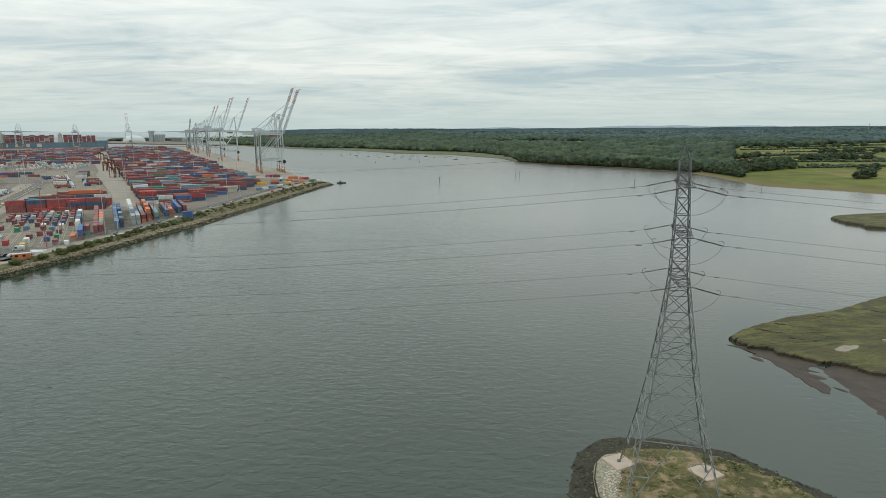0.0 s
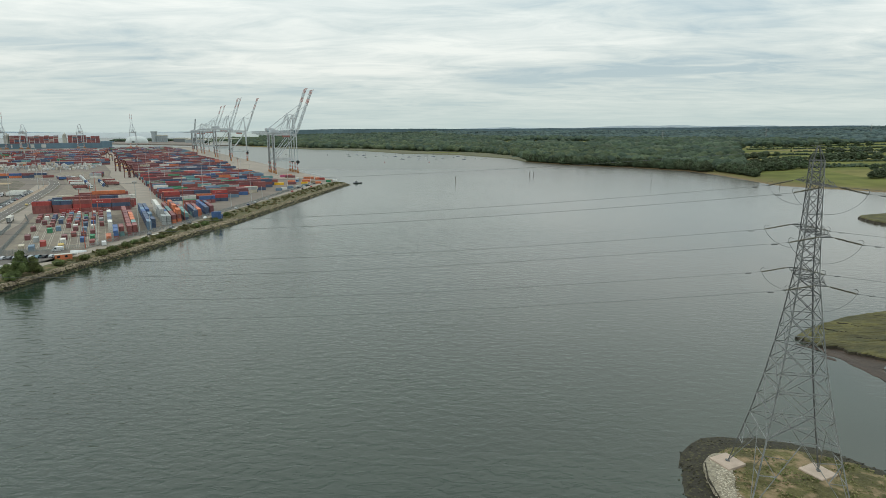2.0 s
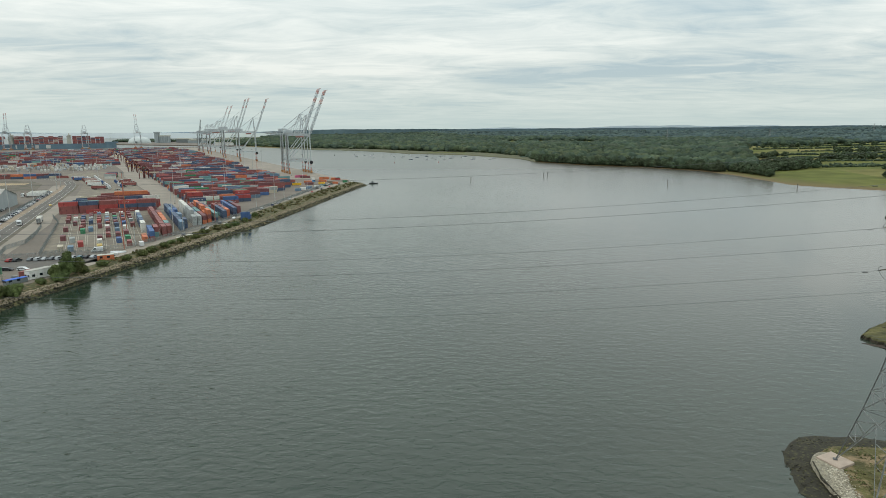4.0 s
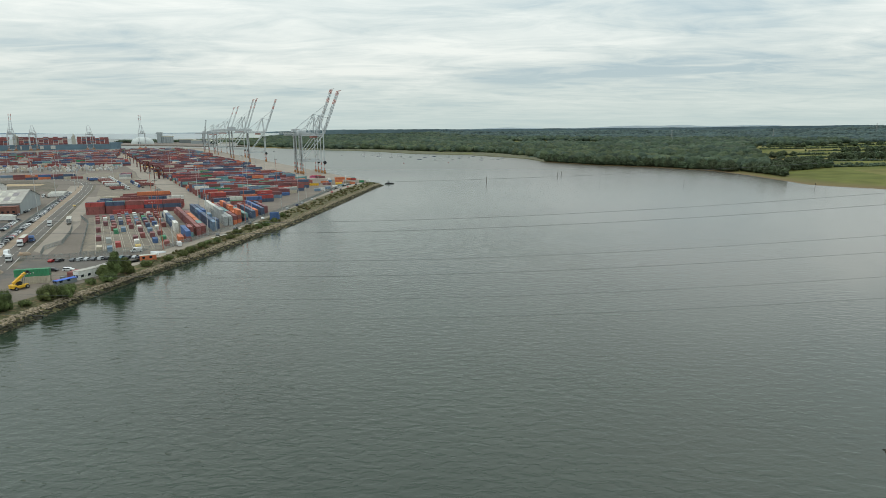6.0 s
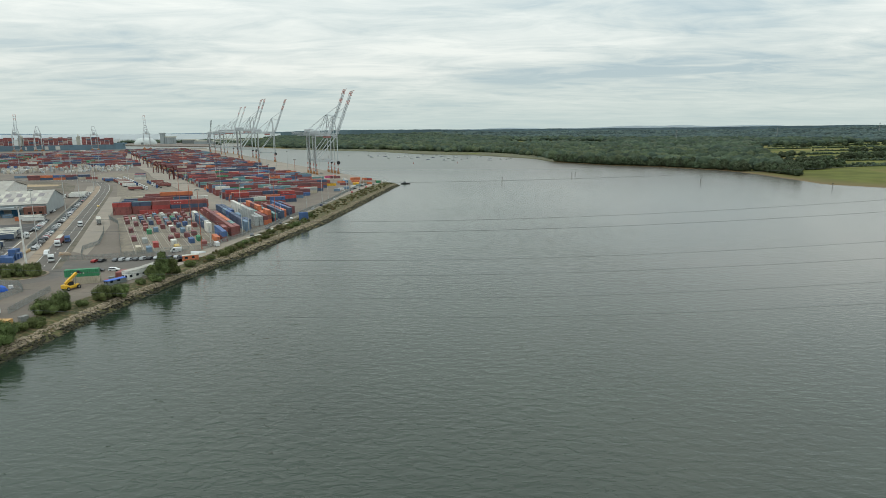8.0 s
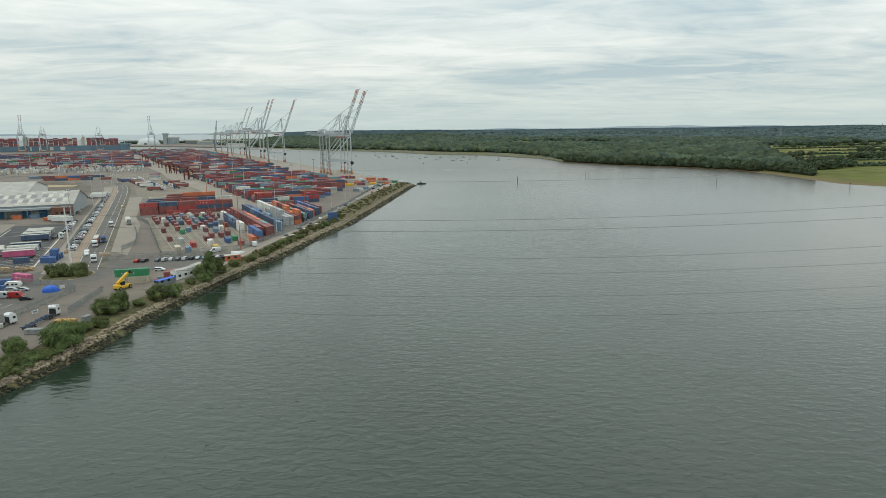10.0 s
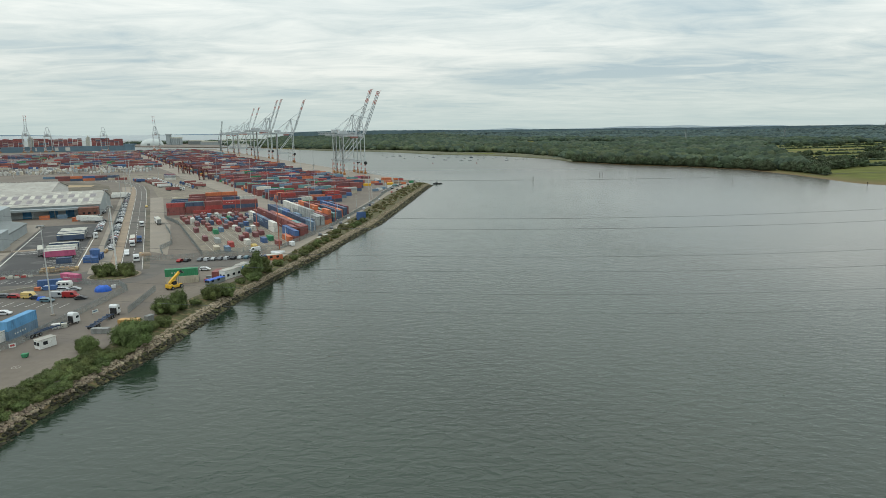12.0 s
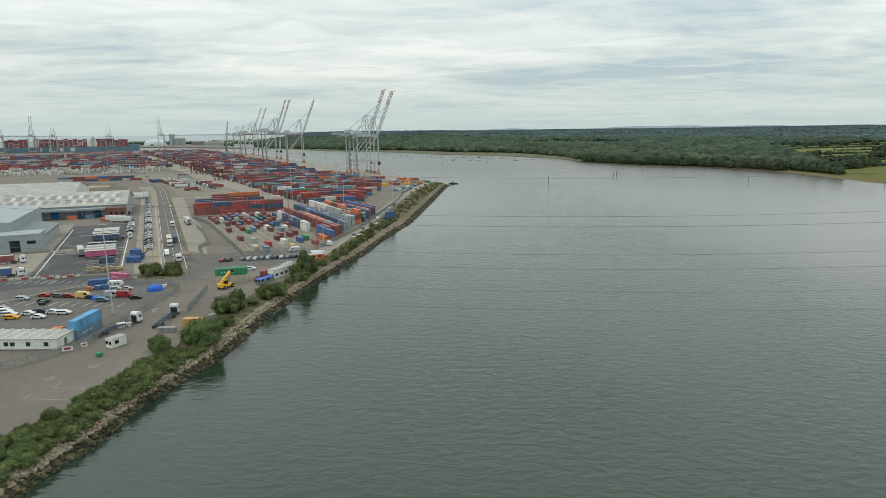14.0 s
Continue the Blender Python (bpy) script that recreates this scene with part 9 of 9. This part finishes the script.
# ---------------------------------------------------------------- far pylons and refinery
def far_pylon(x, y, h):
    root = thing("pylon", pose(x, y, far_ground_z(x, y), 0, 0, 30), "distant grey lattice pylon above the woods", "pylon", "distant pylons")
    b = Build()
    for sx, sy in ((-1, -1), (1, -1), (1, 1), (-1, 1)):
        b.beam((sx * 4, sy * 4, 0), (sx * 0.9, sy * 0.9, h * 0.62), 0.5).beam((sx * 0.9, sy * 0.9, h * 0.62), (0, 0, h), 0.4)
    for k in range(6):
        z0, z1 = h * 0.1 * k, h * 0.1 * (k + 1)
        w0, w1 = 4 - 3.1 * z0 / (h * 0.62), 4 - 3.1 * z1 / (h * 0.62)
        for s in (-1, 1):
            b.beam((-w0, s * w0, z0), (w1, s * w1, z1), 0.3).beam((w0, s * w0, z0), (-w1, s * w1, z1), 0.3)
    part("tower", b, M["galv"], root)
    for q in (0.62, 0.76, 0.9):
        part("crossarm", Build().beam((-7, 0, h * q), (7, 0, h * q), 0.5, 0.5).beam((-7, 0, h * q), (0, 0, h * q + 2), 0.3).beam((7, 0, h * q), (0, 0, h * q + 2), 0.3), M["galv"], root)


for _a in ((790, 2200, 48), (2050, 2900, 50), (2250, 3050, 50), (1330, 2500, 48)):
    far_pylon(*_a)


def refinery():
    root = thing("refinery", pose(0, 0, 0), "faint refinery chimneys and columns on the horizon", "refinery")
    # columns and chimneys take the pale hill colour, so haze is painted on them
    for k in range(22):
        x = -1150 + k * 13 + rnd.uniform(-6, 6)
        h = rnd.choice((86, 90, 94, 100, 106))
        part("column", Build().tube((x, 4870, 0), (x, 4870, h), rnd.uniform(1.4, 2.8), 8), M["hill"], root)
    for x, h in ((-862, 138), (-1098, 128), (-1010, 112), (-1125, 110)):
        part("chimney", Build().tube((x, 4870, 0), (x, 4870, h), 2.8, 10, 1.8), M["hill"], root)


refinery()


# ---------------------------------------------------------------- rough growth on the pylon's island
def island_growth():
    g = np.random.default_rng(21)
    n = len(ISLE_TOP)
    cx, cy = sum(p[0] for p in ISLE_TOP) / n, sum(p[1] for p in ISLE_TOP) / n
    v, f, wv, wf = [], [], [], []
    for k in range(6400):
        o = ISLE_TOP[int(g.integers(n))]
        s = math.sqrt(g.uniform(0.02, 1.0))
        x, y = cx + (o[0] - cx) * s + g.uniform(-1, 1), cy + (o[1] - cy) * s + g.uniform(-1, 1)
        if x < 33.5 and y > 82 or noise.noise((x * 0.25, y * 0.25, 4.0)) < -0.12:
            continue
        z = float(np.interp(s, [0, 0.4, 0.7, 0.9, 0.96, 1.0], [1.5, 1.5, 1.4, 1.2, 1.0, 0.75])) + noise.noise((x * 0.4, y * 0.4, 2.0)) * 0.35 - 0.08
        h = g.uniform(0.07, 0.19) * (1.6 if noise.noise((x * 0.2, y * 0.2, 9.0)) > 0.2 else 1)
        for j in range(3):
            a = g.uniform(0, 6.28)
            c, q = math.cos(a) * h * 0.8, math.sin(a) * h * 0.8
            b = len(v)
            t = g.uniform(0.7, 1.8)
            v += [(x - c, y - q, z), (x + c, y + q, z), (x + c * 1.2 - q * t, y + q * 1.2 + c * t, z + h), (x - c * 1.1 - q * t, y - q * 1.1 + c * t, z + h * 0.8)]
            f.append((b, b + 1, b + 2, b + 3))
    sv, sf = [], []
    for k in range(1300):
        t = g.uniform(0, 1)
        x = float(np.interp(t, [0, 0.35, 0.7, 1], [28.2, 29.2, 31.2, 33.2])) + g.normal() * 1.0
        y = 85 + 19 * t + g.normal() * 0.5
        r = g.uniform(0.08, 0.24)
        j, n = 1 + g.uniform(-0.3, 0.3, (len(ICO1[0]), 1)), len(sv)
        sv += (ICO1[0] * j * np.array([r, r * 0.8, r * 0.5]) + np.array([x, y, 1.36 + 0.1 * math.sin(3 * t)])).tolist()
        sf += (ICO1[1] + n).tolist()
    me = bpy.data.meshes.new("shingle_stones")
    me.from_pydata(sv, [], sf)
    me.materials.append(M["pale_stone"])
    thing("shingle_stones", pose(0, 0, 0), "loose pale stones on the island's shingle strip", "stones", kind="stuff", b=me)
    me = bpy.data.meshes.new("grass_tufts")
    me.from_pydata(v, [], f)
    me.materials.append(M["tuft"])
    thing("grass_tufts", pose(0, 0, 0), "rough green and straw-coloured grass on the island", "grass", kind="stuff", b=me)
    bv, bf = ICO1
    edge = blob_outline(ISLE, 8, 1.0, 1)
    ex, ey = sum(p[0] for p in edge) / len(edge), sum(p[1] for p in edge) / len(edge)
    for k in range(900):
        o = edge[int(g.integers(len(edge)))]
        s = g.uniform(0.91, 1.035)
        x, y = ex + (o[0] - ex) * s + g.uniform(-0.6, 0.6), ey + (o[1] - ey) * s + g.uniform(-0.6, 0.6)
        z = float(np.interp(s, [0.9, 0.96, 1.035], [0.52, 0.35, 0.0]))
        r = g.uniform(0.10, 0.26)
        b = len(wv)
        j = 1 + g.uniform(-0.3, 0.3, (len(bv), 1))
        wv += (bv * j * np.array([r, r * 0.8, r * 0.5]) + np.array([x, y, z])).tolist()
        wf += (bf + b).tolist()
    me = bpy.data.meshes.new("weedy_stones")
    me.from_pydata(wv, [], wf)
    me.materials.append(M["weed_rock"])
    thing("weedy_stones", pose(0, 0, 0), "dark weed-covered stones round the island shore", "stones", kind="stuff", b=me)


island_growth()


# ---------------------------------------------------------------- plan positions shifted to fit the camera's view
ROLL_FIT, PITCH_FIT = radians(0.45), radians(0.08)     # change of the camera's roll and pitch that the plan positions must follow


def view_fitted(x, y):
    """Places of the plan, as arrays, moved along the camera's rays to fit its changed roll and pitch."""
    # ox: the camera's x while each part of the plan is in sight
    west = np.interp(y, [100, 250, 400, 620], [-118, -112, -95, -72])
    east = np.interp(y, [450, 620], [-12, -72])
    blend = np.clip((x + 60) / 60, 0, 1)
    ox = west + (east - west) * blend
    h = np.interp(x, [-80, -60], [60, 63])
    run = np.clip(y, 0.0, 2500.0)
    k = h / (h + ROLL_FIT * np.clip(x - ox, -700.0, 900.0) - PITCH_FIT * run)
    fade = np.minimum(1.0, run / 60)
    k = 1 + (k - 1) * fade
    return ox + (x - ox) * k - ROLL_FIT * h * fade, y * k


def fit_to_view(ob):
    """Moves a thing, turned with its surroundings, or bends a large sheet of the ground, to fit the view."""
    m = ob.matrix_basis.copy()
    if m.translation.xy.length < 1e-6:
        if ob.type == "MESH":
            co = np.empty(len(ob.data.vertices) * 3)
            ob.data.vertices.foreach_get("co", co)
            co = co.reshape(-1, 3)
            co[:, 0], co[:, 1] = view_fitted(co[:, 0].copy(), co[:, 1].copy())
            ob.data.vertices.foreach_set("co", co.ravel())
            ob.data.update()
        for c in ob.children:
            fit_to_view(c)
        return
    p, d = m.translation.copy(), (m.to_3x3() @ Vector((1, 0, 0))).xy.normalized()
    nx, ny = view_fitted(np.array([p.x, p.x + d.x]), np.array([p.y, p.y + d.y]))
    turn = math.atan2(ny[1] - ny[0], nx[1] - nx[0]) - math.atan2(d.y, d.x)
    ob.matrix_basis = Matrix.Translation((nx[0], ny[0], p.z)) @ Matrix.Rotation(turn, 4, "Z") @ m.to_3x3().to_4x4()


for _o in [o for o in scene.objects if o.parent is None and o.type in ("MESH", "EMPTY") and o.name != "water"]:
    fit_to_view(_o)
